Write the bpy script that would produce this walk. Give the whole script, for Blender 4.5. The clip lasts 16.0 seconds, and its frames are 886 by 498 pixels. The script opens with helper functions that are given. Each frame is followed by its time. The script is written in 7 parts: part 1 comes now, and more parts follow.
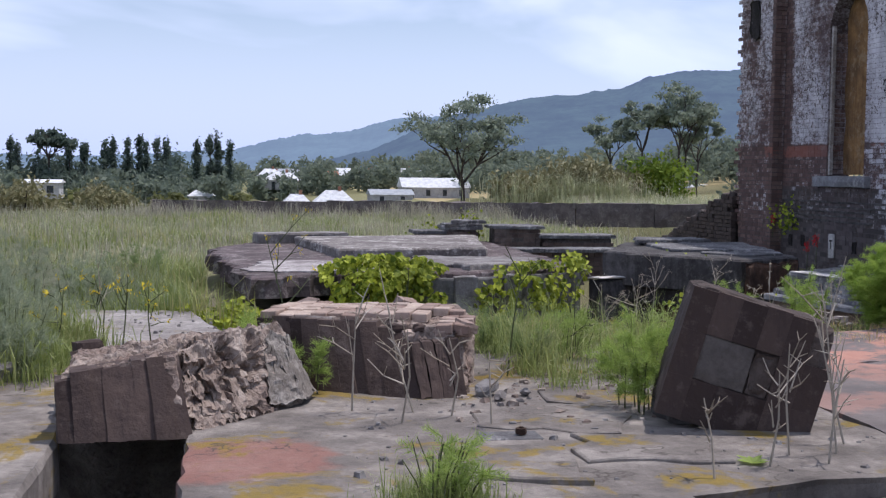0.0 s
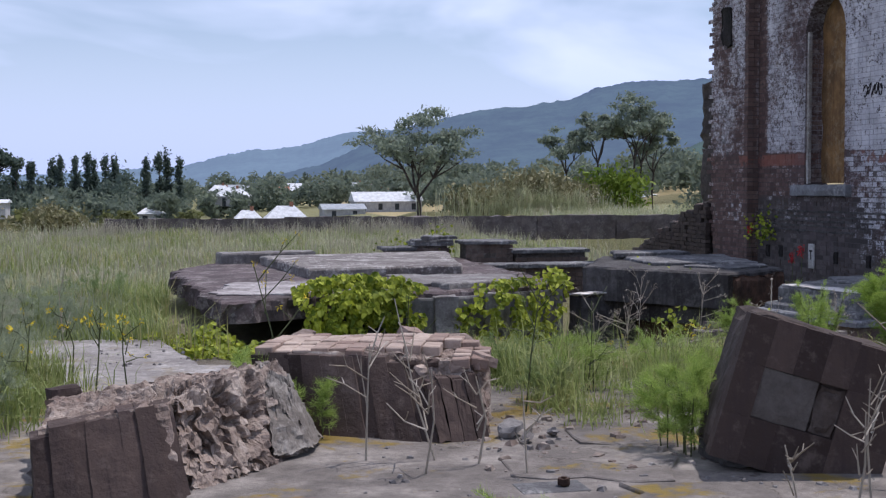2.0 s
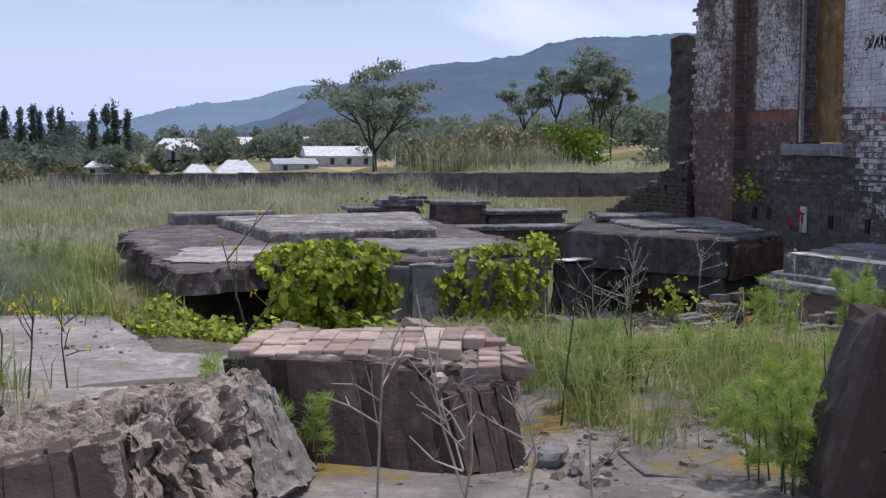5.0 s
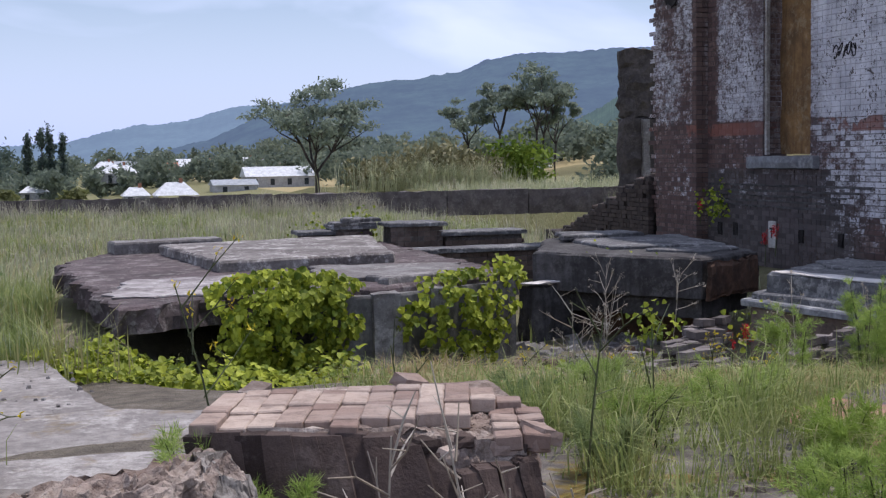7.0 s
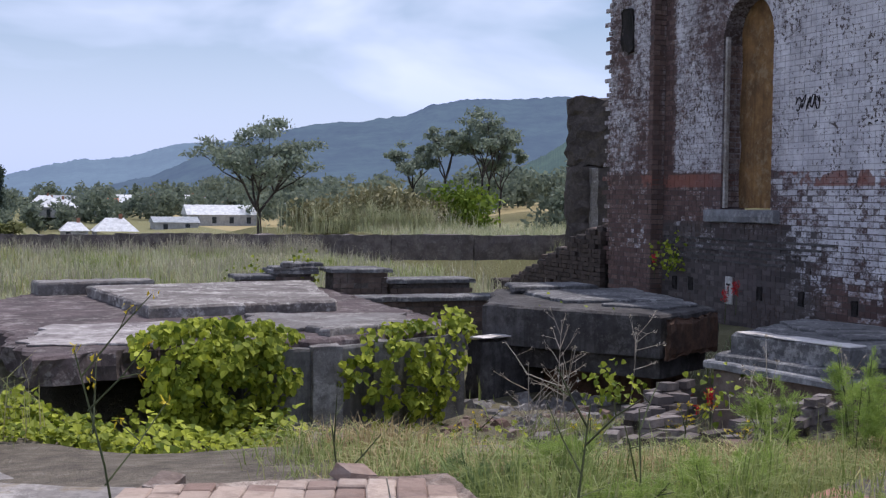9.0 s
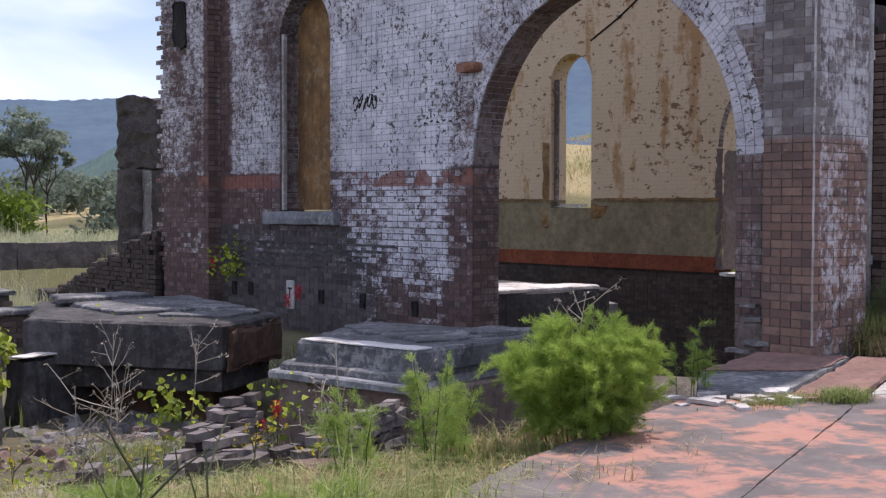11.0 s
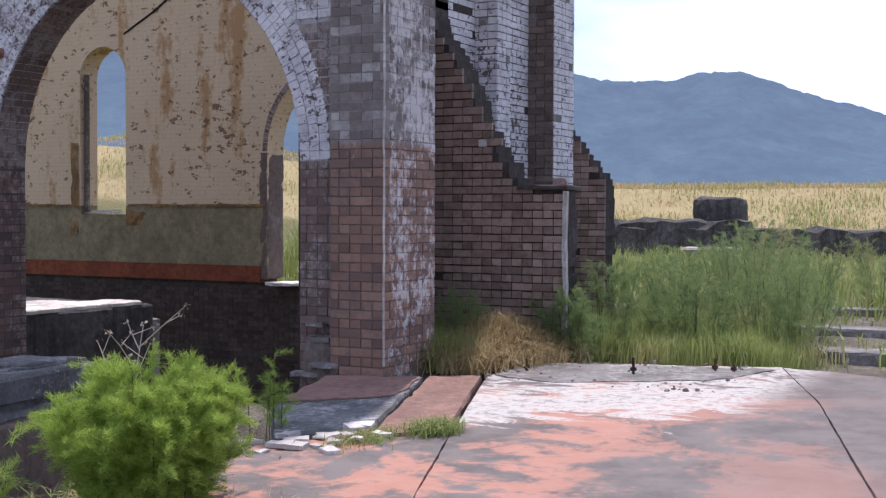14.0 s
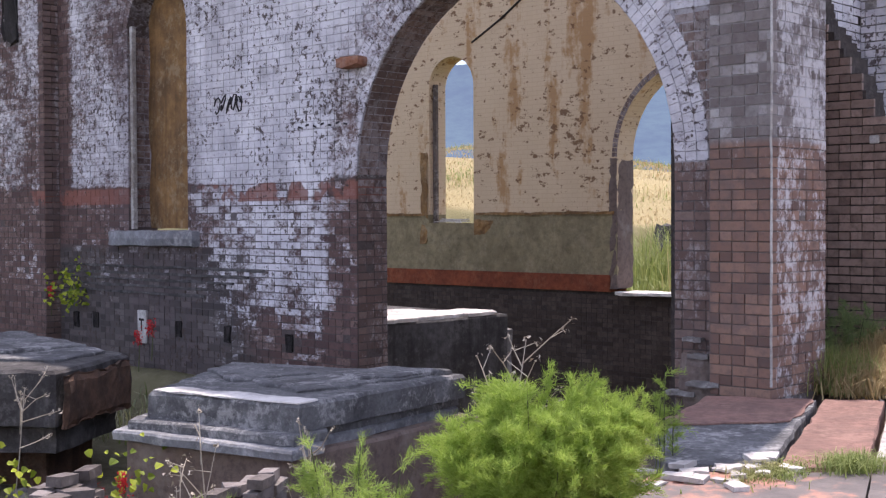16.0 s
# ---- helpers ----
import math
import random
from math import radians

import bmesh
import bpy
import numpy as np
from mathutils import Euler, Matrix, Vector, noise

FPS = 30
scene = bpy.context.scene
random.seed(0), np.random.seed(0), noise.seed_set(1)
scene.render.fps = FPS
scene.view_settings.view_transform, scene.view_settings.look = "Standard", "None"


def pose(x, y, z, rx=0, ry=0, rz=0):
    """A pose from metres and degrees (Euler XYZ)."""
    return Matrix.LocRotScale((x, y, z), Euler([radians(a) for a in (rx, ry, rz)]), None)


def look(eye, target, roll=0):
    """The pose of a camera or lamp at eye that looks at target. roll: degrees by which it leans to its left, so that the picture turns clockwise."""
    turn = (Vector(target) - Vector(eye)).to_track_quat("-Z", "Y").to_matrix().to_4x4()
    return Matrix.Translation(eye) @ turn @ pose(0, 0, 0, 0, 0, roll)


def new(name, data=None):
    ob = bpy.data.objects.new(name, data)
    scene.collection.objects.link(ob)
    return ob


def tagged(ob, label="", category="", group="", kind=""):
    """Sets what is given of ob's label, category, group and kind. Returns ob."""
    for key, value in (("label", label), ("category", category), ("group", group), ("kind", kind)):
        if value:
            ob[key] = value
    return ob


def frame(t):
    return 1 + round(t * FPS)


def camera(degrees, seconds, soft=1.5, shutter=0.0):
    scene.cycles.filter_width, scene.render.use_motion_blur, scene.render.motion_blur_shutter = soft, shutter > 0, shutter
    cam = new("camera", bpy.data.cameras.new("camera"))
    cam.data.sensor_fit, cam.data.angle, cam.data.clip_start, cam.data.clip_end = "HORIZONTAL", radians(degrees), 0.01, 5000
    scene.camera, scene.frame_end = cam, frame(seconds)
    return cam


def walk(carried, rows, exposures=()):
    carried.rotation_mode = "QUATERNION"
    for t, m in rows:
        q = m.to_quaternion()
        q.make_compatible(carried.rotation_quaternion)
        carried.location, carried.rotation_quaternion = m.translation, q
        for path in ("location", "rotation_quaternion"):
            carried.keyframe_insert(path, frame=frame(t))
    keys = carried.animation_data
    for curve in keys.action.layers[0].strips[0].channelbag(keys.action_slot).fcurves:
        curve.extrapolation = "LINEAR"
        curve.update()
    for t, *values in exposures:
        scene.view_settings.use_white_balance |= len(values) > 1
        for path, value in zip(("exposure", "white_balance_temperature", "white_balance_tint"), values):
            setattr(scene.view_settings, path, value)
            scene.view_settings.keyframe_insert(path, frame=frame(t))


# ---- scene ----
cam = camera(38.9, 16.0, soft=1.3)
ROWS = [
    (0.0, -0.002, 0.103, 1.366, -10.20, -3.57, -0.72),
    (0.5, -0.017, 0.283, 1.380, -8.48, -3.05, 0.56),
    (1.0, -0.080, 0.414, 1.418, -7.23, -2.47, -0.37),
    (1.5, -0.162, 0.639, 1.398, -9.60, -2.20, -0.02),
    (2.0, -0.214, 0.914, 1.390, -12.46, -2.96, 0.18),
    (2.5, -0.146, 1.192, 1.402, -11.83, -3.20, -0.18),
    (3.0, -0.148, 1.454, 1.429, -12.62, -4.02, -0.69),
    (5.5, -0.219, 2.700, 1.412, -15.10, -5.49, 0.08),
    (6.0, -0.174, 2.958, 1.416, -15.21, -6.09, 0.49),
    (6.5, -0.144, 3.174, 1.427, -15.43, -5.43, -1.13),
    (7.0, -0.187, 3.454, 1.437, -17.42, -4.23, 0.86),
    (7.5, -0.171, 3.645, 1.447, -18.85, -3.07, 0.40),
    (8.0, -0.095, 3.875, 1.455, -19.04, -2.44, -0.54),
    (10.5, 0.300, 4.959, 1.446, -30.34, -1.45, -0.23),
    (11.0, 0.450, 5.136, 1.430, -40.07, -1.91, -0.15),
    (11.5, 0.593, 5.332, 1.482, -42.52, -1.84, -1.19),
    (12.0, 0.714, 5.531, 1.477, -45.31, -2.41, -1.24),
    (12.5, 0.823, 5.748, 1.473, -51.93, -1.50, -0.06),
    (13.0, 1.081, 5.887, 1.480, -57.08, -1.88, -0.17),
    (13.5, 1.259, 6.016, 1.484, -60.25, -2.79, -1.77),
    (14.0, 1.320, 6.231, 1.497, -61.41, -1.70, -0.21),
    (14.5, 1.416, 6.466, 1.489, -55.87, -3.09, 0.45),
    (15.0, 1.560, 6.623, 1.502, -48.34, -2.96, -0.69),
    (15.5, 1.639, 6.832, 1.482, -47.37, -2.77, -0.27),
    (16.0, 1.736, 7.003, 1.474, -46.47, -1.30, 0.27),
]
walk(cam, [(t, pose(x, y, z, 90 + pitch, roll, yaw)) for t, x, y, z, yaw, pitch, roll in ROWS],
     exposures=[(0.0, 0.0, 6250, 18), (3.0, -0.16, 6100, 18), (5.5, -0.10, 6250, 18), (7.0, -0.08, 6250, 18), (8.0, -0.11, 6250, 18), (10.5, 0.12, 6350, 20), (11.5, 0.46, 6600, 22), (12.5, 0.66, 6650, 23), (13.5, 0.43, 6500, 22), (14.0, 0.42, 6280, 20), (14.5, 0.48, 6600, 23), (16.0, 0.82, 6650, 23)])

# ---- light ----
SUN_EL, SUN_AZ = 68.0, 20.0   # height above the horizon; direction the light comes from, anticlockwise from +x
world = bpy.data.worlds.new("sky")
scene.world = world
world.use_nodes = True
wn, wl = world.node_tree.nodes, world.node_tree.links
sky = wn.new("ShaderNodeTexSky")
sky.sky_type, sky.sun_disc = "NISHITA", False
sky.sun_elevation, sky.sun_rotation = radians(SUN_EL), radians(90 - SUN_AZ)
sky.dust_density, sky.ozone_density = 0.6, 3.0
# thin high cloud and valley haze over the clear sky
coord, cloud, band, haze, sep = (wn.new(k) for k in ("ShaderNodeTexCoord", "ShaderNodeTexNoise", "ShaderNodeMapRange", "ShaderNodeMapRange", "ShaderNodeSeparateXYZ"))
stretch = wn.new("ShaderNodeMapping")
stretch.inputs["Scale"].default_value = (1.0, 1.0, 3.4)
wl.new(coord.outputs["Generated"], stretch.inputs[0])
wl.new(stretch.outputs[0], cloud.inputs["Vector"])
cloud.inputs["Scale"].default_value, cloud.inputs["Detail"].default_value, cloud.inputs["Distortion"].default_value = 2.2, 5.0, 0.4
for node, lo, hi, a, b in ((band, 0.42, 0.62, 0.06, 1.0), (haze, 0.0, 0.17, 1.0, 0.0)):
    for key, val in (("From Min", lo), ("From Max", hi), ("To Min", a), ("To Max", b)):
        node.inputs[key].default_value = val
wl.new(cloud.outputs["Fac"], band.inputs["Value"])
wl.new(coord.outputs["Generated"], sep.inputs[0])
wl.new(sep.outputs[2], haze.inputs["Value"])
scale_sky, white, tone = (wn.new("ShaderNodeMix") for _ in range(3))
for node in (scale_sky, white, tone):
    node.data_type = "RGBA"
scale_sky.blend_type = "MULTIPLY"
scale_sky.inputs["Factor"].default_value = 1.0
scale_sky.inputs[7].default_value = (0.085, 0.085, 0.085, 1)
wl.new(sky.outputs[0], scale_sky.inputs[6])
wl.new(haze.outputs[0], tone.inputs["Factor"])
tone.inputs[6].default_value, tone.inputs[7].default_value = (0.76, 0.84, 1.0, 1), (0.485, 0.605, 0.965, 1)
veil, full = wn.new("ShaderNodeMath"), wn.new("ShaderNodeMath")
veil.operation, full.operation = "MULTIPLY", "MAXIMUM"
veil.inputs[1].default_value = 0.9
wl.new(haze.outputs[0], veil.inputs[0])
wl.new(veil.outputs[0], full.inputs[0])
wl.new(band.outputs[0], full.inputs[1])
wl.new(full.outputs[0], white.inputs["Factor"])
wl.new(scale_sky.outputs[2], white.inputs[6])
wl.new(tone.outputs[2], white.inputs[7])
wl.new(white.outputs[2], wn["Background"].inputs["Color"])
wn["Background"].inputs["Strength"].default_value = 1.28
sun = new("sun", bpy.data.lights.new("sun", "SUN"))
sun.data.energy, sun.data.angle, sun.data.color = 3.6, radians(0.7), (1.0, 0.95, 0.87)
sun.matrix_world = look((math.cos(radians(SUN_AZ)) * 50, math.sin(radians(SUN_AZ)) * 50, 50 * math.tan(radians(SUN_EL))), (0, 0, 0))

# ---- tools ----
rng = np.random.default_rng(11)


def thing(name, at, label, category, group="", kind=""):
    """An Empty at the base of a thing, to carry its parts."""
    e = new(name)
    e.location, e.empty_display_size = at, 0.2
    return tagged(e, label, category, group, kind)


def under(ob, parent):
    if parent is not None:
        ob.parent = parent
        up, m = parent, Matrix.Identity(4)
        while up is not None:
            m = Matrix.Translation(up.location) @ m
            up = up.parent
        ob.matrix_parent_inverse = Matrix.Translation(parent.location).inverted() if parent.parent is None else Matrix.Identity(4)
    return ob


def raw(name, verts, faces, material, parent=None, label="", smooth=False):
    """A mesh object from plain arrays of corners and faces, in world places."""
    me = bpy.data.meshes.new(name)
    me.from_pydata([tuple(map(float, v)) for v in verts], [], [tuple(map(int, q)) for q in faces])
    me.materials.append(material)
    if smooth:
        me.polygons.foreach_set("use_smooth", [True] * len(me.polygons))
    ob = under(new(name, me), parent)
    return tagged(ob, label) if label else ob


def quick(name, verts, loops, per, material, parent=None, label="", smooth=False):
    """As raw(), for large arrays in which all faces have the same number of corners."""
    me = bpy.data.meshes.new(name)
    nf = len(loops) // per
    me.vertices.add(len(verts))
    me.vertices.foreach_set("co", np.asarray(verts, np.float32).ravel())
    me.loops.add(len(loops))
    me.loops.foreach_set("vertex_index", np.asarray(loops, np.int32).ravel())
    me.polygons.add(nf)
    me.polygons.foreach_set("loop_start", np.arange(0, nf * per, per, dtype=np.int32))
    me.update(calc_edges=True)
    me.validate()
    me.materials.append(material)
    me.polygons.foreach_set("use_smooth", [smooth] * len(me.polygons))
    ob = under(new(name, me), parent)
    return tagged(ob, label) if label else ob


def part(name, bm, material, parent, label="", smooth=False):
    me = bpy.data.meshes.new(name)
    bm.normal_update()
    bm.to_mesh(me)
    bm.free()
    me.materials.append(material)
    if smooth:
        me.polygons.foreach_set("use_smooth", [True] * len(me.polygons))
    ob = under(new(name, me), parent)
    return tagged(ob, label) if label else ob


def add_box(bm, x0, x1, y0, y1, z0, z1, m=None, bevel=0.0):
    vs = [bm.verts.new((x, y, z)) for x in (x0, x1) for y in (y0, y1) for z in (z0, z1)]
    fs = [bm.faces.new([vs[i] for i in q]) for q in ((0, 1, 3, 2), (4, 6, 7, 5), (0, 4, 5, 1), (2, 3, 7, 6), (0, 2, 6, 4), (1, 5, 7, 3))]
    if m is not None:
        bmesh.ops.transform(bm, matrix=m, verts=vs)
    if bevel:
        es = list({e for f in fs for e in f.edges})
        bmesh.ops.bevel(bm, geom=es, offset=bevel, segments=1, affect="EDGES")
    return vs


def box_bm(*a, m=None, bevel=0.0):
    bm = bmesh.new()
    add_box(bm, *a, m=m, bevel=bevel)
    return bm


def worn(x0, x1, y0, y1, z0, z1, step=0.12, rough=0.02, big=0.04, seed=0.0, edge=0.03, m=None):
    """A weathered block: a finely cut box with chipped edges and an uneven skin."""
    bm = bmesh.new()
    n = [max(1, round((b - a) / step)) for a, b in ((x0, x1), (y0, y1), (z0, z1))]
    grid = {}
    for i in range(n[0] + 1):
        for j in range(n[1] + 1):
            for k in range(n[2] + 1):
                out = (i in (0, n[0])) + (j in (0, n[1])) + (k in (0, n[2]))
                if out:
                    p = Vector((x0 + (x1 - x0) * i / n[0], y0 + (y1 - y0) * j / n[1], z0 + (z1 - z0) * k / n[2]))
                    s = Vector((seed * 3.1, seed * 1.7, seed))
                    d = Vector((noise.noise(p * 2.1 + s), noise.noise(p * 2.1 + s + Vector((9, 0, 0))), noise.noise(p * 2.1 + s + Vector((0, 9, 0))))) * big
                    d += Vector((noise.noise(p * 9 + s), noise.noise(p * 9 + s + Vector((5, 0, 0))), noise.noise(p * 9 + s + Vector((0, 5, 0))))) * rough
                    if out > 1:
                        c = Vector(((x0 + x1) / 2, (y0 + y1) / 2, (z0 + z1) / 2))
                        inn = Vector((-1 if i == n[0] else (1 if i == 0 else 0), -1 if j == n[1] else (1 if j == 0 else 0), -1 if k == n[2] else (1 if k == 0 else 0)))
                        d += inn * edge * (0.4 + 1.2 * abs(noise.noise(p * 5 + s)))
                    grid[i, j, k] = bm.verts.new(p + d)
    for i in range(n[0]):
        for j in range(n[1]):
            for k, up in ((0, False), (n[2], True)):
                q = [grid[i, j, k], grid[i + 1, j, k], grid[i + 1, j + 1, k], grid[i, j + 1, k]]
                bm.faces.new(q if up else q[::-1])
    for i in range(n[0]):
        for k in range(n[2]):
            for j, far in ((0, False), (n[1], True)):
                q = [grid[i, j, k], grid[i + 1, j, k], grid[i + 1, j, k + 1], grid[i, j, k + 1]]
                bm.faces.new(q[::-1] if far else q)
    for j in range(n[1]):
        for k in range(n[2]):
            for i, far in ((0, False), (n[0], True)):
                q = [grid[i, j, k], grid[i, j + 1, k], grid[i, j + 1, k + 1], grid[i, j, k + 1]]
                bm.faces.new(q if far else q[::-1])
    if m is not None:
        bmesh.ops.transform(bm, matrix=m, verts=bm.verts)
    return bm


def tube(bm, points, radii, sides=6):
    """A bent, tapered round bar through points."""
    rings = []
    for i, p in enumerate(points):
        p = Vector(p)
        a = Vector(points[max(i - 1, 0)])
        b = Vector(points[min(i + 1, len(points) - 1)])
        q = (b - a).to_track_quat("Z", "Y")
        rings.append([bm.verts.new(p + q @ Vector((math.cos(2 * math.pi * k / sides) * radii[i], math.sin(2 * math.pi * k / sides) * radii[i], 0))) for k in range(sides)])
    for r, s in zip(rings, rings[1:]):
        for k in range(sides):
            bm.faces.new((r[k], r[(k + 1) % sides], s[(k + 1) % sides], s[k]))
    bm.faces.new(rings[0][::-1])
    bm.faces.new(rings[-1])
    return bm


# ---- materials ----
class Mat:
    """A node material, written as a chain of short calls."""

    def __init__(self, name):
        self.m = bpy.data.materials.new(name)
        self.m.use_nodes = True
        self.t = self.m.node_tree
        self.b = self.t.nodes["Principled BSDF"]
        self.p = self.add("ShaderNodeNewGeometry").outputs["Position"]
        self.b.inputs["Specular IOR Level"].default_value = 0.25

    def add(self, kind):
        return self.t.nodes.new(kind)

    def put(self, socket, v):
        if isinstance(v, (int, float)):
            socket.default_value = v
        elif isinstance(v, tuple):
            socket.default_value = (*v, 1.0) if len(v) == 3 and socket.type == "RGBA" else v
        else:
            self.t.links.new(v, socket)

    def noise(self, scale, detail=4.0, rough=0.6, at=None, warp=0.0, stretch=None):
        n = self.add("ShaderNodeTexNoise")
        c = at or self.p
        if stretch:
            mp = self.add("ShaderNodeMapping")
            self.put(mp.inputs["Vector"], c)
            mp.inputs["Scale"].default_value = stretch
            c = mp.outputs[0]
        self.put(n.inputs["Vector"], c)
        n.inputs["Scale"].default_value, n.inputs["Detail"].default_value, n.inputs["Roughness"].default_value = scale, detail, rough
        n.inputs["Distortion"].default_value = warp
        return n.outputs["Fac"]

    def voronoi(self, scale, feature="F1", out="Distance"):
        n = self.add("ShaderNodeTexVoronoi")
        n.feature = feature
        self.put(n.inputs["Vector"], self.p)
        n.inputs["Scale"].default_value = scale
        return n.outputs[out]

    def axis(self, k):
        s = self.add("ShaderNodeSeparateXYZ")
        self.put(s.inputs[0], self.p)
        return s.outputs[k]

    def up(self):
        s = self.add("ShaderNodeSeparateXYZ")
        g = self.add("ShaderNodeNewGeometry")
        self.put(s.inputs[0], g.outputs["Normal"])
        return s.outputs[2]

    def island(self):
        return self.add("ShaderNodeNewGeometry").outputs["Random Per Island"]

    def chance(self):
        return self.add("ShaderNodeObjectInfo").outputs["Random"]

    def math(self, op, a, b=0.0, clamp=False):
        n = self.add("ShaderNodeMath")
        n.operation, n.use_clamp = op, clamp
        self.put(n.inputs[0], a)
        self.put(n.inputs[1], b)
        return n.outputs[0]

    def span(self, v, lo, hi, a=0.0, b=1.0):
        n = self.add("ShaderNodeMapRange")
        n.interpolation_type = "SMOOTHSTEP"
        self.put(n.inputs["Value"], v)
        for k, q in (("From Min", lo), ("From Max", hi), ("To Min", a), ("To Max", b)):
            n.inputs[k].default_value = q
        return n.outputs[0]

    def mix(self, f, a, b, how="MIX"):
        n = self.add("ShaderNodeMix")
        n.data_type, n.blend_type = "RGBA", how
        self.put(n.inputs["Factor"], f)
        self.put(n.inputs[6], a)
        self.put(n.inputs[7], b)
        return n.outputs[2]

    def ramp(self, f, *stops):
        n = self.add("ShaderNodeValToRGB")
        e = n.color_ramp.elements
        while len(e) < len(stops):
            e.new(0.5)
        for q, (at, col) in zip(e, stops):
            q.position, q.color = at, (*col, 1.0)
        self.put(n.inputs[0], f)
        return n.outputs[0]

    def done(self, colour, rough=0.9, height=None, strength=0.5, depth=0.02, thin=0.0):
        self.put(self.b.inputs["Base Color"], colour)
        self.put(self.b.inputs["Roughness"], rough)
        if height is not None:
            n = self.add("ShaderNodeBump")
            n.inputs["Strength"].default_value, n.inputs["Distance"].default_value = strength, depth
            self.put(n.inputs["Height"], height)
            self.t.links.new(n.outputs[0], self.b.inputs["Normal"])
        if thin:
            tr, ad = self.add("ShaderNodeBsdfTranslucent"), self.add("ShaderNodeMixShader")
            self.put(tr.inputs["Color"], colour)
            ad.inputs[0].default_value = thin
            out = self.t.nodes["Material Output"]
            self.t.links.new(self.b.outputs[0], ad.inputs[1])
            self.t.links.new(tr.outputs[0], ad.inputs[2])
            self.t.links.new(ad.outputs[0], out.inputs[0])
        return self.m


def leaf_mat(name, dark, light, dry=None, thin=0.35, island=True):
    k = Mat(name)
    c = k.mix(k.island() if island else k.noise(3.0), dark, light)
    if dry:
        c = k.mix(k.span(k.noise(0.5, 3), 0.52, 0.66), c, dry)
    c = k.mix(k.span(k.noise(0.9, 3), 0.35, 0.75, 0.0, 0.45), c, (dark[0] * 0.6, dark[1] * 0.6, dark[2] * 0.6))
    return k.done(c, 0.6, thin=thin)


def whitewashed_brick(name, mortar=False, more=0.0):
    """Old brick under the remains of limewash: nearly whole above a painted line, brick by brick below it."""
    k = Mat(name)
    r = 0.5 if mortar else k.island()
    z, y = k.axis(2), k.axis(1)
    base = k.ramp(0.5 if mortar else r, (0.0, (0.085, 0.052, 0.05)), (0.35, (0.135, 0.082, 0.073)), (0.7, (0.165, 0.105, 0.092)), (1.0, (0.20, 0.135, 0.115)))
    if mortar:
        base = k.mix(k.noise(30, 3), (0.06, 0.05, 0.048), (0.12, 0.10, 0.095))
    base = k.mix(k.span(k.noise(16, 5), 0.35, 0.7, 0.0, 0.6), base, (0.075, 0.055, 0.055))
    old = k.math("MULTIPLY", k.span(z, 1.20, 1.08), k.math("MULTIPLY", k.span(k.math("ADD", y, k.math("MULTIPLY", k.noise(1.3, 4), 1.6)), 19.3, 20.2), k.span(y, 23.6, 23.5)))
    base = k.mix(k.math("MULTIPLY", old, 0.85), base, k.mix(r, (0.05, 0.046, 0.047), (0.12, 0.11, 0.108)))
    broad = k.noise(0.7, 5, 0.65)
    fine = k.math("ADD", k.math("MULTIPLY", k.noise(7.0, 6, 0.78, stretch=(1, 1, 1.7)), 0.6), k.math("MULTIPLY", k.noise(19.0, 4, 0.7, stretch=(1, 1, 1.5)), 0.4))
    patchy = k.math("ADD", k.math("MULTIPLY", broad, 0.70), k.math("MULTIPLY", fine, 1.25))
    high = k.span(z, 1.90, 2.00)
    lot = k.math("MULTIPLY", k.math("SUBTRACT", r, 0.5), k.span(high, 0.0, 1.0, 0.24, 0.08))
    patchy = k.math("ADD", patchy, lot)
    cover = k.span(high, 0.0, 1.0, 0.24 + more, 0.42 + more)
    cover = k.math("ADD", cover, k.span(z, -0.2, 1.0, -0.30, 0.0))
    cover = k.math("ADD", cover, k.span(y, 20.6, 19.4, -0.12, 0.10))
    cover = k.math("SUBTRACT", cover, k.math("MULTIPLY", k.math("MULTIPLY", k.span(y, 17.85, 17.55), k.span(y, 17.12, 17.20)), k.span(z, 4.0, 2.4, 0.03, 0.25)))
    cover = k.math("SUBTRACT", cover, k.math("MULTIPLY", k.math("MULTIPLY", k.span(y, 23.1, 23.4), k.span(y, 23.75, 23.6)), 0.3))
    cover = k.math("SUBTRACT", cover, k.span(y, 17.3, 16.9, 0.0, 0.12))
    white = k.span(k.math("ADD", patchy, cover), 1.12, 1.40, 0.0, 0.95)
    if mortar:
        white = k.math("MULTIPLY", white, k.span(high, 0.0, 1.0, 0.10, 0.62))
    band = k.math("MULTIPLY", k.span(z, 1.70, 1.73), k.span(z, 1.95, 1.91))
    band = k.math("MULTIPLY", band, k.span(k.math("ADD", k.noise(0.9, 4, 0.7), k.math("MULTIPLY", fine, 0.15)), 0.52, 0.60))
    base = k.mix(k.math("MULTIPLY", band, 0.8), base, (0.25, 0.10, 0.075))
    white = k.math("MULTIPLY", white, k.span(band, 0.2, 0.6, 1.0, 0.15))
    paint = k.ramp(k.noise(2.4, 6, 0.72), (0.28, (0.36, 0.35, 0.38)), (0.48, (0.56, 0.55, 0.59)), (0.70, (0.76, 0.75, 0.78)))
    col = k.mix(white, base, paint)
    soot_or_hole_shade = k.math("MULTIPLY", k.span(k.noise(0.6, 5, 0.65, stretch=(1, 1, 0.25)), 0.50, 0.72), k.span(y, 19.0, 22.0, 0.22, 0.60))
    col = k.mix(soot_or_hole_shade, col, (0.10, 0.075, 0.08))
    pits = k.span(k.math("ADD", k.noise(17, 4, 0.65), k.math("MULTIPLY", k.noise(1.5, 3), 0.35)), 0.745, 0.80, 0.0, 0.9)
    col = k.mix(pits, col, (0.07, 0.05, 0.045))
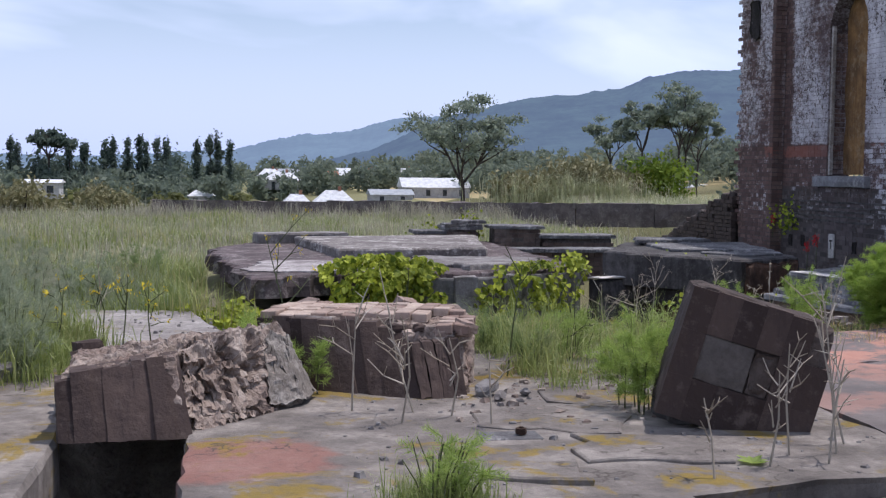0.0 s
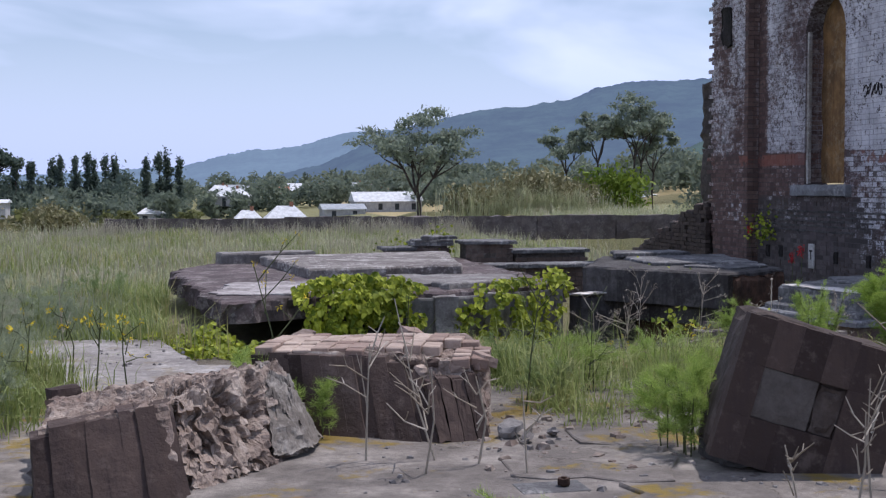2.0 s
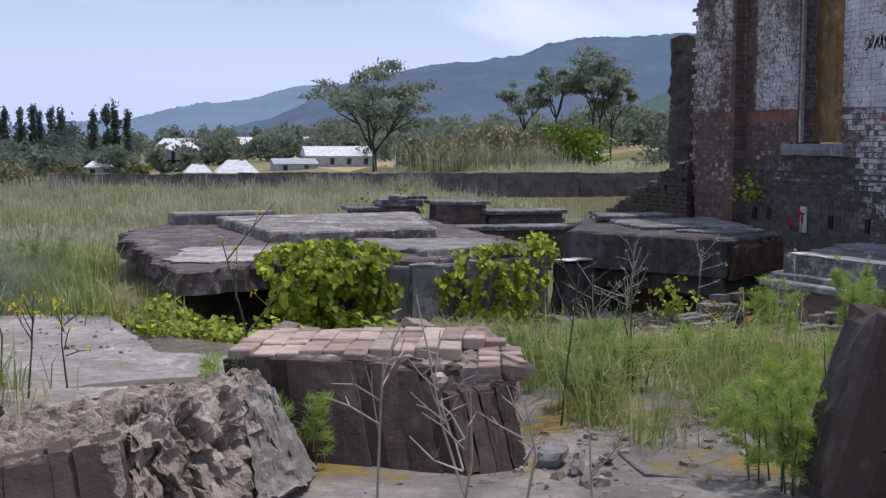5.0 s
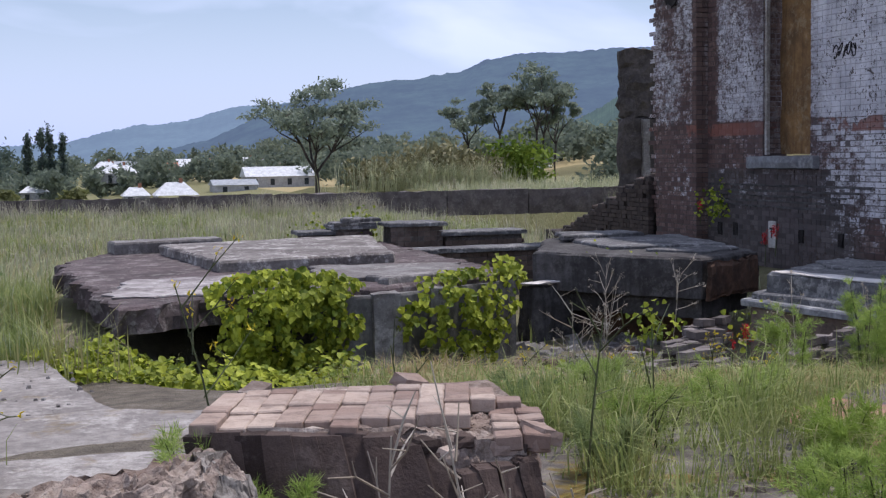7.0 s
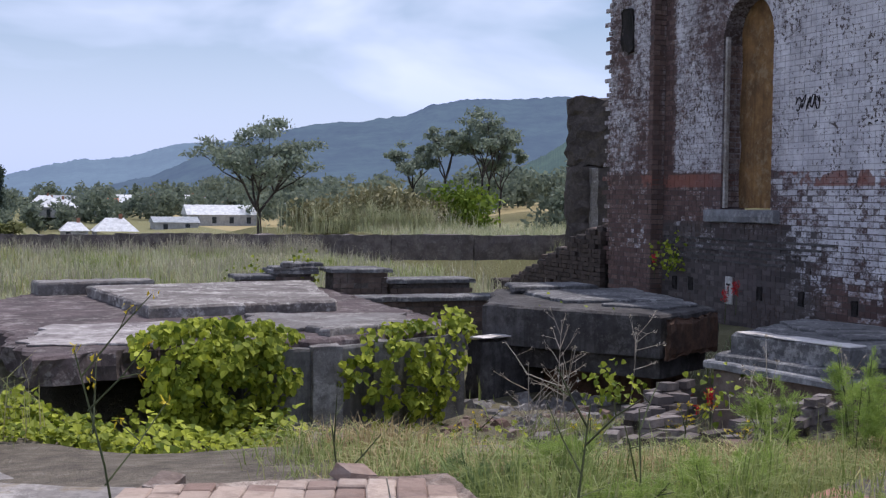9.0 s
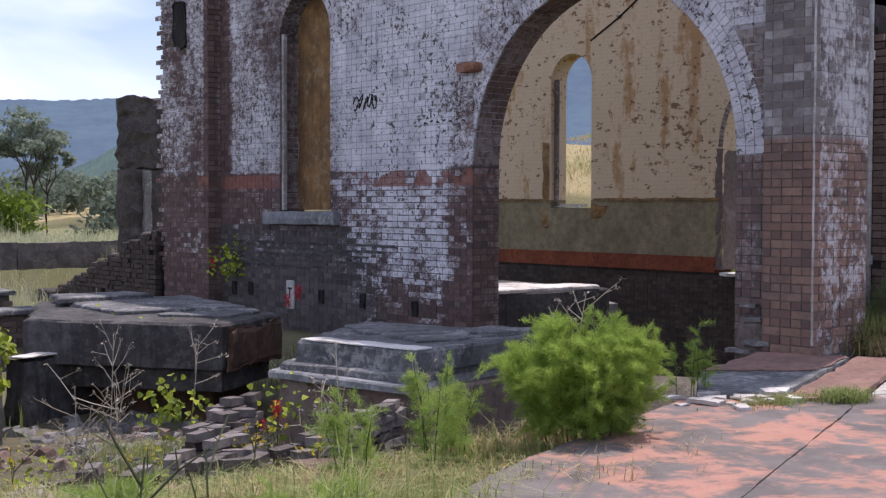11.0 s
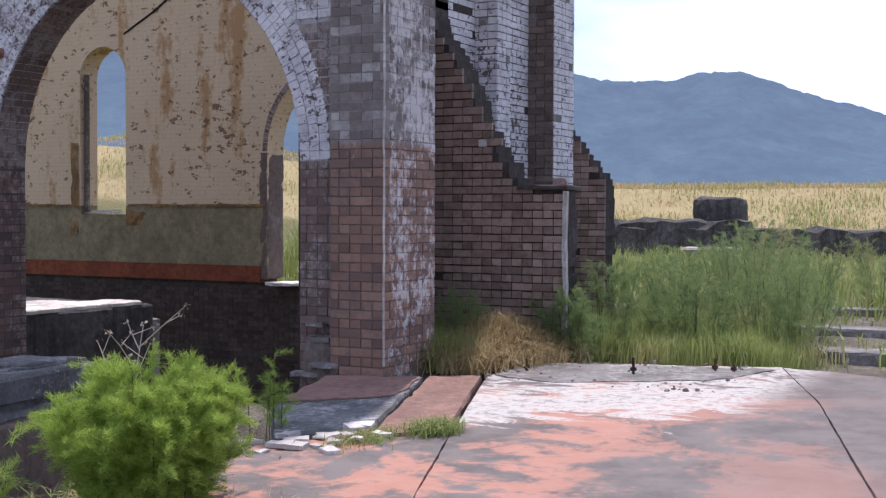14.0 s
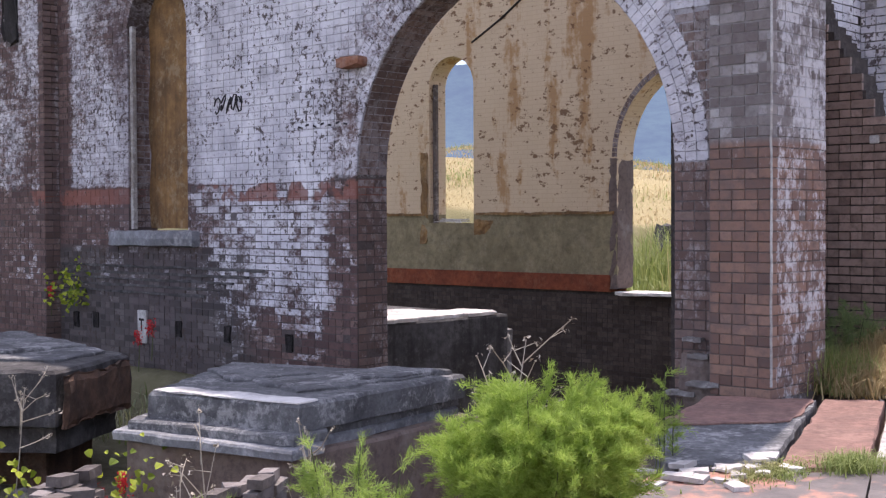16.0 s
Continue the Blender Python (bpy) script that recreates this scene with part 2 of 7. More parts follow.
    return k.done(col, 0.92, k.noise(40, 4), 0.5, 0.008)


def pier_brick(name, one_by_one=False, mortar=False, dark=False):
    """Bare brown-red brick below a painted line; above it grey, rubbed brick with pale joints."""
    k = Mat(name)
    r = 0.5 if mortar else (k.chance() if one_by_one else k.island())
    z = k.axis(2)
    low = k.ramp(r, (0.0, (0.13, 0.080, 0.066)), (0.3, (0.21, 0.125, 0.098)), (0.7, (0.25, 0.15, 0.112)), (1.0, (0.29, 0.18, 0.137)))
    up = k.ramp(r, (0.0, (0.135, 0.115, 0.112)), (0.5, (0.21, 0.185, 0.18)), (0.85, (0.27, 0.245, 0.24)), (1.0, (0.40, 0.385, 0.385)))
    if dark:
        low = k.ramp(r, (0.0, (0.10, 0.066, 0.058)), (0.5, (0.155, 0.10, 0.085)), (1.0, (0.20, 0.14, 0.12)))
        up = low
    if mortar:
        low = k.mix(k.noise(30, 3), (0.10, 0.082, 0.076), (0.19, 0.16, 0.145))
        up = k.mix(k.noise(9, 4), (0.17, 0.155, 0.15), (0.34, 0.33, 0.33))
    col = k.mix(k.span(z, 2.08, 2.14), low, up)
    col = k.mix(k.span(k.noise(3, 6, 0.75), 0.42, 0.68, 0.0, 0.65), col, (0.12, 0.095, 0.09))
    col = k.mix(k.span(k.noise(18, 5, 0.7), 0.45, 0.75, 0.0, 0.6), col, (0.10, 0.075, 0.07))
    side = k.math("MULTIPLY", k.span(k.axis(0), 11.0, 11.06), 0.16)
    lime = k.math("ADD", k.math("ADD", k.math("MULTIPLY", k.noise(1.1, 4, 0.6), 0.5), k.math("MULTIPLY", k.noise(10, 6, 0.8, stretch=(1, 1, 0.7)), 0.8)), side)
    lime = k.span(lime, 0.78, 0.90, 0.0, 0.25 if dark else 0.75)
    col = k.mix(lime, col, (0.60, 0.585, 0.60))
    return k.done(col, 0.92, k.noise(40, 4), 0.5, 0.008)


def plain_brick(name, dark, light, one_by_one=False, lichen=0.3):
    k = Mat(name)
    r = k.chance() if one_by_one else k.island()
    c = k.mix(r, dark, light)
    c = k.mix(k.span(k.noise(12, 5, 0.7), 0.4, 0.75, 0.0, 0.55), c, tuple(v * 0.45 for v in dark))
    c = k.mix(k.span(k.noise(1.3, 5, 0.7), 0.52, 0.70, 0.0, lichen), c, (0.36, 0.33, 0.31))
    return k.done(c, 0.93, k.noise(35, 5), 0.55, 0.01)


def weathered(name, base, stain, pale, fine=18.0, amount=0.4, moss=0.0, streak=False):
    k = Mat(name)
    c = k.mix(k.span(k.noise(1.4, 6, 0.7), 0.35, 0.65), base, stain)
    c = k.mix(k.span(k.noise(fine, 6, 0.75), 0.35, 0.72, 0.0, 0.65), c, tuple(v * 0.5 for v in stain))
    blotch = k.math("ADD", k.math("MULTIPLY", k.noise(2.2, 6, 0.75), 0.55), k.math("MULTIPLY", k.noise(13, 6, 0.8), 0.45))
    c = k.mix(k.math("MULTIPLY", k.span(blotch, 0.50, 0.60), amount), c, pale)
    if streak:
        c = k.mix(k.span(k.noise(7, 3, 0.6, stretch=(1, 1, 0.06)), 0.45, 0.7, 0.0, 0.6), c, tuple(v * 0.45 for v in stain))
    if moss:
        c = k.mix(k.math("MULTIPLY", k.span(k.noise(1.9, 5, 0.7), 0.56, 0.66), moss), c, (0.20, 0.13, 0.02))
    h = k.math("ADD", k.noise(fine * 0.6, 6, 0.7), k.math("MULTIPLY", k.noise(60, 3), 0.3))
    return k.done(c, 0.93, h, 0.7, 0.02)


MORTAR = weathered("mortar", (0.16, 0.14, 0.13), (0.09, 0.075, 0.07), (0.3, 0.28, 0.27), 25)
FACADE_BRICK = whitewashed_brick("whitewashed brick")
PIER_BRICK = pier_brick("pier brick", one_by_one=True)
PIER_MORTAR = pier_brick("pier mortar", mortar=True)
DARK_BRICK = plain_brick("dark ruin brick", (0.10, 0.075, 0.067), (0.20, 0.15, 0.13), lichen=0.38)
# very dark brown brick for the hall footing and the rubble wall
BLACKISH_BRICK = plain_brick("blackish brown brick", (0.045, 0.034, 0.03), (0.085, 0.064, 0.056), lichen=0.08)
DARK_MORTAR = weathered("dark brown mortar", (0.075, 0.06, 0.055), (0.04, 0.034, 0.032), (0.12, 0.105, 0.10), 20, 0.4)
CROSS_BRICK = plain_brick("brown cross wall brick", (0.17, 0.118, 0.098), (0.34, 0.25, 0.212), lichen=0.3)
STEP_BRICK = plain_brick("fallen brick", (0.12, 0.075, 0.06), (0.26, 0.19, 0.165), lichen=0.5)
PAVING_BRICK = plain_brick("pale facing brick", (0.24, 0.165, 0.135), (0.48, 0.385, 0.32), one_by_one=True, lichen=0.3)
CORE = weathered("rubble core", (0.34, 0.29, 0.25), (0.14, 0.10, 0.085), (0.55, 0.50, 0.45), 12, 0.5)


# dark streaked brick; the shade on the block fronts is part of its tone
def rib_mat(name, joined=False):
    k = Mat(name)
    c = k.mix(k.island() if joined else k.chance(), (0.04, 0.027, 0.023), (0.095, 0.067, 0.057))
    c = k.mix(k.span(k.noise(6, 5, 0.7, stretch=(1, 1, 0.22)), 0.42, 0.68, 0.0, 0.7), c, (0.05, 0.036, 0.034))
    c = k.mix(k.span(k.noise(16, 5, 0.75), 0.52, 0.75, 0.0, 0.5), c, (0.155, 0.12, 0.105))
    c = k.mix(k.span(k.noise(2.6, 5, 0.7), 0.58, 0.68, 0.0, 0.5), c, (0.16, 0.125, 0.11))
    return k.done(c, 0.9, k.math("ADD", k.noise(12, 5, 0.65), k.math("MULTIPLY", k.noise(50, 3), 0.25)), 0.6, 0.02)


FACE = rib_mat("streaked shaded block face")
CONCRETE = weathered("old concrete", (0.26, 0.25, 0.245), (0.15, 0.135, 0.13), (0.48, 0.46, 0.44), 14, 0.5)
DARK_CONCRETE = weathered("dark concrete", (0.115, 0.11, 0.11), (0.055, 0.05, 0.05), (0.24, 0.23, 0.22), 9, 0.3, streak=True)
GREY_RUIN = weathered("grey brown masonry", (0.10, 0.085, 0.08), (0.055, 0.047, 0.045), (0.17, 0.15, 0.14), 5, 0.3)
RUST_FACE = weathered("rusty concrete", (0.16, 0.09, 0.06), (0.07, 0.045, 0.035), (0.22, 0.17, 0.14), 8, 0.3)
FLAG = weathered("grey flagstone", (0.185, 0.185, 0.19), (0.095, 0.093, 0.097), (0.50, 0.49, 0.48), 14, 0.5)
REDDISH = weathered("red concrete", (0.30, 0.17, 0.14), (0.20, 0.12, 0.10), (0.40, 0.25, 0.20), 15, 0.35)


def ground_mat():
    k = Mat("field ground")
    g = k.mix(k.noise(1.2, 5, 0.7), (0.15, 0.155, 0.06), (0.25, 0.23, 0.12))
    g = k.mix(k.span(k.noise(0.25, 4), 0.45, 0.65), g, (0.20, 0.195, 0.10))
    g = k.mix(k.span(k.noise(6, 5, 0.7), 0.5, 0.75, 0.0, 0.7), g, (0.09, 0.08, 0.05))
    g = k.mix(k.span(k.axis(0), 44.5, 46.5, 0.0, 0.85), g, k.mix(k.noise(0.5, 5, 0.7), (0.30, 0.24, 0.12), (0.48, 0.39, 0.21)))
    near = k.math("MULTIPLY", k.span(k.axis(1), 26, 14), k.span(k.axis(1), -30, -20))
    near = k.math("MULTIPLY", near, k.math("MULTIPLY", k.span(k.axis(0), -6, -2.5), k.span(k.axis(0), 26, 20)))
    soil = k.ramp(k.noise(4, 6, 0.75), (0.3, (0.07, 0.06, 0.048)), (0.55, (0.165, 0.142, 0.112)), (0.75, (0.27, 0.24, 0.20)))
    return k.done(k.mix(near, g, soil), 0.95, k.math("ADD", k.noise(9, 6, 0.7), k.noise(40, 3)), 0.8, 0.05)


def red_slab_mat():
    k = Mat("painted slab")
    c = k.mix(k.span(k.noise(1.7, 6, 0.7), 0.35, 0.65), (0.175, 0.152, 0.145), (0.115, 0.102, 0.10))
    red = k.mix(k.noise(5, 4), (0.38, 0.165, 0.12), (0.46, 0.26, 0.20))
    m = k.span(k.math("ADD", k.math("MULTIPLY", k.noise(0.85, 5, 0.65, warp=0.5), 0.75), k.math("MULTIPLY", k.noise(6, 6, 0.75), 0.25)), 0.47, 0.55)
    m = k.math("MULTIPLY", m, k.span(k.math("SUBTRACT", k.axis(1), k.math("MULTIPLY", k.axis(0), 0.30)), 4.7, 5.1, 0.25, 1.0))
    m = k.math("MULTIPLY", m, k.span(k.math("SUBTRACT", k.axis(1), k.math("MULTIPLY", k.axis(0), 0.12)), 7.0, 8.4, 0.45, 1.0))
    c = k.mix(k.math("MULTIPLY", m, 0.9), c, red)
    along = k.math("ADD", k.math("MULTIPLY", k.axis(0), 0.73), k.math("MULTIPLY", k.axis(1), 0.68))
    spots = k.noise(1.3, 6, 0.7, warp=0.8, stretch=(1.9, 0.9, 1.0))
    w = k.span(k.math("ADD", k.math("ADD", k.span(along, 11.8, 14.6, -0.20, 0.13), k.math("MULTIPLY", k.math("MULTIPLY", k.span(along, 13.55, 13.85), k.span(along, 15.35, 15.0)), 0.075)), spots), 0.575, 0.64)
    w = k.math("MULTIPLY", w, k.span(k.noise(11, 5, 0.75), 0.40, 0.52, 0.35, 1.0))
    reach = k.math("ADD", k.axis(1), k.math("MULTIPLY", k.noise(0.9, 4), 0.6))
    w = k.math("MULTIPLY", w, k.span(reach, 8.75, 9.35))
    c = k.mix(k.math("MULTIPLY", w, k.span(k.axis(0), 5.5, 7.5)), c, (0.46, 0.435, 0.415))
    c = k.mix(k.span(k.noise(25, 5, 0.7), 0.55, 0.8, 0.0, 0.5), c, (0.12, 0.10, 0.09))
    return k.done(c, 0.85, k.noise(30, 6, 0.7), 0.45, 0.01)


def white_slab_mat():
    k = Mat("bleached concrete")
    c = k.mix(k.span(k.noise(1.3, 6, 0.7, warp=0.4, stretch=(1, 1.6, 1)), 0.42, 0.58), (0.42, 0.39, 0.37), (0.72, 0.68, 0.65))
    c = k.mix(k.span(k.noise(9, 6, 0.75), 0.52, 0.75, 0.0, 0.6), c, (0.28, 0.24, 0.22))
    return k.done(c, 0.9, k.noise(22, 6, 0.7), 0.5, 0.015)


def old_paving_mat():
    k = Mat("mossy paving")
    c = k.ramp(k.noise(1.6, 6, 0.72), (0.3, (0.075, 0.066, 0.06)), (0.5, (0.175, 0.155, 0.14)), (0.7, (0.37, 0.335, 0.30)))
    d = k.add("ShaderNodeVectorMath")
    d.operation = "DISTANCE"
    k.put(d.inputs[0], k.p)
    d.inputs[1].default_value = (0.12, 6.0, 0.0)
    red = k.math("ADD", d.outputs["Value"], k.math("MULTIPLY", k.noise(3.5, 4), 0.5))
    c = k.mix(k.span(red, 0.74, 0.60, 0.0, 0.7), c, (0.26, 0.11, 0.085))
    moss = k.span(k.noise(1.5, 5, 0.72, warp=0.4), 0.53, 0.62, 0.0, 0.85)
    c = k.mix(moss, c, k.mix(k.noise(14, 3), (0.30, 0.19, 0.02), (0.15, 0.12, 0.03)))
    c = k.mix(k.span(k.noise(20, 6, 0.7), 0.5, 0.75, 0.0, 0.6), c, (0.10, 0.09, 0.08))
    crack = k.math("MULTIPLY", k.span(k.math("ABSOLUTE", k.math("SUBTRACT", k.noise(0.8, 5, 0.6), 0.5)), 0.0, 0.006, 0.8, 0.0), k.span(k.noise(0.6, 2), 0.45, 0.55))
    c = k.mix(crack, c, (0.07, 0.06, 0.05))
    return k.done(c, 0.92, k.noise(18, 6, 0.75), 0.7, 0.02)


def cream_mat():
    k = Mat("stained cream render")
    c = k.mix(k.noise(1.5, 5, 0.7), (0.50, 0.375, 0.245), (0.65, 0.515, 0.365))
    drip = k.span(k.math("ADD", k.math("MULTIPLY", k.noise(1.5, 4, 0.65, stretch=(1, 1, 0.2)), 0.7), k.math("MULTIPLY", k.noise(5, 5, 0.7), 0.3)), 0.535, 0.62, 0.0, 0.8)
    c = k.mix(drip, c, (0.36, 0.19, 0.075))
    pits = k.span(k.math("ADD", k.noise(9, 4, 0.65, stretch=(1, 0.6, 1)), k.math("MULTIPLY", k.noise(0.7, 3), 0.25)), 0.715, 0.76, 0.0, 0.9)
    c = k.mix(pits, c, (0.16, 0.085, 0.045))
    b = k.add("ShaderNodeTexBrick")
    mp = k.add("ShaderNodeMapping")
    mp.inputs["Rotation"].default_value = (0, radians(90), radians(90))
    k.put(mp.inputs["Vector"], k.p)
    k.put(b.inputs["Vector"], mp.outputs[0])
    b.inputs["Scale"].default_value, b.inputs["Brick Width"].default_value, b.inputs["Row Height"].default_value, b.inputs["Mortar Size"].default_value = 1.0, 0.24, 0.086, 0.006
    h = k.math("ADD", k.math("MULTIPLY", b.outputs["Fac"], -0.8), k.noise(20, 4))
    return k.done(k.mix(k.math("MULTIPLY", b.outputs["Fac"], 0.2), c, (0.30, 0.2, 0.12)), 0.9, h, 0.5, 0.01)


PALE_APRON = weathered("pale apron concrete", (0.36, 0.335, 0.315), (0.22, 0.20, 0.19), (0.54, 0.515, 0.49), 12, 0.5, moss=0.35)
GROUND, RED_SLAB, WHITE_SLAB, OLD_PAVING, CREAM = ground_mat(), red_slab_mat(), white_slab_mat(), old_paving_mat(), cream_mat()
DADO = weathered("olive dado render", (0.29, 0.245, 0.15), (0.20, 0.165, 0.10), (0.36, 0.31, 0.22), 6, 0.3)
SKIRT = weathered("red painted skirting", (0.27, 0.075, 0.035), (0.18, 0.05, 0.026), (0.30, 0.14, 0.08), 8, 0.3)
OCHRE = weathered("rust stained infill", (0.30, 0.17, 0.07), (0.17, 0.10, 0.05), (0.42, 0.34, 0.22), 5, 0.35, streak=True)
STONE = weathered("grey stone", (0.27, 0.28, 0.30), (0.17, 0.17, 0.18), (0.55, 0.54, 0.53), 8, 0.35)


def ease(v, a, b):
    t = np.clip((np.asarray(v, float) - a) / (b - a), 0, 1)
    return t * t * (3 - 2 * t)


def height(x, y):
    """The lie of the land, without the paving."""
    x, y = np.asarray(x, float), np.asarray(y, float)
    z = -0.07 - 0.5 * ease(y, 9.5, 15.5) * (1 - ease(x, 10.5, 12.5) * (1 - ease(y, 27, 34) * (1 - ease(x, 36, 44))))
    pit = ease(x, 2.4, 4.2) * (1 - ease(x, 10.4, 10.9)) * ease(y, 10.6, 14.2) * (1 - ease(y, 21.5, 24))
    z = z - 0.55 * pit
    z = z - 0.42 * ease(y, 13.8, 16.2) * (1 - ease(y, 16.5, 19)) * ease(x, 0.2, 1.4) * (1 - ease(x, 3.5, 6))
    inside = ease(x, 11.2, 11.6) * (1 - ease(x, 20.75, 21.0)) * ease(y, 13.05, 13.5)
    z = z - 2.1 * inside
    z = z - 0.32 * ease(x, 1.9, 2.2) * (1 - ease(y, 5.0, 5.25)) * (1 - ease(x, 3.3, 3.5))
    z = z - 0.5 * ease(x, -0.95, -0.75) * (1 - ease(x, -0.35, -0.15)) * ease(y, 4.8, 5.2) * (1 - ease(y, 6.9, 7.3))
    z = z - 1.6 * ease(y, 52, 82) * (1 - ease(x, 11, 15.5))
    z = z - 5.2 * ease(y, 90, 190) * (1 - ease(x, 60, 120))
    z = z + 1.75 * ease(x, 45.2, 60) * (1 - ease(y, 120, 220)) + 1.05 * ease(x, 45.0, 45.6) * (1 - ease(y, 120, 220)) + 1.2 * ease(x, 60, 160)
    z = z + 3.2 * np.exp(-((x - 58) ** 2 + (y - 58) ** 2) / (2 * 10.5 ** 2))
    return z


def axis_steps(a, b, fine, far):
    near = np.arange(a, b + fine / 2, fine)
    out = np.geomspace(1, far, 26) - 1 + fine
    return np.concatenate([(a - out)[::-1], near, b + out])


gx, gy = axis_steps(-12, 24, 0.3, 2600), axis_steps(-4, 28, 0.3, 2600)
gx = np.sort(np.concatenate([gx, [43.0, 44.2, 44.95, 45.2, 45.5, 46.2, 48.0, 52.0]]))
GX, GY = np.meshgrid(gx, gy, indexing="ij")
bump = np.array([[noise.noise(Vector((a * 0.9, b * 0.9, 0))) * 0.05 + noise.noise(Vector((a * 0.1, b * 0.1, 3))) * 0.10 * min(1.0, max(0.0, (b - 9) / 8)) for b in gy] for a in gx])
GZ = height(GX, GY) + bump
ni, nj = len(gx), len(gy)
idx = np.arange(ni * nj).reshape(ni, nj)
loops = np.stack([idx[:-1, :-1], idx[1:, :-1], idx[1:, 1:], idx[:-1, 1:]], -1).reshape(-1)
ground = quick("ground", np.stack([GX, GY, GZ], -1).reshape(-1, 3), loops, 4, GROUND, smooth=True)
tagged(ground, "rough grassy ground with bare soil among the ruins", "ground", kind="structure")


def lie(x, y):
    return float(height(x, y)) - 0.02


def prism(outline, z0, z1, seed=0, step=0.16, jag=0.035, chip=0.02):
    """A slab of any outline with broken, uneven edges."""
    bm = bmesh.new()
    ring = []
    n = len(outline)
    for i in range(n):
        a, b = Vector((*outline[i], 0)), Vector((*outline[(i + 1) % n], 0))
        side = Vector(((b - a).y, -(b - a).x, 0)).normalized()
        m = max(1, int((b - a).length / step))
        for j in range(m):
            p = a.lerp(b, j / m)
            ring.append(p + side * jag * noise.noise(p * 3.3 + Vector((seed, 0, seed))) + side * jag * 0.6 * noise.noise(p * 11 + Vector((0, seed, 0))))
    levels = [z0, (z0 + z1) / 2, z1 - min(0.03, (z1 - z0) / 4), z1]
    rows = []
    c = sum(ring, Vector()) / len(ring)
    for k, z in enumerate(levels):
        row = []
        for p in ring:
            q = p.copy()
            if k == 3:
                q = q + (c - q).normalized() * chip * (1 + noise.noise(p * 7))
            q = q + Vector((noise.noise(p * 4 + Vector((0, 0, z * 6))), noise.noise(p * 4 + Vector((7, 0, z * 6))), 0)) * jag * 0.5
            row.append(bm.verts.new((q.x, q.y, z + (0.012 * noise.noise(p * 5 + Vector((seed, 3, 0))) if k >= 2 else 0))))
        rows.append(row)
    for r, s in zip(rows, rows[1:]):
        for i in range(len(r)):
            j = (i + 1) % len(r)
            bm.faces.new((r[i], r[j], s[j], s[i]))
    top = bm.faces.new(rows[-1])
    bot = bm.faces.new(rows[0][::-1])
    bmesh.ops.triangulate(bm, faces=[top, bot])
    bmesh.ops.recalc_face_normals(bm, faces=bm.faces)
    return bm


# paving: one thing of the setting a slab
def slab(name, outline, z0, z1, material, label, seed=0, jag=0.035, chip=0.02):
    ob = part(name, prism(outline, z0, z1, seed, jag=jag, chip=chip), material, None)
    return tagged(ob, label, "paving", "floor slabs", "structure")


slab("pavement", [(-0.18, -2.0), (1.95, -2.0), (2.0, 5.1), (3.5, 5.45), (3.5, 9.4), (1.2, 9.2), (-0.1, 7.6), (-0.15, 6.6)], -0.5, 0.0, OLD_PAVING, "cracked mossy concrete paving with a red patch", 1)
for i, o in enumerate(([(1.35, 6.55), (2.05, 6.35), (2.28, 6.75), (1.9, 7.15), (1.45, 7.05)], [(1.72, 5.75), (2.35, 5.62), (2.4, 6.15), (1.8, 6.3)], [(1.0, 5.5), (1.62, 5.3), (1.68, 5.95), (1.15, 6.1)], [(1.9, 7.2), (2.5, 7.1), (2.6, 7.7), (2.0, 7.8)])):
    slab("pavement", o, -0.01, 0.014 + 0.007 * (i % 3), OLD_PAVING, "broken plate of old screed lifting from the paving", 70 + i, 0.09, 0.012)
slab("pavement", [(-4.5, 3.0), (-0.85, 3.0), (-0.8, 6.7), (-0.9, 8.0), (-0.3, 9.3), (-1.6, 10.2), (-4.5, 9.6)], -0.5, -0.03, OLD_PAVING, "cracked mossy concrete paving in the weeds", 2)
slab("pavement", [(-2.3, 10.3), (-0.2, 10.0), (0.25, 12.3), (-0.3, 15.2), (-2.6, 15.6), (-3.0, 12.5)], -0.75, -0.33, PALE_APRON, "pale worn concrete apron among the weeds", 3)
slab("pavement", [(-1.0, 8.3), (0.45, 8.75), (1.0, 9.4), (0.9, 9.95), (-1.5, 10.0)], -0.4, -0.04, PALE_APRON, "pale cracked concrete behind the fallen blocks", 4)
slab("pavement", [(-1.7, 10.03), (0.9, 9.98), (0.8, 11.2), (0.1, 11.5), (-1.9, 11.4)], -0.5, -0.11, PALE_APRON, "pale cracked concrete behind the fallen blocks", 5)
# large red slab in panels with open joints
PANELS = [
    [(3.52, 8.06), (8.72, 10.21), (8.05, 10.9), (7.73, 11.08), (5.4, 10.28), (3.52, 9.4)],
    [(3.52, 8.054), (3.52, 5.886), (7.93, 7.30), (11.45, 8.36), (13.55, 9.15), (12.66, 11.40), (11.5, 11.32), (8.726, 10.204)],
    [(3.52, 5.882), (3.52, 3.4), (11.0, 3.6), (13.4, 8.5), (13.52, 9.132), (11.453, 8.350), (7.932, 7.292)],
]
for i, o in enumerate(PANELS):
    slab("pavement", o, -0.4, 0.0, RED_SLAB, "worn slab with flaking red and white paint", 10 + i, 0.004, 0.004)
slab("pavement", [(11.4, 10.6), (12.3, 9.4), (13.3, 9.15), (12.6, 11.3), (11.6, 11.3)], 0.0, 0.012, CONCRETE, "crumbling screed at the end of the slab", 15, 0.09)
slab("pavement", [(8.73, 10.24), (11.48, 11.36), (11.18, 11.74), (8.40, 10.64)], -0.3, 0.014, REDDISH, "long red concrete strip", 17, 0.015)
slab("pavement", [(8.36, 10.68), (11.14, 11.78), (10.9, 12.05), (10.75, 12.5), (9.15, 12.0), (8.1, 11.22)], -0.3, 0.006, FLAG, "grey flag beside the brick pier", 18, 0.03)
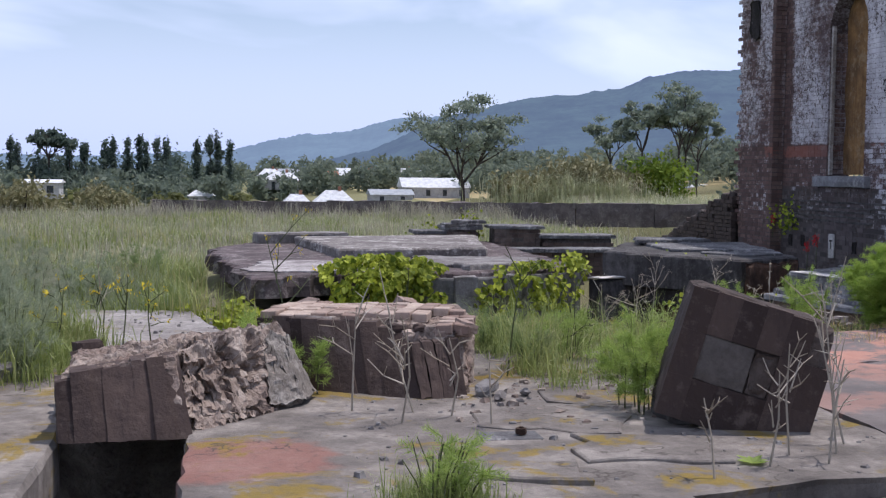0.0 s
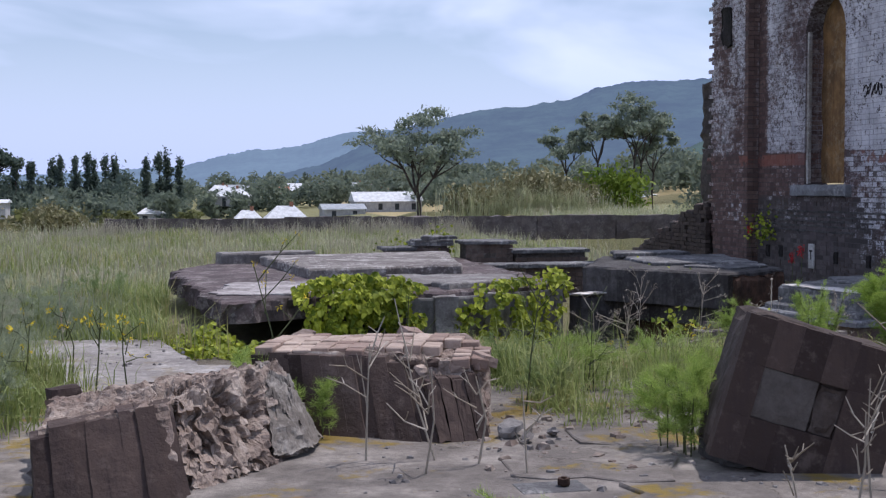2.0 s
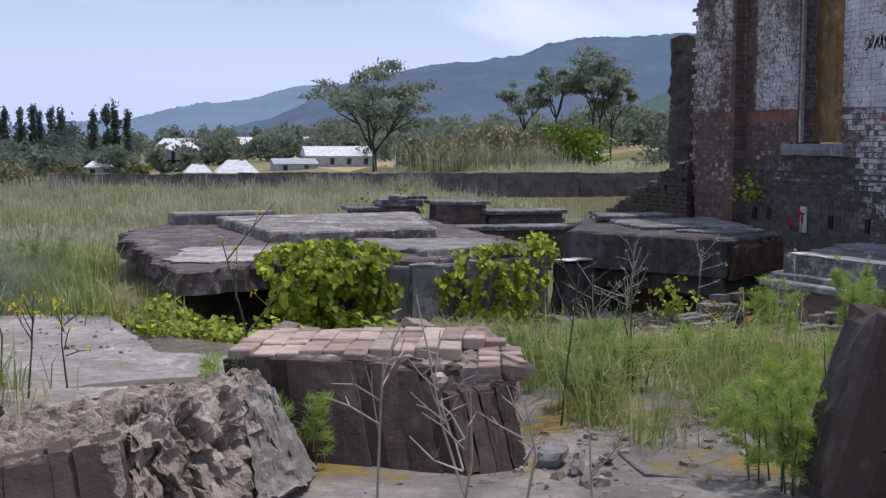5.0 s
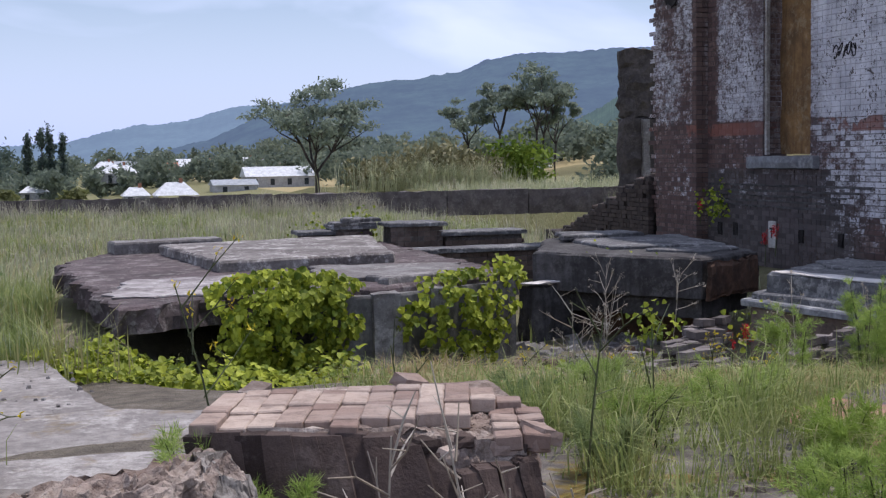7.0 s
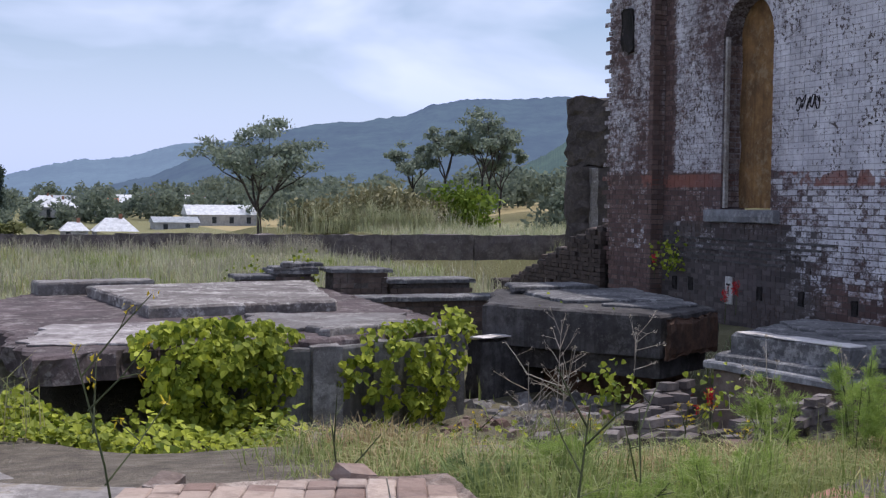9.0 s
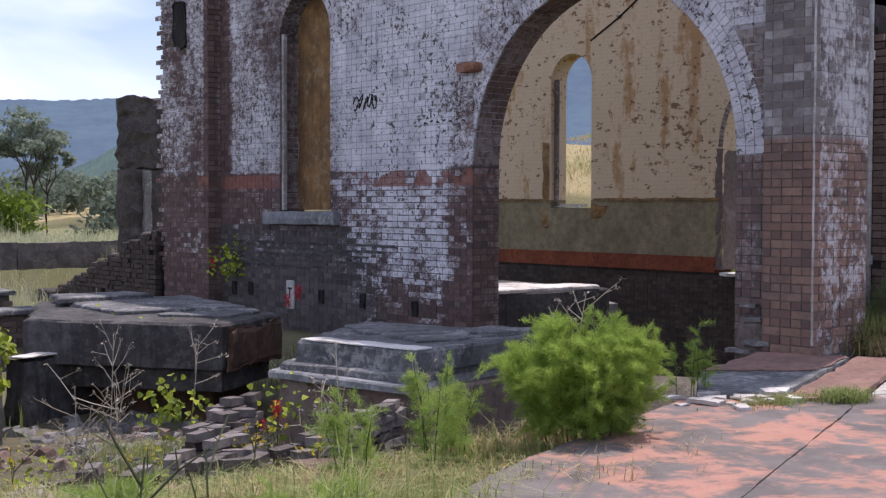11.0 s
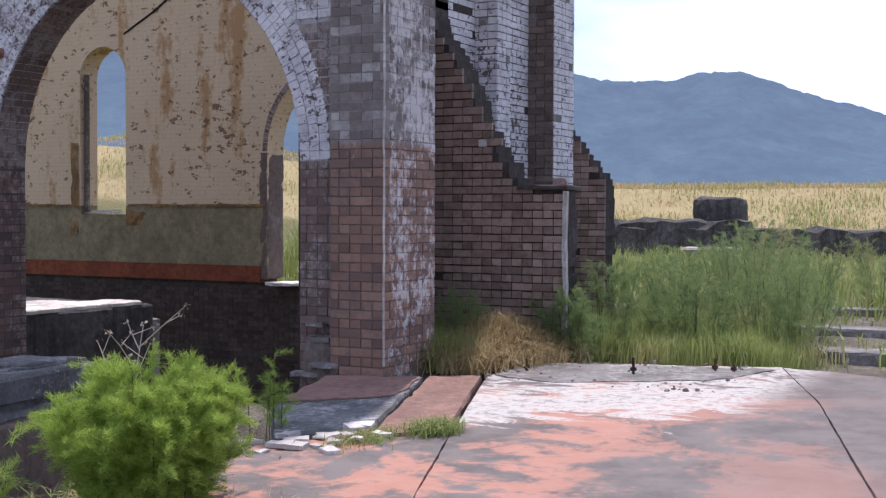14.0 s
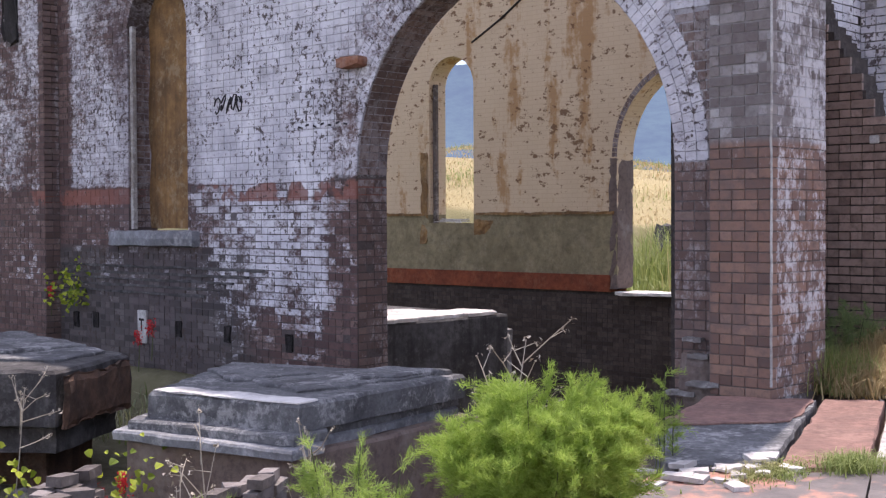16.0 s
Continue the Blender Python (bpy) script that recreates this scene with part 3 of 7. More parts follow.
slab("pavement", [(10.0, 11.38), (11.12, 11.80), (10.92, 12.06), (10.7, 12.52), (9.2, 12.02)], 0.008, 0.022, REDDISH, "broken red screed on the flag", 19, 0.05)
for x, y, w in ((14.9, 8.5, 1.7), (17.6, 9.3, 2.2), (21.0, 10.0, 2.6)):
    slab("pavement", [(x, y - 0.6), (x + 0.5, y - 0.6 + 0.1), (x + 0.45, y + w * 0.4), (x - 0.05, y + w * 0.35)], -0.3, 0.04, CONCRETE, "pale concrete kerb step in the grass", int(x))


# ---- brickwork ----
def solid_runs(u0, u1, z, openings):
    """The stretches of a course at height z that are wall, between round-headed openings (left, right, sill, spring, ring)."""
    runs = [(u0, u1)]
    for l, r, sill, spring, ring in openings:
        c, rad = (l + r) / 2, (r - l) / 2
        if z < sill:
            continue
        if z <= spring:
            a, b = l, r
        else:
            rr = rad + ring
            if z - spring >= rr:
                continue
            w = math.sqrt(rr * rr - (z - spring) ** 2)
            a, b = c - w, c + w
        nxt = []
        for p, q in runs:
            if a > p:
                nxt.append((p, min(q, a)))
            if b < q:
                nxt.append((max(p, b), q))
        runs = [(p, q) for p, q in nxt if q - p > 0.02]
    return runs


COURSE, LONG, HALF = 0.086, 0.24, 0.12


def bricks(u0, u1, z0, z1, openings=(), top=None, gone=0.01):
    """Bricks of an English bond: (left, right, bottom, top, proud)."""
    out = []
    for c in range(int((z1 - z0) / COURSE)):
        z = z0 + c * COURSE
        piece = LONG if c % 2 == 0 else HALF
        for a, b in solid_runs(u0, u1, z + 0.043, openings):
            u = a - (piece / 2 if c % 4 == 2 else 0)
            while u < b - 0.01:
                l, r = max(u, a), min(u + piece, b)
                u += piece
                if r - l < 0.03 or rng.random() < gone:
                    continue
                if top is not None and z + COURSE > top((l + r) / 2):
                    continue
                out.append((l + 0.004, r - 0.006, z + 0.004, z + 0.077 + rng.normal(0, 0.002), 0.004 + abs(rng.normal(0, 0.003))))
    return out


def brick_boxes(rows, frame_of):
    """Arrays of closed-front brick boxes; frame_of(u, z, proud) gives the place."""
    v, f = [], []
    for l, r, a, b, p in rows:
        k = len(v)
        j = rng.normal(0, 0.0015, 8)
        for n, (u, z) in enumerate(((l, a), (r, a), (r, b), (l, b))):
            v.append(frame_of(u + j[n], z + j[n + 4], p))
        for u, z in ((l, a), (r, a), (r, b), (l, b)):
            v.append(frame_of(u, z, -0.03))
        f += [(k, k + 1, k + 2, k + 3), (k, k + 4, k + 5, k + 1), (k + 1, k + 5, k + 6, k + 2), (k + 2, k + 6, k + 7, k + 3), (k + 3, k + 7, k + 4, k)]
    return v, f


def brick_skin(name, rows, frame_of, material, parent, label=""):
    v, f = brick_boxes(rows, frame_of)
    ob = quick(name, v, np.array(f).ravel(), 4, material, parent, label)
    ob["kind"] = "stuff"
    return ob


def wall_core(u0, u1, z0, z1, x0, x1, openings, along="y"):
    """A thick wall pierced by round-headed openings; x0 to x1 is its thickness."""
    bm = bmesh.new()

    def at(u, t, z):
        return bm.verts.new((t, u, z) if along == "y" else (u, t, z))

    def block(ua, ub, za, zb):
        vs = [at(u, t, z) for u in (ua, ub) for t in (x0, x1) for z in (za, zb)]
        for q in ((0, 1, 3, 2), (4, 6, 7, 5), (0, 4, 5, 1), (2, 3, 7, 6), (0, 2, 6, 4), (1, 5, 7, 3)):
            bm.faces.new([vs[i] for i in q])

    cuts = sorted(openings)
    u = u0
    for l, r, sill, spring, ring in cuts:
        block(u, l, z0, z1)
        if sill > z0:
            block(l, r, z0, sill)
        c, rad = (l + r) / 2, (r - l) / 2
        n = 20
        ang = [math.pi - math.pi * i / n for i in range(n + 1)]
        arc = [(c + rad * math.cos(a), spring + rad * math.sin(a)) for a in ang]
        for (ua, za), (ub, zb) in zip(arc, arc[1:]):
            q = [at(ua, x0, za), at(ub, x0, zb), at(ub, x0, z1), at(ua, x0, z1), at(ua, x1, za), at(ub, x1, zb), at(ub, x1, z1), at(ua, x1, z1)]
            for w in ((0, 1, 2, 3), (7, 6, 5, 4), (0, 4, 5, 1), (3, 2, 6, 7)):
                bm.faces.new([q[i] for i in w])
        u = r
    block(u, u1, z0, z1)
    bmesh.ops.remove_doubles(bm, verts=bm.verts, dist=0.0005)
    bmesh.ops.recalc_face_normals(bm, faces=bm.faces)
    return bm


def arch_ring(c, spring, rad, rings, frame_of, step=0.082):
    """Voussoirs round a head: wedge bricks in concentric rings."""
    v, f = [], []
    for k in range(rings):
        ra, rb = rad + k * 0.115 + 0.004, rad + (k + 1) * 0.115 - 0.004
        n = int(math.pi * ra / step)
        for i in range(n):
            a0, a1 = math.pi * (i + 0.05) / n, math.pi * (i + 0.95) / n
            p = 0.004 + abs(rng.normal(0, 0.003))
            b = len(v)
            cs = [(ra, a0), (rb, a0), (rb, a1), (ra, a1)]
            v += [frame_of(c + q * math.cos(a), spring + q * math.sin(a), p) for q, a in cs]
            v += [frame_of(c + q * math.cos(a), spring + q * math.sin(a), -0.03) for q, a in cs]
            f += [(b, b + 1, b + 2, b + 3), (b, b + 4, b + 5, b + 1), (b + 1, b + 5, b + 6, b + 2), (b + 2, b + 6, b + 7, b + 3), (b + 3, b + 7, b + 4, b)]
    return v, f


WALL_X, WALL_BACK, PIL_X = 11.10, 11.55, 10.85
WIN = (20.38, 21.74, 1.36, 4.0, 0.23)
ARCH = (13.10, 17.20, -1.2, 1.98, 0.345)
TOP = 8.6
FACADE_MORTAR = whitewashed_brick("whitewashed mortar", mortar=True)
front = lambda u, z, p: (WALL_X - p, u, z)

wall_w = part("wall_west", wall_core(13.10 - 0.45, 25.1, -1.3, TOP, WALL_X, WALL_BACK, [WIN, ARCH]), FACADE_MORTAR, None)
tagged(wall_w, "tall ruined brick wall with peeling whitewash and a great arch", "wall", kind="structure")
holes = [(21.5, 0.1), (20.6, 0.1), (19.55, 0.09), (18.37, 0.06), (22.6, 0.12), (23.1, 0.1)]


def not_hole(r):
    return not any(abs((r[0] + r[1]) / 2 - u) < 0.11 and abs((r[2] + r[3]) / 2 - z) < 0.15 for u, z in holes[1:])


rows = [r for r in bricks(17.2, 23.56, -1.0, 7.0, [(WIN[0], WIN[1], 1.15, WIN[3], 0.23)], gone=0.012) + bricks(12.66, 17.2, 3.3, 7.0, [(13.10, 17.20, -1.2, 1.98, 0.345)]) if not_hole(r)]
rows += bricks(16.75, 17.2, 2.3, 3.3, [ARCH])
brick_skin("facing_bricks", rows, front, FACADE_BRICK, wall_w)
v, f = arch_ring(15.15, 1.98, 2.05, 3, front)
quick("arch_bricks", v, np.array(f).ravel(), 4, FACADE_BRICK, wall_w)["kind"] = "stuff"
v, f = arch_ring(21.06, 4.0, 0.68, 2, front)
quick("window_arch_bricks", v, np.array(f).ravel(), 4, FACADE_BRICK, wall_w)["kind"] = "stuff"
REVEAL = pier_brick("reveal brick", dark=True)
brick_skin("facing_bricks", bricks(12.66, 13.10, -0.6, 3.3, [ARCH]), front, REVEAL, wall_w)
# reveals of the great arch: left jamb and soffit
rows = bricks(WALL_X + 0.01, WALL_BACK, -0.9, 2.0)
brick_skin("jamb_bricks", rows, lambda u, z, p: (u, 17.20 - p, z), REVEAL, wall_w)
v, f = [], []
for k in range(3):
    xa, xb = WALL_X + 0.02 + k * 0.145, WALL_X + 0.155 + k * 0.145
    n = 76
    for i in range(n):
        a0, a1 = math.pi * (i + 0.06) / n, math.pi * (i + 0.94) / n
        p = 0.008 + abs(rng.normal(0, 0.003))
        b = len(v)
        for q in (2.05 - p, 2.09):
            v += [(x, 15.15 + q * math.cos(a), 1.98 + q * math.sin(a)) for x, a in ((xa, a0), (xb, a0), (xb, a1), (xa, a1))]
        f += [(b, b + 1, b + 2, b + 3), (b, b + 4, b + 5, b + 1), (b + 1, b + 5, b + 6, b + 2), (b + 2, b + 6, b + 7, b + 3), (b + 3, b + 7, b + 4, b)]
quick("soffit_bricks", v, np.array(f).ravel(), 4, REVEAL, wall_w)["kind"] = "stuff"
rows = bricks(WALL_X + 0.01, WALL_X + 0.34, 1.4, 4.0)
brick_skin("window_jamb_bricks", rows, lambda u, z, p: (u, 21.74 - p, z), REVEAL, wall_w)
part("window_infill", worn(WALL_X + 0.30, WALL_X + 0.36, 20.39, 21.73, 1.37, 4.66, 0.25, 0.006, 0.01), OCHRE, wall_w, "rust-stained render closing the window")
part("window_frame", box_bm(WALL_X + 0.02, WALL_X + 0.08, 21.66, 21.72, 1.38, 4.1), weathered("flaking white frame", (0.5, 0.48, 0.46), (0.25, 0.22, 0.2), (0.7, 0.69, 0.67)), wall_w, "thin flaking white window post")
# toothed left corner: pilaster with a hollow broken into it
pil = part("pilaster", box_bm(PIL_X + 0.02, WALL_BACK, 23.58, 25.1, -1.3, TOP), FACADE_MORTAR, wall_w)
holed = lambda r: not (24.25 < (r[0] + r[1]) / 2 < 24.75 and 4.05 < r[2] < 4.95 - abs((r[0] + r[1]) / 2 - 24.5) * 1.2)
rows = [r for r in bricks(23.56, 25.12, -0.9, 7.0, gone=0.02) if holed(r)]
tooth = []
for c in range(88):
    z = 0.3 + c * COURSE
    w = 0.06 + 0.16 * (c % 3 == 0) + 0.14 * abs(noise.noise(Vector((0, c * 0.3, 5))))
    tooth.append((25.12, 25.12 + w, z + 0.004, z + 0.078, 0.012 if c % 4 else -0.02))
brick_skin("facing_bricks", rows + tooth, lambda u, z, p: (PIL_X + 0.02 - p, u, z), FACADE_BRICK, wall_w)
part("broken_edge", worn(PIL_X + 0.1, WALL_BACK, 25.05, 25.28, 0.2, TOP - 0.3, 0.12, 0.03, 0.08, 4), DARK_BRICK, wall_w)
rows = bricks(PIL_X + 0.02, WALL_X, -0.9, 7.0)
brick_skin("facing_bricks", rows, lambda u, z, p: (u, 23.56 - p, z), REVEAL, wall_w)
# near-black sheet paints the shade inside the broken hollow
part("hollow", worn(PIL_X + 0.006, PIL_X + 0.018, 24.25, 24.74, 4.05, 4.9, 0.08, 0.004, 0.09, 3, 0.05), weathered("soot_or_hole_shade", (0.03, 0.026, 0.025), (0.02, 0.018, 0.018), (0.06, 0.05, 0.05)), wall_w, "dark sheet for the shaded hollow broken into the pilaster")
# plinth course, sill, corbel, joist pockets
# same flat black stands in for shade in pockets, slots and the crack
HOLE_DARK = bpy.data.materials["soot_or_hole_shade"]
for u, z in holes[1:]:
    part("joist_pocket", worn(WALL_X - 0.012, WALL_X - 0.004, u - 0.08, u + 0.08, z - 0.13, z + 0.12, 0.05, 0.012, 0.01, u), HOLE_DARK, wall_w, "dark sheet for the shade in a joist pocket")
for i in range(5):
    part("plinth_course", worn(WALL_X - 0.022 - 0.006 * (i % 2), WALL_X, 20.0 - 0.3 * i, 23.5, 0.50 + 0.086 * i, 0.57 + 0.086 * i, 0.3, 0.008, 0.01, i), DARK_CONCRETE, wall_w)
tagged(part("window_sill", worn(WALL_X - 0.13, WALL_X + 0.3, 20.12, 22.10, 1.15, 1.36, 0.09, 0.008, 0.012, 3, 0.02), STONE, wall_w), "grey stone window sill with pale end")
part("corbel", worn(WALL_X - 0.14, WALL_X + 0.05, 17.02, 17.42, 3.16, 3.28, 0.06, 0.012, 0.02, 8, 0.02), plain_brick("corbel brick", (0.25, 0.10, 0.06), (0.3, 0.14, 0.08)), wall_w, "rusty brick corbel")
INK = weathered("black spray paint", (0.04, 0.035, 0.04), (0.03, 0.026, 0.03), (0.08, 0.07, 0.07))
for i in range(5):
    u, z = 19.72 - 0.11 * i, 2.90 + 0.03 * (i % 2)
    loop = [(WALL_X - 0.012, u + 0.07 * math.cos(a * 0.9 + i) * (1 - 0.06 * a), z + 0.10 * math.sin(a * (0.8 + 0.07 * i))) for a in range(8)]
    part("paint_mark", tube(bmesh.new(), loop, [0.010] * 8, 5), INK, wall_w, "black spray-painted scribble")
for i in range(7):
    part("paint_mark", box_bm(-0.004, 0.0, -0.03, 0.03, -0.01, 0.012, m=pose(WALL_X - 0.013, 18.15 - 0.13 * i, 2.55 + 0.02 * (i % 2), 12 * (-1) ** i, 0, 0)), INK, wall_w, "small painted mark")
tplate = thing("tie_plate", (WALL_X - 0.02, 21.40, -0.02), "pale iron tie plate with a T slot on the brick wall", "wall plate")
PALE = weathered("pale paint", (0.55, 0.54, 0.52), (0.35, 0.33, 0.31), (0.7, 0.7, 0.68))
plate = part("plate", box_bm(WALL_X - 0.045, WALL_X - 0.014, 21.30, 21.50, -0.14, 0.30, bevel=0.006), PALE, tplate)
part("slot_bar", box_bm(WALL_X - 0.049, WALL_X - 0.046, 21.34, 21.46, 0.16, 0.19), HOLE_DARK, plate, "dark slot")
part("slot_stem", box_bm(WALL_X - 0.049, WALL_X - 0.046, 21.385, 21.415, 0.02, 0.16), HOLE_DARK, plate, "dark slot")

# pier at the near end: lower bricks one by one
pier = part("pier", wall_core(12.08 + 0.012, 12.66, -0.5, TOP, 10.952, 11.9, []), PIER_MORTAR, None)
tagged(pier, "square brick pier, bare red below and whitewashed above", "pier", kind="structure")
brick_meshes = {}


def lone_brick(l, r, a, b, p, face, parent, material):
    """One brick as an object; alike bricks share their mesh."""
    w = round(r - l, 2)
    key = (w, face)
    if key not in brick_meshes:
        bm = box_bm(-w / 2, w / 2, -0.02, 0.02, -0.0385, 0.0385, m=None if face == "y" else pose(0, 0, 0, 0, 0, 90), bevel=0.003)
        me = bpy.data.meshes.new("brick")
        bm.to_mesh(me)
        bm.free()
        me.materials.append(material)
        brick_meshes[key] = me
    ob = new("brick", brick_meshes[key])
    c = (l + r) / 2
    z = (a + b) / 2
    ob.location = (10.952 + 0.016 - p, c, z) if face == "x" else (c, 12.092 + 0.016 - p, z)
    ob.rotation_euler = (0, 0, rng.normal(0, 0.004))
    return under(ob, parent)


fr, sd = bricks(12.08, 12.655, 0.0, 7.0), bricks(10.94, 11.9, 0.0, 7.0)
LIM = 2.2
for r in [q for q in fr if q[2] < LIM]:
    lone_brick(*r, "x", pier, PIER_BRICK)
for r in [q for q in sd if q[2] < LIM]:
    lone_brick(*r, "y", pier, PIER_BRICK)
PIER_UP = pier_brick("upper pier brick")
brick_skin("facing_bricks", [q for q in fr if q[2] >= LIM], lambda u, z, p: (10.952 - p, u, z), PIER_UP, pier)
brick_skin("facing_bricks", [q for q in sd if q[2] >= LIM], lambda u, z, p: (u, 12.092 - p, z), PIER_UP, pier)
part("paint_edge", worn(10.925, 10.955, 12.070, 12.084, 0.1, 6.5, 0.1, 0.006, 0.006, 2, 0.003), PALE, pier, "flaking white paint on the corner")

# side elevation and its broken cross walls
side = part("wall_south", wall_core(11.5, 16.62, -0.4, TOP, 12.98, 13.4, [], along="x"), DARK_MORTAR, None)
tagged(side, "whitewashed side wall of the ruin with pilasters", "wall", kind="structure")
WHITE_BRICK = whitewashed_brick("white side brick", more=0.5)
brick_skin("facing_bricks", bricks(13.8, 16.62, 1.2, 7.0), lambda u, z, p: (u, 12.98 - p, z), WHITE_BRICK, side)
brick_skin("facing_bricks", bricks(11.9, 13.45, -0.3, 7.0), lambda u, z, p: (u, 12.98 - p, z), DARK_BRICK, side)
for a, b, d in ((14.45, 14.8, 0.3), (15.95, 16.6, 0.36)):
    part("pilaster", box_bm(a + 0.01, b - 0.01, 12.98 - d, 13.0, -0.3, TOP), CONCRETE, side)
    brick_skin("facing_bricks", bricks(a, b, 0.5, 7.0), lambda u, z, p: (u, 12.98 - d - p, z), WHITE_BRICK, side)
    brick_skin("facing_bricks", bricks(12.98 - d, 12.97, 0.5, 7.0), lambda u, z, p: (a - p, u, z), WHITE_BRICK if a < 15 else DARK_BRICK, side)


def cross_wall(x, y_out, y_in, tops, label):
    """A broken wall that steps down away from the building."""
    w = thing("cross_wall", (x + 0.2, y_out, -0.2), label, "ruined wall", "cross walls")
    top = lambda u: float(np.interp(u, [p[0] for p in tops], [p[1] for p in tops]))
    bm = bmesh.new()
    for c in range(int(6 / COURSE)):
        z = -0.2 + c * COURSE
        live = [u for u in np.arange(y_out, y_in, 0.04) if top(u) > z + COURSE * 0.5]
        if live:
            add_box(bm, x + 0.012, x + 0.40, min(live) + 0.05 * rng.random(), y_in, z, z + COURSE)
    part("masonry", bm, DARK_MORTAR, w)
    brick_skin("facing_bricks", bricks(y_out, y_in, -0.2, 5.8, top=top, gone=0.02), lambda u, z, p: (x - p, u, z), CROSS_BRICK, w)
    return w


cw = cross_wall(13.45, 11.40, 12.98, [(11.40, 1.74), (11.90, 1.80), (12.34, 2.44), (12.57, 3.0), (12.9, 3.5), (12.98, 3.9)], "dark broken brick wall stepping down, beside dry grass")
part("capping", prism([(13.42, 11.38), (13.88, 11.38), (13.88, 11.93), (13.42, 11.93)], 1.735, 1.785, 5), GREY_RUIN, cw, "thin mortar capping")
part("white_post", worn(13.40, 13.46, 11.35, 11.40, -0.05, 1.72, 0.1, 0.006, 0.01, 7, 0.004), PALE, cw, "pale weathered corner post")
part("brick_chip", box_bm(13.425, 13.44, 12.30, 12.40, 2.20, 2.28, bevel=0.01), PALE, cw)
cross_wall(17.2, 12.40, 13.3, [(12.40, 1.9), (12.62, 2.2), (12.9, 2.55), (13.14, 2.9), (13.3, 3.2)], "dark stepped brick wall stub beyond the side wall")
pipe = thing("drain_pipe", (13.25, 12.9, 0.0), "pale iron rainwater pipe on dark brick", "pipe")
pipe_run = part("pipe", tube(bmesh.new(), [(13.25, 12.9, 0.0), (13.25, 12.9, 2.0), (13.25, 12.9, 6.8)], [0.045, 0.045, 0.045], 10), PALE, pipe, smooth=True)
for z in (0.8, 3.1, 5.2):
    part("collar", tube(bmesh.new(), [(13.25, 12.9, z), (13.25, 12.9, z + 0.1)], [0.062, 0.062], 10), PALE, pipe_run)

# back wall of the hall
BACK = 20.5
BWIN, BARCH = (23.97, 25.22, 1.42, 4.2, 0.0), (17.25, 20.45, 0.17, 2.62, 0.0)
wall_e = part("wall_east", wall_core(15.4, 33.0, 1.60, TOP, BACK, BACK + 0.5, [(BWIN[0], BWIN[1], 1.60, 4.2, 0), (BARCH[0], BARCH[1], 1.60, 2.62, 0)]), CREAM, None)
tagged(wall_e, "stained cream hall wall with an arched window and doorway", "wall", kind="structure")
part("dado", box_bm(BACK - 0.006, BACK + 0.5, 20.45, BWIN[0], 0.46, 1.598), DADO, wall_e, "olive rendered dado")
part("dado", box_bm(BACK - 0.006, BACK + 0.5, BWIN[1], 33.0, 0.46, 1.598), DADO, wall_e, "olive rendered dado")
part("dado", box_bm(BACK - 0.006, BACK + 0.5, BWIN[0], BWIN[1], 0.46, 1.42), DADO, wall_e, "olive rendered dado")
part("dado_edge", worn(BACK - 0.035, BACK - 0.007, 20.5, 23.9, 1.57, 1.63, 0.1, 0.012, 0.015, 2, 0.008), OCHRE, wall_e, "broken brown edge of the dado")
part("dado_edge", worn(BACK - 0.035, BACK - 0.007, 25.3, 33.0, 1.57, 1.63, 0.1, 0.012, 0.015, 3, 0.008), OCHRE, wall_e, "broken brown edge of the dado")
part("skirting", box_bm(BACK - 0.03, BACK + 0.5, 20.6, 33.0, 0.15, 0.458), SKIRT, wall_e, "faded red painted skirting")
base_e = part("foundation", box_bm(BACK + 0.02, BACK + 0.5, 15.4, 33.0, -2.8, 0.148), DARK_MORTAR, wall_e)
brick_skin("facing_bricks", bricks(15.4, 32.0, -2.4, 0.14), lambda u, z, p: (BACK + 0.02 - p, u, z), BLACKISH_BRICK, wall_e)
v, f = arch_ring(18.85, 2.62, 1.6, 1, lambda u, z, p: (BACK - p, u, z))
quick("arch_bricks", v, np.array(f).ravel(), 4, REVEAL, wall_e)["kind"] = "stuff"
part("jamb", worn(BACK - 0.02, BACK + 0.5, 20.43, 20.62, 0.2, 2.6, 0.12, 0.02, 0.03, 5, 0.02), DARK_BRICK, wall_e, "broken brick jamb")
part("threshold", worn(BACK - 0.15, BACK + 0.5, 17.3, 20.42, 0.10, 0.175, 0.15, 0.01, 0.02, 6, 0.02), WHITE_SLAB, wall_e, "pale stone threshold")
part("window_frame", box_bm(BACK + 0.1, BACK + 0.16, 25.10, 25.20, 1.42, 4.3), weathered("dark frame", (0.2, 0.16, 0.14), (0.1, 0.08, 0.07), (0.45, 0.42, 0.4)), wall_e, "weathered window post")
part("scar", worn(BACK - 0.02, BACK - 0.008, 25.25, 25.45, 1.0, 2.9, 0.12, 0.02, 0.05, 9, 0.01), OCHRE, wall_e, "brown scar in the render")
part("scar", worn(BACK - 0.02, BACK - 0.008, 23.45, 23.95, 1.15, 1.5, 0.08, 0.02, 0.04, 11, 0.01), OCHRE, wall_e, "brown scar in the render")
for i in range(6):
    a = rng.uniform(24.05, 24.5)
    part("broken_lath", box_bm(-0.012, 0.012, 0, rng.uniform(0.4, 0.75), 0, 0.02, m=pose(BACK - 0.05 + 0.03 * i, a, 1.425 + 0.012 * i, rng.uniform(-3, 3), 0, rng.uniform(-12, 12))), PALE, wall_e, "pale broken lath on the sill")
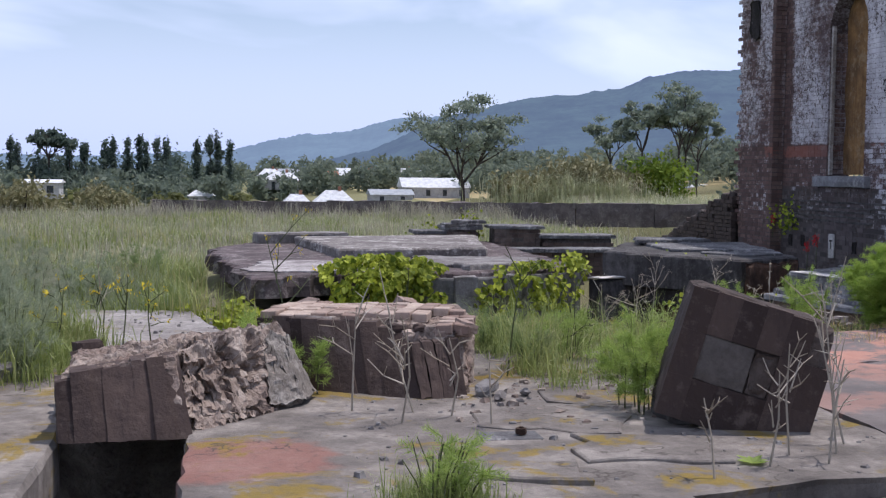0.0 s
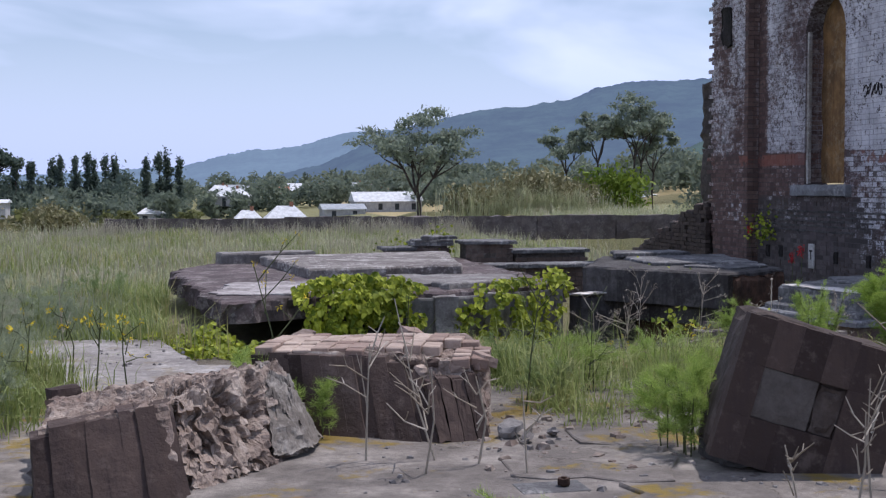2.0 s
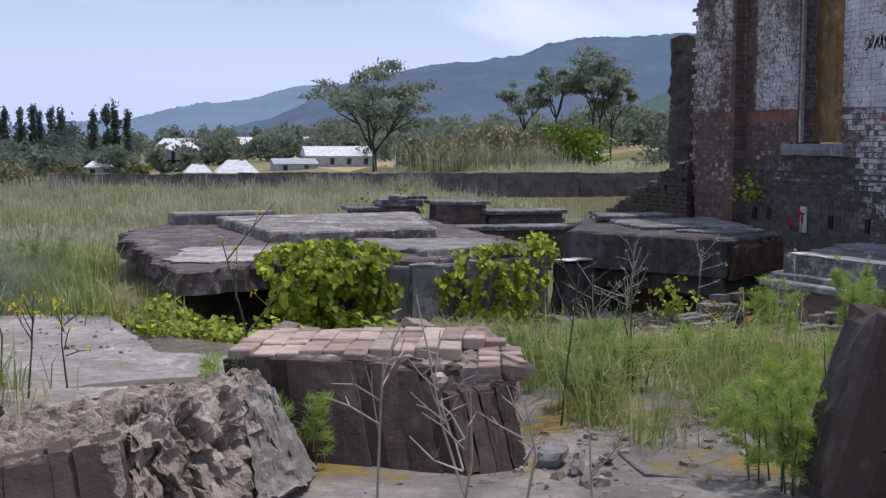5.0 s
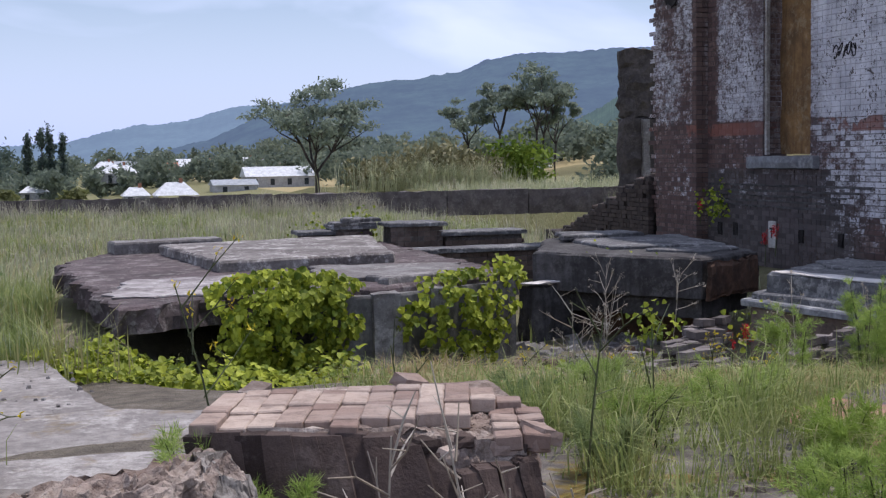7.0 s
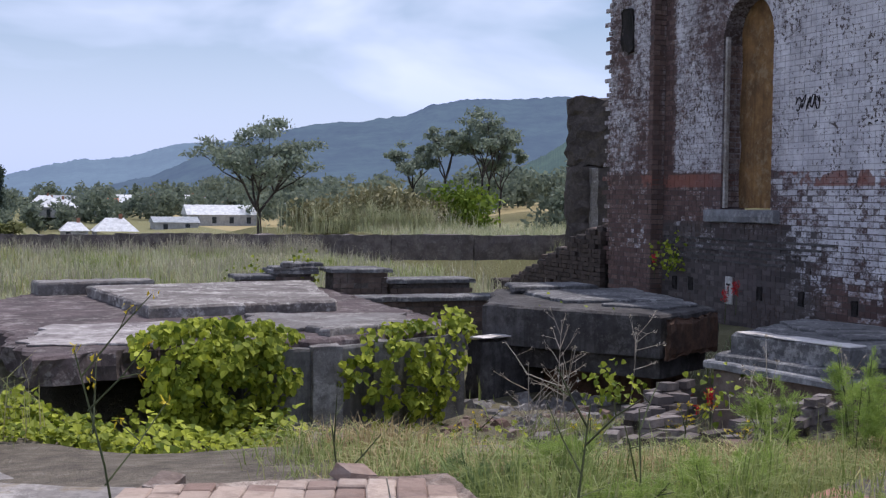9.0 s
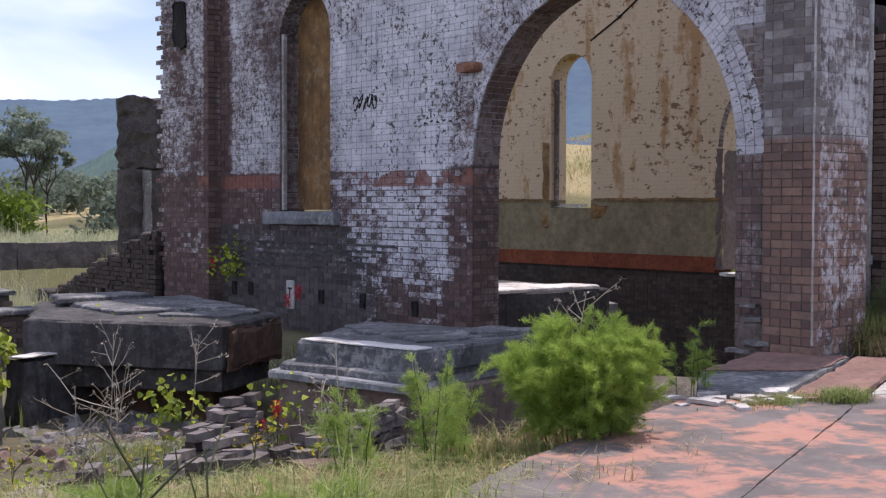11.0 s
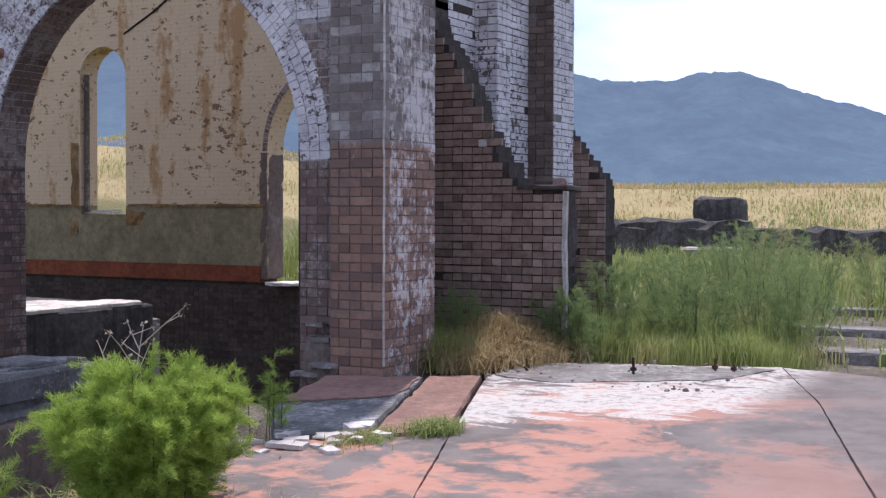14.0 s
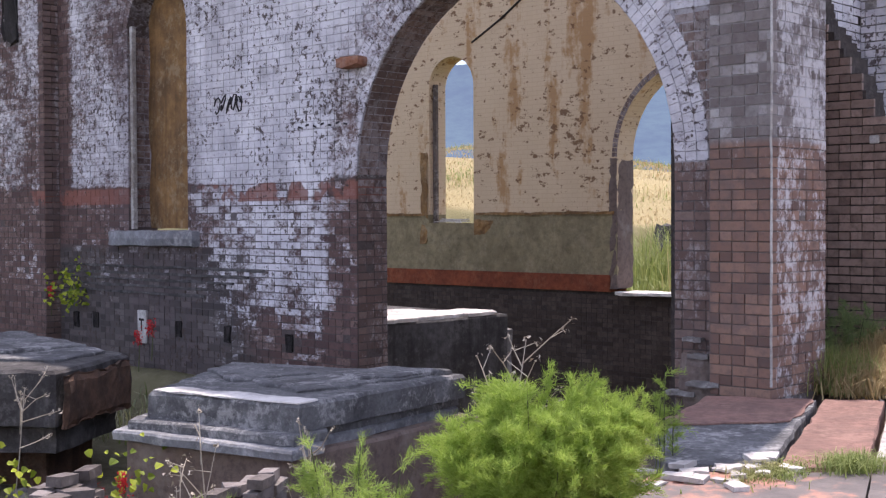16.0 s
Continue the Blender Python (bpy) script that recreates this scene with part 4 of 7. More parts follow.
part("crack", tube(bmesh.new(), [(BACK - 0.01, 24.0, 5.05), (BACK - 0.01, 23.2, 5.45), (BACK - 0.01, 22.0, 6.2), (BACK - 0.01, 21.3, 6.6)], [0.02, 0.022, 0.02, 0.015], 5), HOLE_DARK, wall_e, "dark crack in the render")

# ---- foundations and fallen blocks ----
plat = thing("foundation_platform", (2.6, 20.5, -1.0), "low broken concrete foundation platform hung with ivy", "foundation")
part("top_slab", prism([(0.42, 16.45), (1.5, 16.95), (3.6, 17.35), (5.42, 18.3), (5.4, 25.0), (0.7, 24.6), (-0.17, 22.4)], -0.33, -0.05, 21, 0.10, 0.16, 0.05), weathered("purple grey slab", (0.145, 0.112, 0.115), (0.07, 0.056, 0.056), (0.42, 0.385, 0.37), 9, 0.42), plat)
part("plinth", prism([(1.75, 17.25), (3.55, 17.55), (5.25, 18.5), (5.2, 24.6), (0.9, 24.2), (0.25, 21.5), (0.75, 18.9), (1.7, 18.6)], -1.25, -0.331, 22, 0.2, 0.06), DARK_CONCRETE, plat, "dark streaked concrete plinth")
part("raised_slab", prism([(1.92, 20.0), (2.5, 20.15), (4.4, 20.5), (5.1, 24.7), (1.45, 23.8)], -0.048, 0.10, 23, 0.16, 0.06, 0.03), weathered("pale flaking slab", (0.27, 0.25, 0.235), (0.13, 0.112, 0.108), (0.58, 0.555, 0.53), 8, 0.75), plat, "thin flaking raised slab")
part("edge_slab", prism([(0.75, 23.9), (2.5, 24.35), (2.5, 24.95), (0.7, 24.6)], -0.048, 0.14, 24, 0.16, 0.04), CONCRETE, plat, "thin back slab")
part("flake", prism([(0.35, 17.3), (1.5, 17.3), (2.6, 18.0), (2.2, 19.3), (0.8, 19.4)], -0.046, -0.022, 25, 0.12, 0.22), weathered("bleached flake", (0.45, 0.42, 0.41), (0.20, 0.175, 0.175), (0.66, 0.64, 0.62), 7, 0.5), plat, "bleached flake of screed")
part("flake", prism([(2.7, 18.1), (4.6, 18.2), (5.1, 19.6), (3.2, 20.0)], -0.046, 0.0, 26, 0.12, 0.16), CONCRETE, plat, "loose flake of screed")
part("flake", prism([(3.5, 17.55), (4.9, 18.3), (4.7, 18.8), (3.5, 18.2)], -0.046, 0.03, 27, 0.12, 0.1), CONCRETE, plat, "loose flake of screed")
part("front_wall", prism([(2.55, 17.06), (3.55, 17.26), (5.38, 18.2), (5.3, 18.7), (3.5, 17.75), (2.55, 17.5)], -1.4, -0.13, 28, 0.14, 0.03), weathered("streaked grey concrete", (0.21, 0.205, 0.20), (0.11, 0.105, 0.105), (0.32, 0.31, 0.30), 7, 0.35, streak=True), plat, "smooth grey concrete front with dark runs")
for x, y, w in ((3.25, 17.12, 0.34), (4.02, 17.42, 0.22)):
    part("buttress", worn(x, x + w, y, y + 0.35, -1.3, -0.10, 0.14, 0.01, 0.02, x, 0.015), CONCRETE, plat, "smooth grey concrete buttress")

beam = thing("machine_bed", (8.0, 19.8, -1.1), "massive dark concrete machine bed with a rusty broken end", "foundation")
part("bed", prism([(7.66, 17.55), (8.95, 18.4), (9.45, 21.6), (7.4, 22.2), (6.2, 19.6)], -0.42, 0.10, 31, 0.16, 0.07, 0.05), DARK_CONCRETE, beam)
part("moulding", prism([(7.74, 17.75), (8.85, 18.5), (9.35, 21.5), (7.4, 22.0), (6.38, 19.65)], -0.70, -0.44, 32, 0.16, 0.04), DARK_CONCRETE, beam, "stepped moulding")
part("base", prism([(7.95, 18.3), (8.75, 18.8), (9.2, 21.3), (7.5, 21.8), (6.8, 19.9)], -1.4, -0.70, 33, 0.2, 0.05), RUST_FACE, beam, "rusty base")
part("end_face", worn(-0.78, 0.78, -0.03, 0.03, -0.30, 0.26, 0.1, 0.02, 0.04, 6, 0.05, m=pose(8.32, 17.93, -0.18, 0, 0, 33.4)), RUST_FACE, beam, "rust-brown broken end")
part("flag", prism([(7.2, 19.4), (8.9, 19.2), (9.3, 21.3), (7.5, 21.8)], 0.10, 0.15, 34, 0.14, 0.12), FLAG, beam, "loose flat stone")
part("flag", prism([(8.0, 18.2), (8.8, 18.6), (8.9, 19.1), (7.6, 19.0)], 0.10, 0.135, 35, 0.14, 0.1), FLAG, beam, "loose flat stone")
part("flag", prism([(7.2, 21.0), (8.7, 21.2), (8.6, 21.9), (7.5, 22.0)], 0.15, 0.21, 36, 0.14, 0.1), FLAG, beam, "loose flat stone")

plinth = thing("stepped_plinth", (8.9, 15.9, -1.1), "grey stepped machine plinth with a pale rim for its sunlit edge", "foundation")
part("cap", prism([(7.66, 16.05), (8.0, 14.5), (10.3, 14.86), (9.5, 17.35)], -0.17, 0.05, 41, 0.14, 0.035, 0.03), FLAG, plinth)
part("step", prism([(7.50, 16.10), (7.86, 14.40), (8.25, 14.47), (8.35, 14.62), (10.3, 14.95), (9.6, 17.5)], -0.25, -0.172, 42, 0.14, 0.03), FLAG, plinth, "narrow upper ledge")
part("step", prism([(7.36, 16.15), (7.74, 14.30), (8.15, 14.37), (8.3, 14.6), (10.3, 14.95), (9.6, 17.55)], -0.33, -0.252, 43, 0.14, 0.03), STONE, plinth, "pale worn lower ledge")
part("base", prism([(7.48, 16.1), (7.85, 14.42), (10.3, 14.8), (9.5, 17.4)], -1.4, -0.332, 44, 0.2, 0.03), DARK_BRICK, plinth, "dark brick base")
# sunlit front edge of the cap, laid on as a strip of pale slab
part("rim", prism([(7.67, 16.03), (8.01, 14.53), (8.25, 14.57), (7.92, 16.12)], 0.048, 0.062, 45, 0.1, 0.05, 0.01), WHITE_SLAB, plinth, "pale rim standing in for sun on the edge")
for i, o in enumerate(([(8.4, 15.0), (9.9, 14.95), (9.6, 15.7), (8.6, 15.9)], [(8.5, 16.0), (9.3, 15.8), (9.4, 16.9), (8.8, 16.8)], [(9.2, 15.1), (10.2, 14.95), (10.0, 15.6), (9.3, 15.5)])):
    part("flake", prism(o, 0.048, 0.075 + 0.012 * i, 46 + i, 0.1, 0.09), FLAG, plinth, "thin flake of stone")

ledge = thing("low_wall_stub", (6.5, 19.5, -1.1), "low dark wall stub with a pale coping in the pit", "ruined wall")
part("coping", worn(-0.68, 0.68, -0.16, 0.16, -0.04, 0.0, 0.1, 0.01, 0.02, 3, 0.02, m=pose(6.49, 19.45, -0.28, 0, 0, 22)), WHITE_SLAB, ledge, "pale stone coping")
part("masonry", worn(-0.66, 0.66, -0.12, 0.14, -0.9, -0.041, 0.14, 0.02, 0.03, 4, 0.02, m=pose(6.49, 19.45, -0.28, 0, 0, 22)), DARK_CONCRETE, ledge)


def low_ruin(x0, x1, y0, y1, z0, z1, label, seed):
    """A stub of old wall: brick courses with a flat stone on top."""
    w = thing("wall_stub", ((x0 + x1) / 2, (y0 + y1) / 2, z0), label, "ruined wall", "wall stubs")
    part("core", worn(x0 + 0.03, x1 - 0.03, y0 + 0.03, y1, z0, z1 - 0.03, 0.15, 0.02, 0.03, seed, 0.02), MORTAR, w)
    brick_skin("facing_bricks", bricks(x0, x1, z0, z1 - 0.04, gone=0.04), lambda u, z, p: (u, y0 + 0.02 - p, z), DARK_BRICK, w)
    part("capstone", prism([(x0 - 0.05, y0 - 0.06), (x1 + 0.06, y0 - 0.05), (x1 + 0.03, y1 + 0.1), (x0 - 0.04, y1 + 0.05)], z1 - 0.04, z1 + 0.03, seed, 0.12, 0.06), FLAG, w, "flat grey capstone")
    return w


low_ruin(4.5, 5.15, 24.6, 25.3, -0.7, 0.24, "small brick wall stub with stacked flat stones", 1)
part("capstone", prism([(4.45, 24.5), (5.2, 24.55), (5.15, 25.2), (4.5, 25.2)], 0.272, 0.32, 91, 0.12, 0.08), FLAG, bpy.data.objects["wall_stub"], "flat grey capstone")
part("capstone", prism([(4.6, 24.55), (5.3, 24.6), (5.25, 25.1), (4.7, 25.1)], 0.322, 0.39, 92, 0.12, 0.08), FLAG, bpy.data.objects["wall_stub"], "flat grey capstone")
low_ruin(3.9, 4.5, 24.7, 25.2, -0.7, 0.15, "small brick wall stub beside the platform", 2)
low_ruin(5.45, 6.4, 24.5, 25.2, -0.9, 0.26, "low brick wall stub with a flat stone", 3)
low_ruin(6.42, 7.9, 24.4, 25.0, -0.9, 0.08, "long low brick wall stub beyond the pit", 4)
pit_wall = low_ruin(5.45, 8.6, 23.2, 23.7, -1.2, -0.12, "dark red brick wall at the back of the pit", 5)

# rubble wall running on from the corner of the ruin
rub = thing("rubble_wall", (11.1, 26.8, -0.7), "dark crumbling rubble wall stepping down from the corner", "ruined wall")
tops = lambda u: 1.02 - 0.20 * (u - 25.3) - 0.05 * math.floor((u - 25.3) / 0.45) + 0.10 * noise.noise(Vector((u * 2.3, 0, 7)))
bm = bmesh.new()
for i in range(26):
    u = 25.3 + i * 0.21
    add_box(bm, 10.75 + 0.1 * rng.random(), 11.5, u, u + 0.23, -0.8, max(-0.3, tops(u)), bevel=0.02)
part("core", bm, DARK_MORTAR, rub)
brick_skin("facing_bricks", bricks(25.2, 30.7, -0.8, 1.3, top=tops, gone=0.06), lambda u, z, p: (10.76 - p * 3, u, z), BLACKISH_BRICK, rub)
for i in range(24):
    u = 25.35 + i * 0.22
    part("loose_stone", worn(-0.16, 0.16, -0.12, 0.12, 0, 0.10, 0.08, 0.02, 0.03, i, 0.02, m=pose(10.95 + 0.2 * rng.random(), u, tops(u) - 0.02, rng.uniform(-8, 8), 0, rng.uniform(0, 90))), DARK_BRICK, rub)


def brick_pile(name, spots, label):
    """Stepped stacks of old bricks: (x, y, low, high, turn) each."""
    w = thing(name, (spots[0][0], spots[0][1], spots[0][2]), label, "brick pile", "brick piles in the pit")
    key = "pile"
    if key not in brick_meshes:
        me = bpy.data.meshes.new("brick")
        b = worn(-0.114, 0.114, -0.062, 0.062, -0.041, 0.038, 0.06, 0.004, 0.007, 1, 0.006)
        b.to_mesh(me)
        b.free()
        me.materials.append(plain_brick("loose old brick", (0.07, 0.056, 0.052), (0.25, 0.22, 0.21), True, 0.8))
        brick_meshes[key] = me
    for x, y, lo, hi, turn in spots:
        z = lo
        while z < hi:
            for d in (-0.118, 0.118):
                a = radians(turn)
                ob = new("brick", brick_meshes[key])
                ob.location = (x + d * math.cos(a) + rng.normal(0, 0.02), y + d * math.sin(a) + rng.normal(0, 0.02), z + 0.05)
                ob.rotation_euler = (rng.normal(0, 0.05), rng.normal(0, 0.05), a + rng.normal(0, 0.16))
                under(ob, w)
            z += 0.085
    return w


steps = []
for i in range(8):
    for j in range(3):
        if (i, j) in ((0, 2), (2, 0), (5, 2), (7, 0)):
            continue
        steps.append((5.05 + 0.16 * i + 0.07 * j + rng.normal(0, 0.03), 13.4 + 0.25 * i - 0.13 * j + rng.normal(0, 0.03), -0.86, -0.74 + 0.055 * i + rng.uniform(-0.05, 0.06), 25 + rng.normal(0, 9)))
brick_pile("brick_pile", steps, "stepped stack of pale worn bricks in the pit")
brick_pile("brick_pile", [(6.35 + 0.26 * i + rng.normal(0, 0.03), 13.9 + 0.07 * i + 0.2 * j, -0.86, -0.66 + 0.05 * i + 0.05 * j + rng.uniform(-0.05, 0.05), 10 + 5 * i + rng.normal(0, 10)) for i in range(5) for j in range(2)], "slumped courses of old brick below the plinth")
brick_pile("brick_pile", [(3.9 + 0.28 * i + rng.normal(0, 0.06), 14.0 + 0.2 * (i % 2) + rng.normal(0, 0.08), -0.80, -0.72 + 0.07 * (i % 3), rng.uniform(0, 90)) for i in range(6)], "scattered old bricks in the weeds of the pit")
for i in range(60):
    x, y = rng.uniform(2.6, 7.4), rng.uniform(11.6, 15.2)
    s = rng.uniform(0.09, 0.24)
    z = lie(x, y)
    ob = part("rubble_stone", worn(-s, s, -s * 0.75, s * 0.75, 0, s * 0.8, s * 0.6, 0.3 * s, 0.3 * s, i, 0.15 * s, m=pose(x, y, z - 0.02, rng.uniform(-12, 12), rng.uniform(-12, 12), rng.uniform(0, 180))), STEP_BRICK if i % 3 else CORE, None)
    tagged(ob, "broken piece of masonry among the weeds", "rubble", "rubble stones")
inner = thing("inner_foundation", (13.5, 19.5, -1.0), "dark foundation block inside the hall with pale broken paving on top", "foundation")
part("block", prism([(12.2, 18.0), (14.5, 17.95), (14.7, 22.5), (12.2, 22.5)], -1.2, 0.22, 51, 0.2, 0.05), DARK_CONCRETE, inner)
for i in range(7):
    x, y = 12.5 + 0.5 * (i % 4) + 0.1 * rng.random(), 18.25 + 0.75 * (i // 4) + 0.2 * rng.random()
    part("flag", prism([(x - 0.28, y - 0.3), (x + 0.25, y - 0.34), (x + 0.3, y + 0.3), (x - 0.25, y + 0.33)], 0.222, 0.26 + 0.03 * rng.random(), 52 + i, 0.1, 0.08), WHITE_SLAB, inner, "pale broken paving flag")
part("side_block", worn(15.2, 16.1, 19.2, 20.2, -1.2, -0.15, 0.2, 0.02, 0.05, 6), CONCRETE, inner, "leaning grey slab")


# fallen blocks of facing brick round a rubble core
def hull_block(low, high, z0, z1, rough=0.04, seed=0, lift=(0, 0, 0, 0, 0, 0), n=12, m=8, chunk=0.0, calm=None):
    """A broken block between two outlines of as many corners, cut fine and roughened; chunk breaks it in brick-sized steps, calm(side) tames it."""
    bm = bmesh.new()
    ring_of = lambda q: [(Vector(q[i]).lerp(Vector(q[(i + 1) % len(q)]), j / n), i + j / n) for i in range(len(q)) for j in range(n)]
    a, b = ring_of([(*p, z0) for p in low]), ring_of([(*p, z1 + lift[i]) for i, p in enumerate(high)])
    mid = sum((p for p, _ in a + b), Vector()) / (len(a) * 2)
    off = Vector((seed * 1.3, seed * 0.7, seed))

    def stir(c, inner):
        d = Vector((noise.noise(c * 4 + Vector((seed, 0, 0))), noise.noise(c * 4 + Vector((0, seed, 0))), noise.noise(c * 4 + Vector((0, 0, seed))))) * rough * (0.35 if inner else 0.8)
        d += Vector((noise.noise(c * 14), noise.noise(c * 14 + Vector((4, 0, 0))), noise.noise(c * 14 + Vector((0, 4, 0))) * 0.5)) * rough * 0.4
        if chunk:
            w = c + Vector((noise.noise(c * 6 + off), noise.noise(c * 6 + off + Vector((3, 0, 0))), noise.noise(c * 6 + off + Vector((0, 3, 0))))) * 0.05
            step = noise.cell(Vector((w.x * 8.5, w.y * 8.5, w.z * 9.5)) + off) * 0.6 + noise.cell(Vector((w.x * 17, w.y * 17, w.z * 19)) + off) * 0.4
            d += (mid - c).normalized() * chunk * max(0.0, step + 0.35)
            d += Vector((noise.noise(c * 34), noise.noise(c * 34 + Vector((4, 0, 0))), noise.noise(c * 34 + Vector((0, 4, 0))))) * chunk * 0.25
        return d

    rows = []
    for k in range(m):
        t = k / (m - 1)
        row = []
        for (p, s), (q, _) in zip(a, b):
            c = p.lerp(q, t)
            row.append(bm.verts.new(c + stir(c, 0 < t < 1) * (calm(s) if calm else 1.0)))
        rows.append(row)
    for r, s in zip(rows, rows[1:]):
        for i in range(len(r)):
            j = (i + 1) % len(r)
            bm.faces.new((r[i], r[j], s[j], s[i]))
    for row, edge in ((rows[0], a), (rows[-1], b)):
        c = sum((q for q, _ in edge), Vector()) / len(edge)
        prev = row
        inner = [1 - (i + 1) / (m + 1) for i in range(m)]
        for s in inner:
            cur = []
            for q, _ in edge:
                p = c.lerp(q, s)
                cur.append(bm.verts.new(p + Vector((0, 0, noise.noise(p * 7 + Vector((0, 0, seed))) * rough * 0.5 + stir(p, True).z * 1.2))))
            for i in range(len(cur)):
                j = (i + 1) % len(cur)
                bm.faces.new((prev[i], prev[j], cur[j], cur[i]))
            prev = cur
        tip = bm.verts.new(c)
        for i in range(len(prev)):
            bm.faces.new((prev[i], prev[(i + 1) % len(prev)], tip))
    bmesh.ops.recalc_face_normals(bm, faces=bm.faces)
    return bm


def core_mat(name):
    """Rough rubble core with a smooth, streaked brick face towards the path."""
    k = Mat(name)
    c = k.ramp(k.noise(6, 6, 0.75), (0.32, (0.09, 0.063, 0.053)), (0.49, (0.25, 0.195, 0.162)), (0.65, (0.54, 0.465, 0.40)))
    c = k.mix(k.span(k.noise(3, 4, 0.6), 0.52, 0.62, 0.0, 0.45), c, (0.15, 0.092, 0.075))
    c = k.mix(k.span(k.noise(24, 5, 0.7), 0.5, 0.75, 0.0, 0.6), c, (0.10, 0.08, 0.07))
    return k.done(c, 0.93, k.math("ADD", k.noise(9, 5, 0.65), k.math("MULTIPLY", k.noise(38, 3), 0.35)), 0.9, 0.04)


BROKEN = core_mat("broken brick core")
b1 = thing("fallen_block", (-0.2, 7.2, 0.0), "fallen brick block with streaked dark face and rough core", "fallen block", "fallen blocks")
low1 = [(-0.76, 6.62), (-0.15, 6.585), (0.24, 6.99), (0.57, 7.48), (0.42, 8.0), (-0.84, 7.9)]
high1 = [(-0.79, 6.72), (-0.225, 6.80), (0.06, 7.16), (0.37, 7.62), (0.30, 8.0), (-0.80, 7.72)]
part("core", hull_block(low1, high1, -0.01, 0.36, rough=0.05, seed=2, lift=(-0.06, 0.03, 0.08, 0.08, 0.03, -0.06), n=34, m=24, chunk=0.095, calm=lambda t: 0.15 if t < 1.03 else 1.0), BROKEN, b1)
# soldier courses of the old face, leaning back
for i in range(8):
    t0, t1 = i / 8 - 0.012, (i + 1) / 8 + 0.012
    lp, lq = Vector((-0.775, 6.54)).lerp(Vector((-0.13, 6.58)), t0), Vector((-0.775, 6.54)).lerp(Vector((-0.13, 6.58)), t1)
    hp, hq = Vector((-0.80, 6.65)).lerp(Vector((-0.21, 6.82)), t0), Vector((-0.80, 6.65)).lerp(Vector((-0.21, 6.82)), t1)
    off = Vector((-0.02, 0.12 + 0.03 * rng.random()))
    d = Vector((0, rng.normal(0, 0.006)))
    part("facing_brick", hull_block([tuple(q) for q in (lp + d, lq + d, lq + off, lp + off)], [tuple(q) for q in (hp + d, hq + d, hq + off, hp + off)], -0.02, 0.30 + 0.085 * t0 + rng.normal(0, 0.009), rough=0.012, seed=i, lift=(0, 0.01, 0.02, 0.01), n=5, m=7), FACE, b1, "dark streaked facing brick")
part("end_lump", hull_block([(0.30, 7.10), (0.50, 7.26), (0.60, 7.55), (0.46, 7.92), (0.30, 7.9)], [(0.26, 7.46), (0.36, 7.50), (0.42, 7.68), (0.38, 7.9), (0.26, 7.9)], 0.03, 0.40, rough=0.035, seed=5, lift=(0.03, 0.0, -0.03, 0.0, 0.03), n=16, m=16, chunk=0.035), weathered("grey lump", (0.25, 0.225, 0.20), (0.13, 0.112, 0.098), (0.44, 0.41, 0.375), 22, 0.5), b1, "grey crumbling end")
part("corner_brick", worn(-0.09, 0.09, -0.06, 0.06, -0.05, 0.05, 0.04, 0.008, 0.015, 3, 0.012, m=pose(-0.74, 7.70, 0.30, 0, -6, 20)), FACE, b1, "brick left at the back corner")

b2 = thing("fallen_block", (0.95, 8.2, 0.0), "fallen block of brickwork topped with pale worn facing bricks", "fallen block", "fallen blocks")
low2 = [(0.30, 8.06), (1.20, 7.47), (1.50, 7.52), (1.66, 8.1), (1.63, 8.68), (0.52, 8.80)]
high2 = [(0.28, 8.14), (1.06, 7.86), (1.46, 7.72), (1.68, 8.16), (1.65, 8.70), (0.54, 8.82)]
part("core", hull_block(low2, high2, -0.01, 0.438, rough=0.03, seed=12, lift=(0.0, 0.0, -0.05, -0.04, 0, 0), n=22, m=16, chunk=0.035, calm=lambda t: 0.3 if t < 0.9 or t > 3 else 1.0), BROKEN, b2)
fa, fb, ga, gb = Vector((0.29, 8.00)), Vector((1.19, 7.42)), Vector((0.26, 8.08)), Vector((1.14, 7.74))
for i in range(10):
    t0, t1 = i / 10 - 0.01, (i + 1) / 10 + 0.01
    off = Vector((0.05, 0.12))
    d = Vector((0, rng.normal(0, 0.007) + 0.035 * (i in (6, 9))))
    lo = (fa.lerp(fb, t0) + d, fa.lerp(fb, t1) + d, fa.lerp(fb, t1) + off, fa.lerp(fb, t0) + off)
    hi = (ga.lerp(gb, t0) + d, ga.lerp(gb, t1) + d, ga.lerp(gb, t1) + off, ga.lerp(gb, t0) + off)
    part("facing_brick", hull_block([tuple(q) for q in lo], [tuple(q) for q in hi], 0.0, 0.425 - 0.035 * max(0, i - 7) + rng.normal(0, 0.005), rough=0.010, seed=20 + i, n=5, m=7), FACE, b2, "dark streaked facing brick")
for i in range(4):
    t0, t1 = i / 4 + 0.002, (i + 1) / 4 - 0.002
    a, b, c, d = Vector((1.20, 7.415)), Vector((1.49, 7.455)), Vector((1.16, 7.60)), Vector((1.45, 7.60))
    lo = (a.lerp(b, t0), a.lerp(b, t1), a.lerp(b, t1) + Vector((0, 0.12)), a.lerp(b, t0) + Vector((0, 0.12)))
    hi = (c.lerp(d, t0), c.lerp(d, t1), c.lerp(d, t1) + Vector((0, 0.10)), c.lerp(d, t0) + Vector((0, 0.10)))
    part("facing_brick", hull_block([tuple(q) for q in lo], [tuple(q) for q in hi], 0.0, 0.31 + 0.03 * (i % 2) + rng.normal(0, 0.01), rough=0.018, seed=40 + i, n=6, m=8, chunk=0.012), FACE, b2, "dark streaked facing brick")
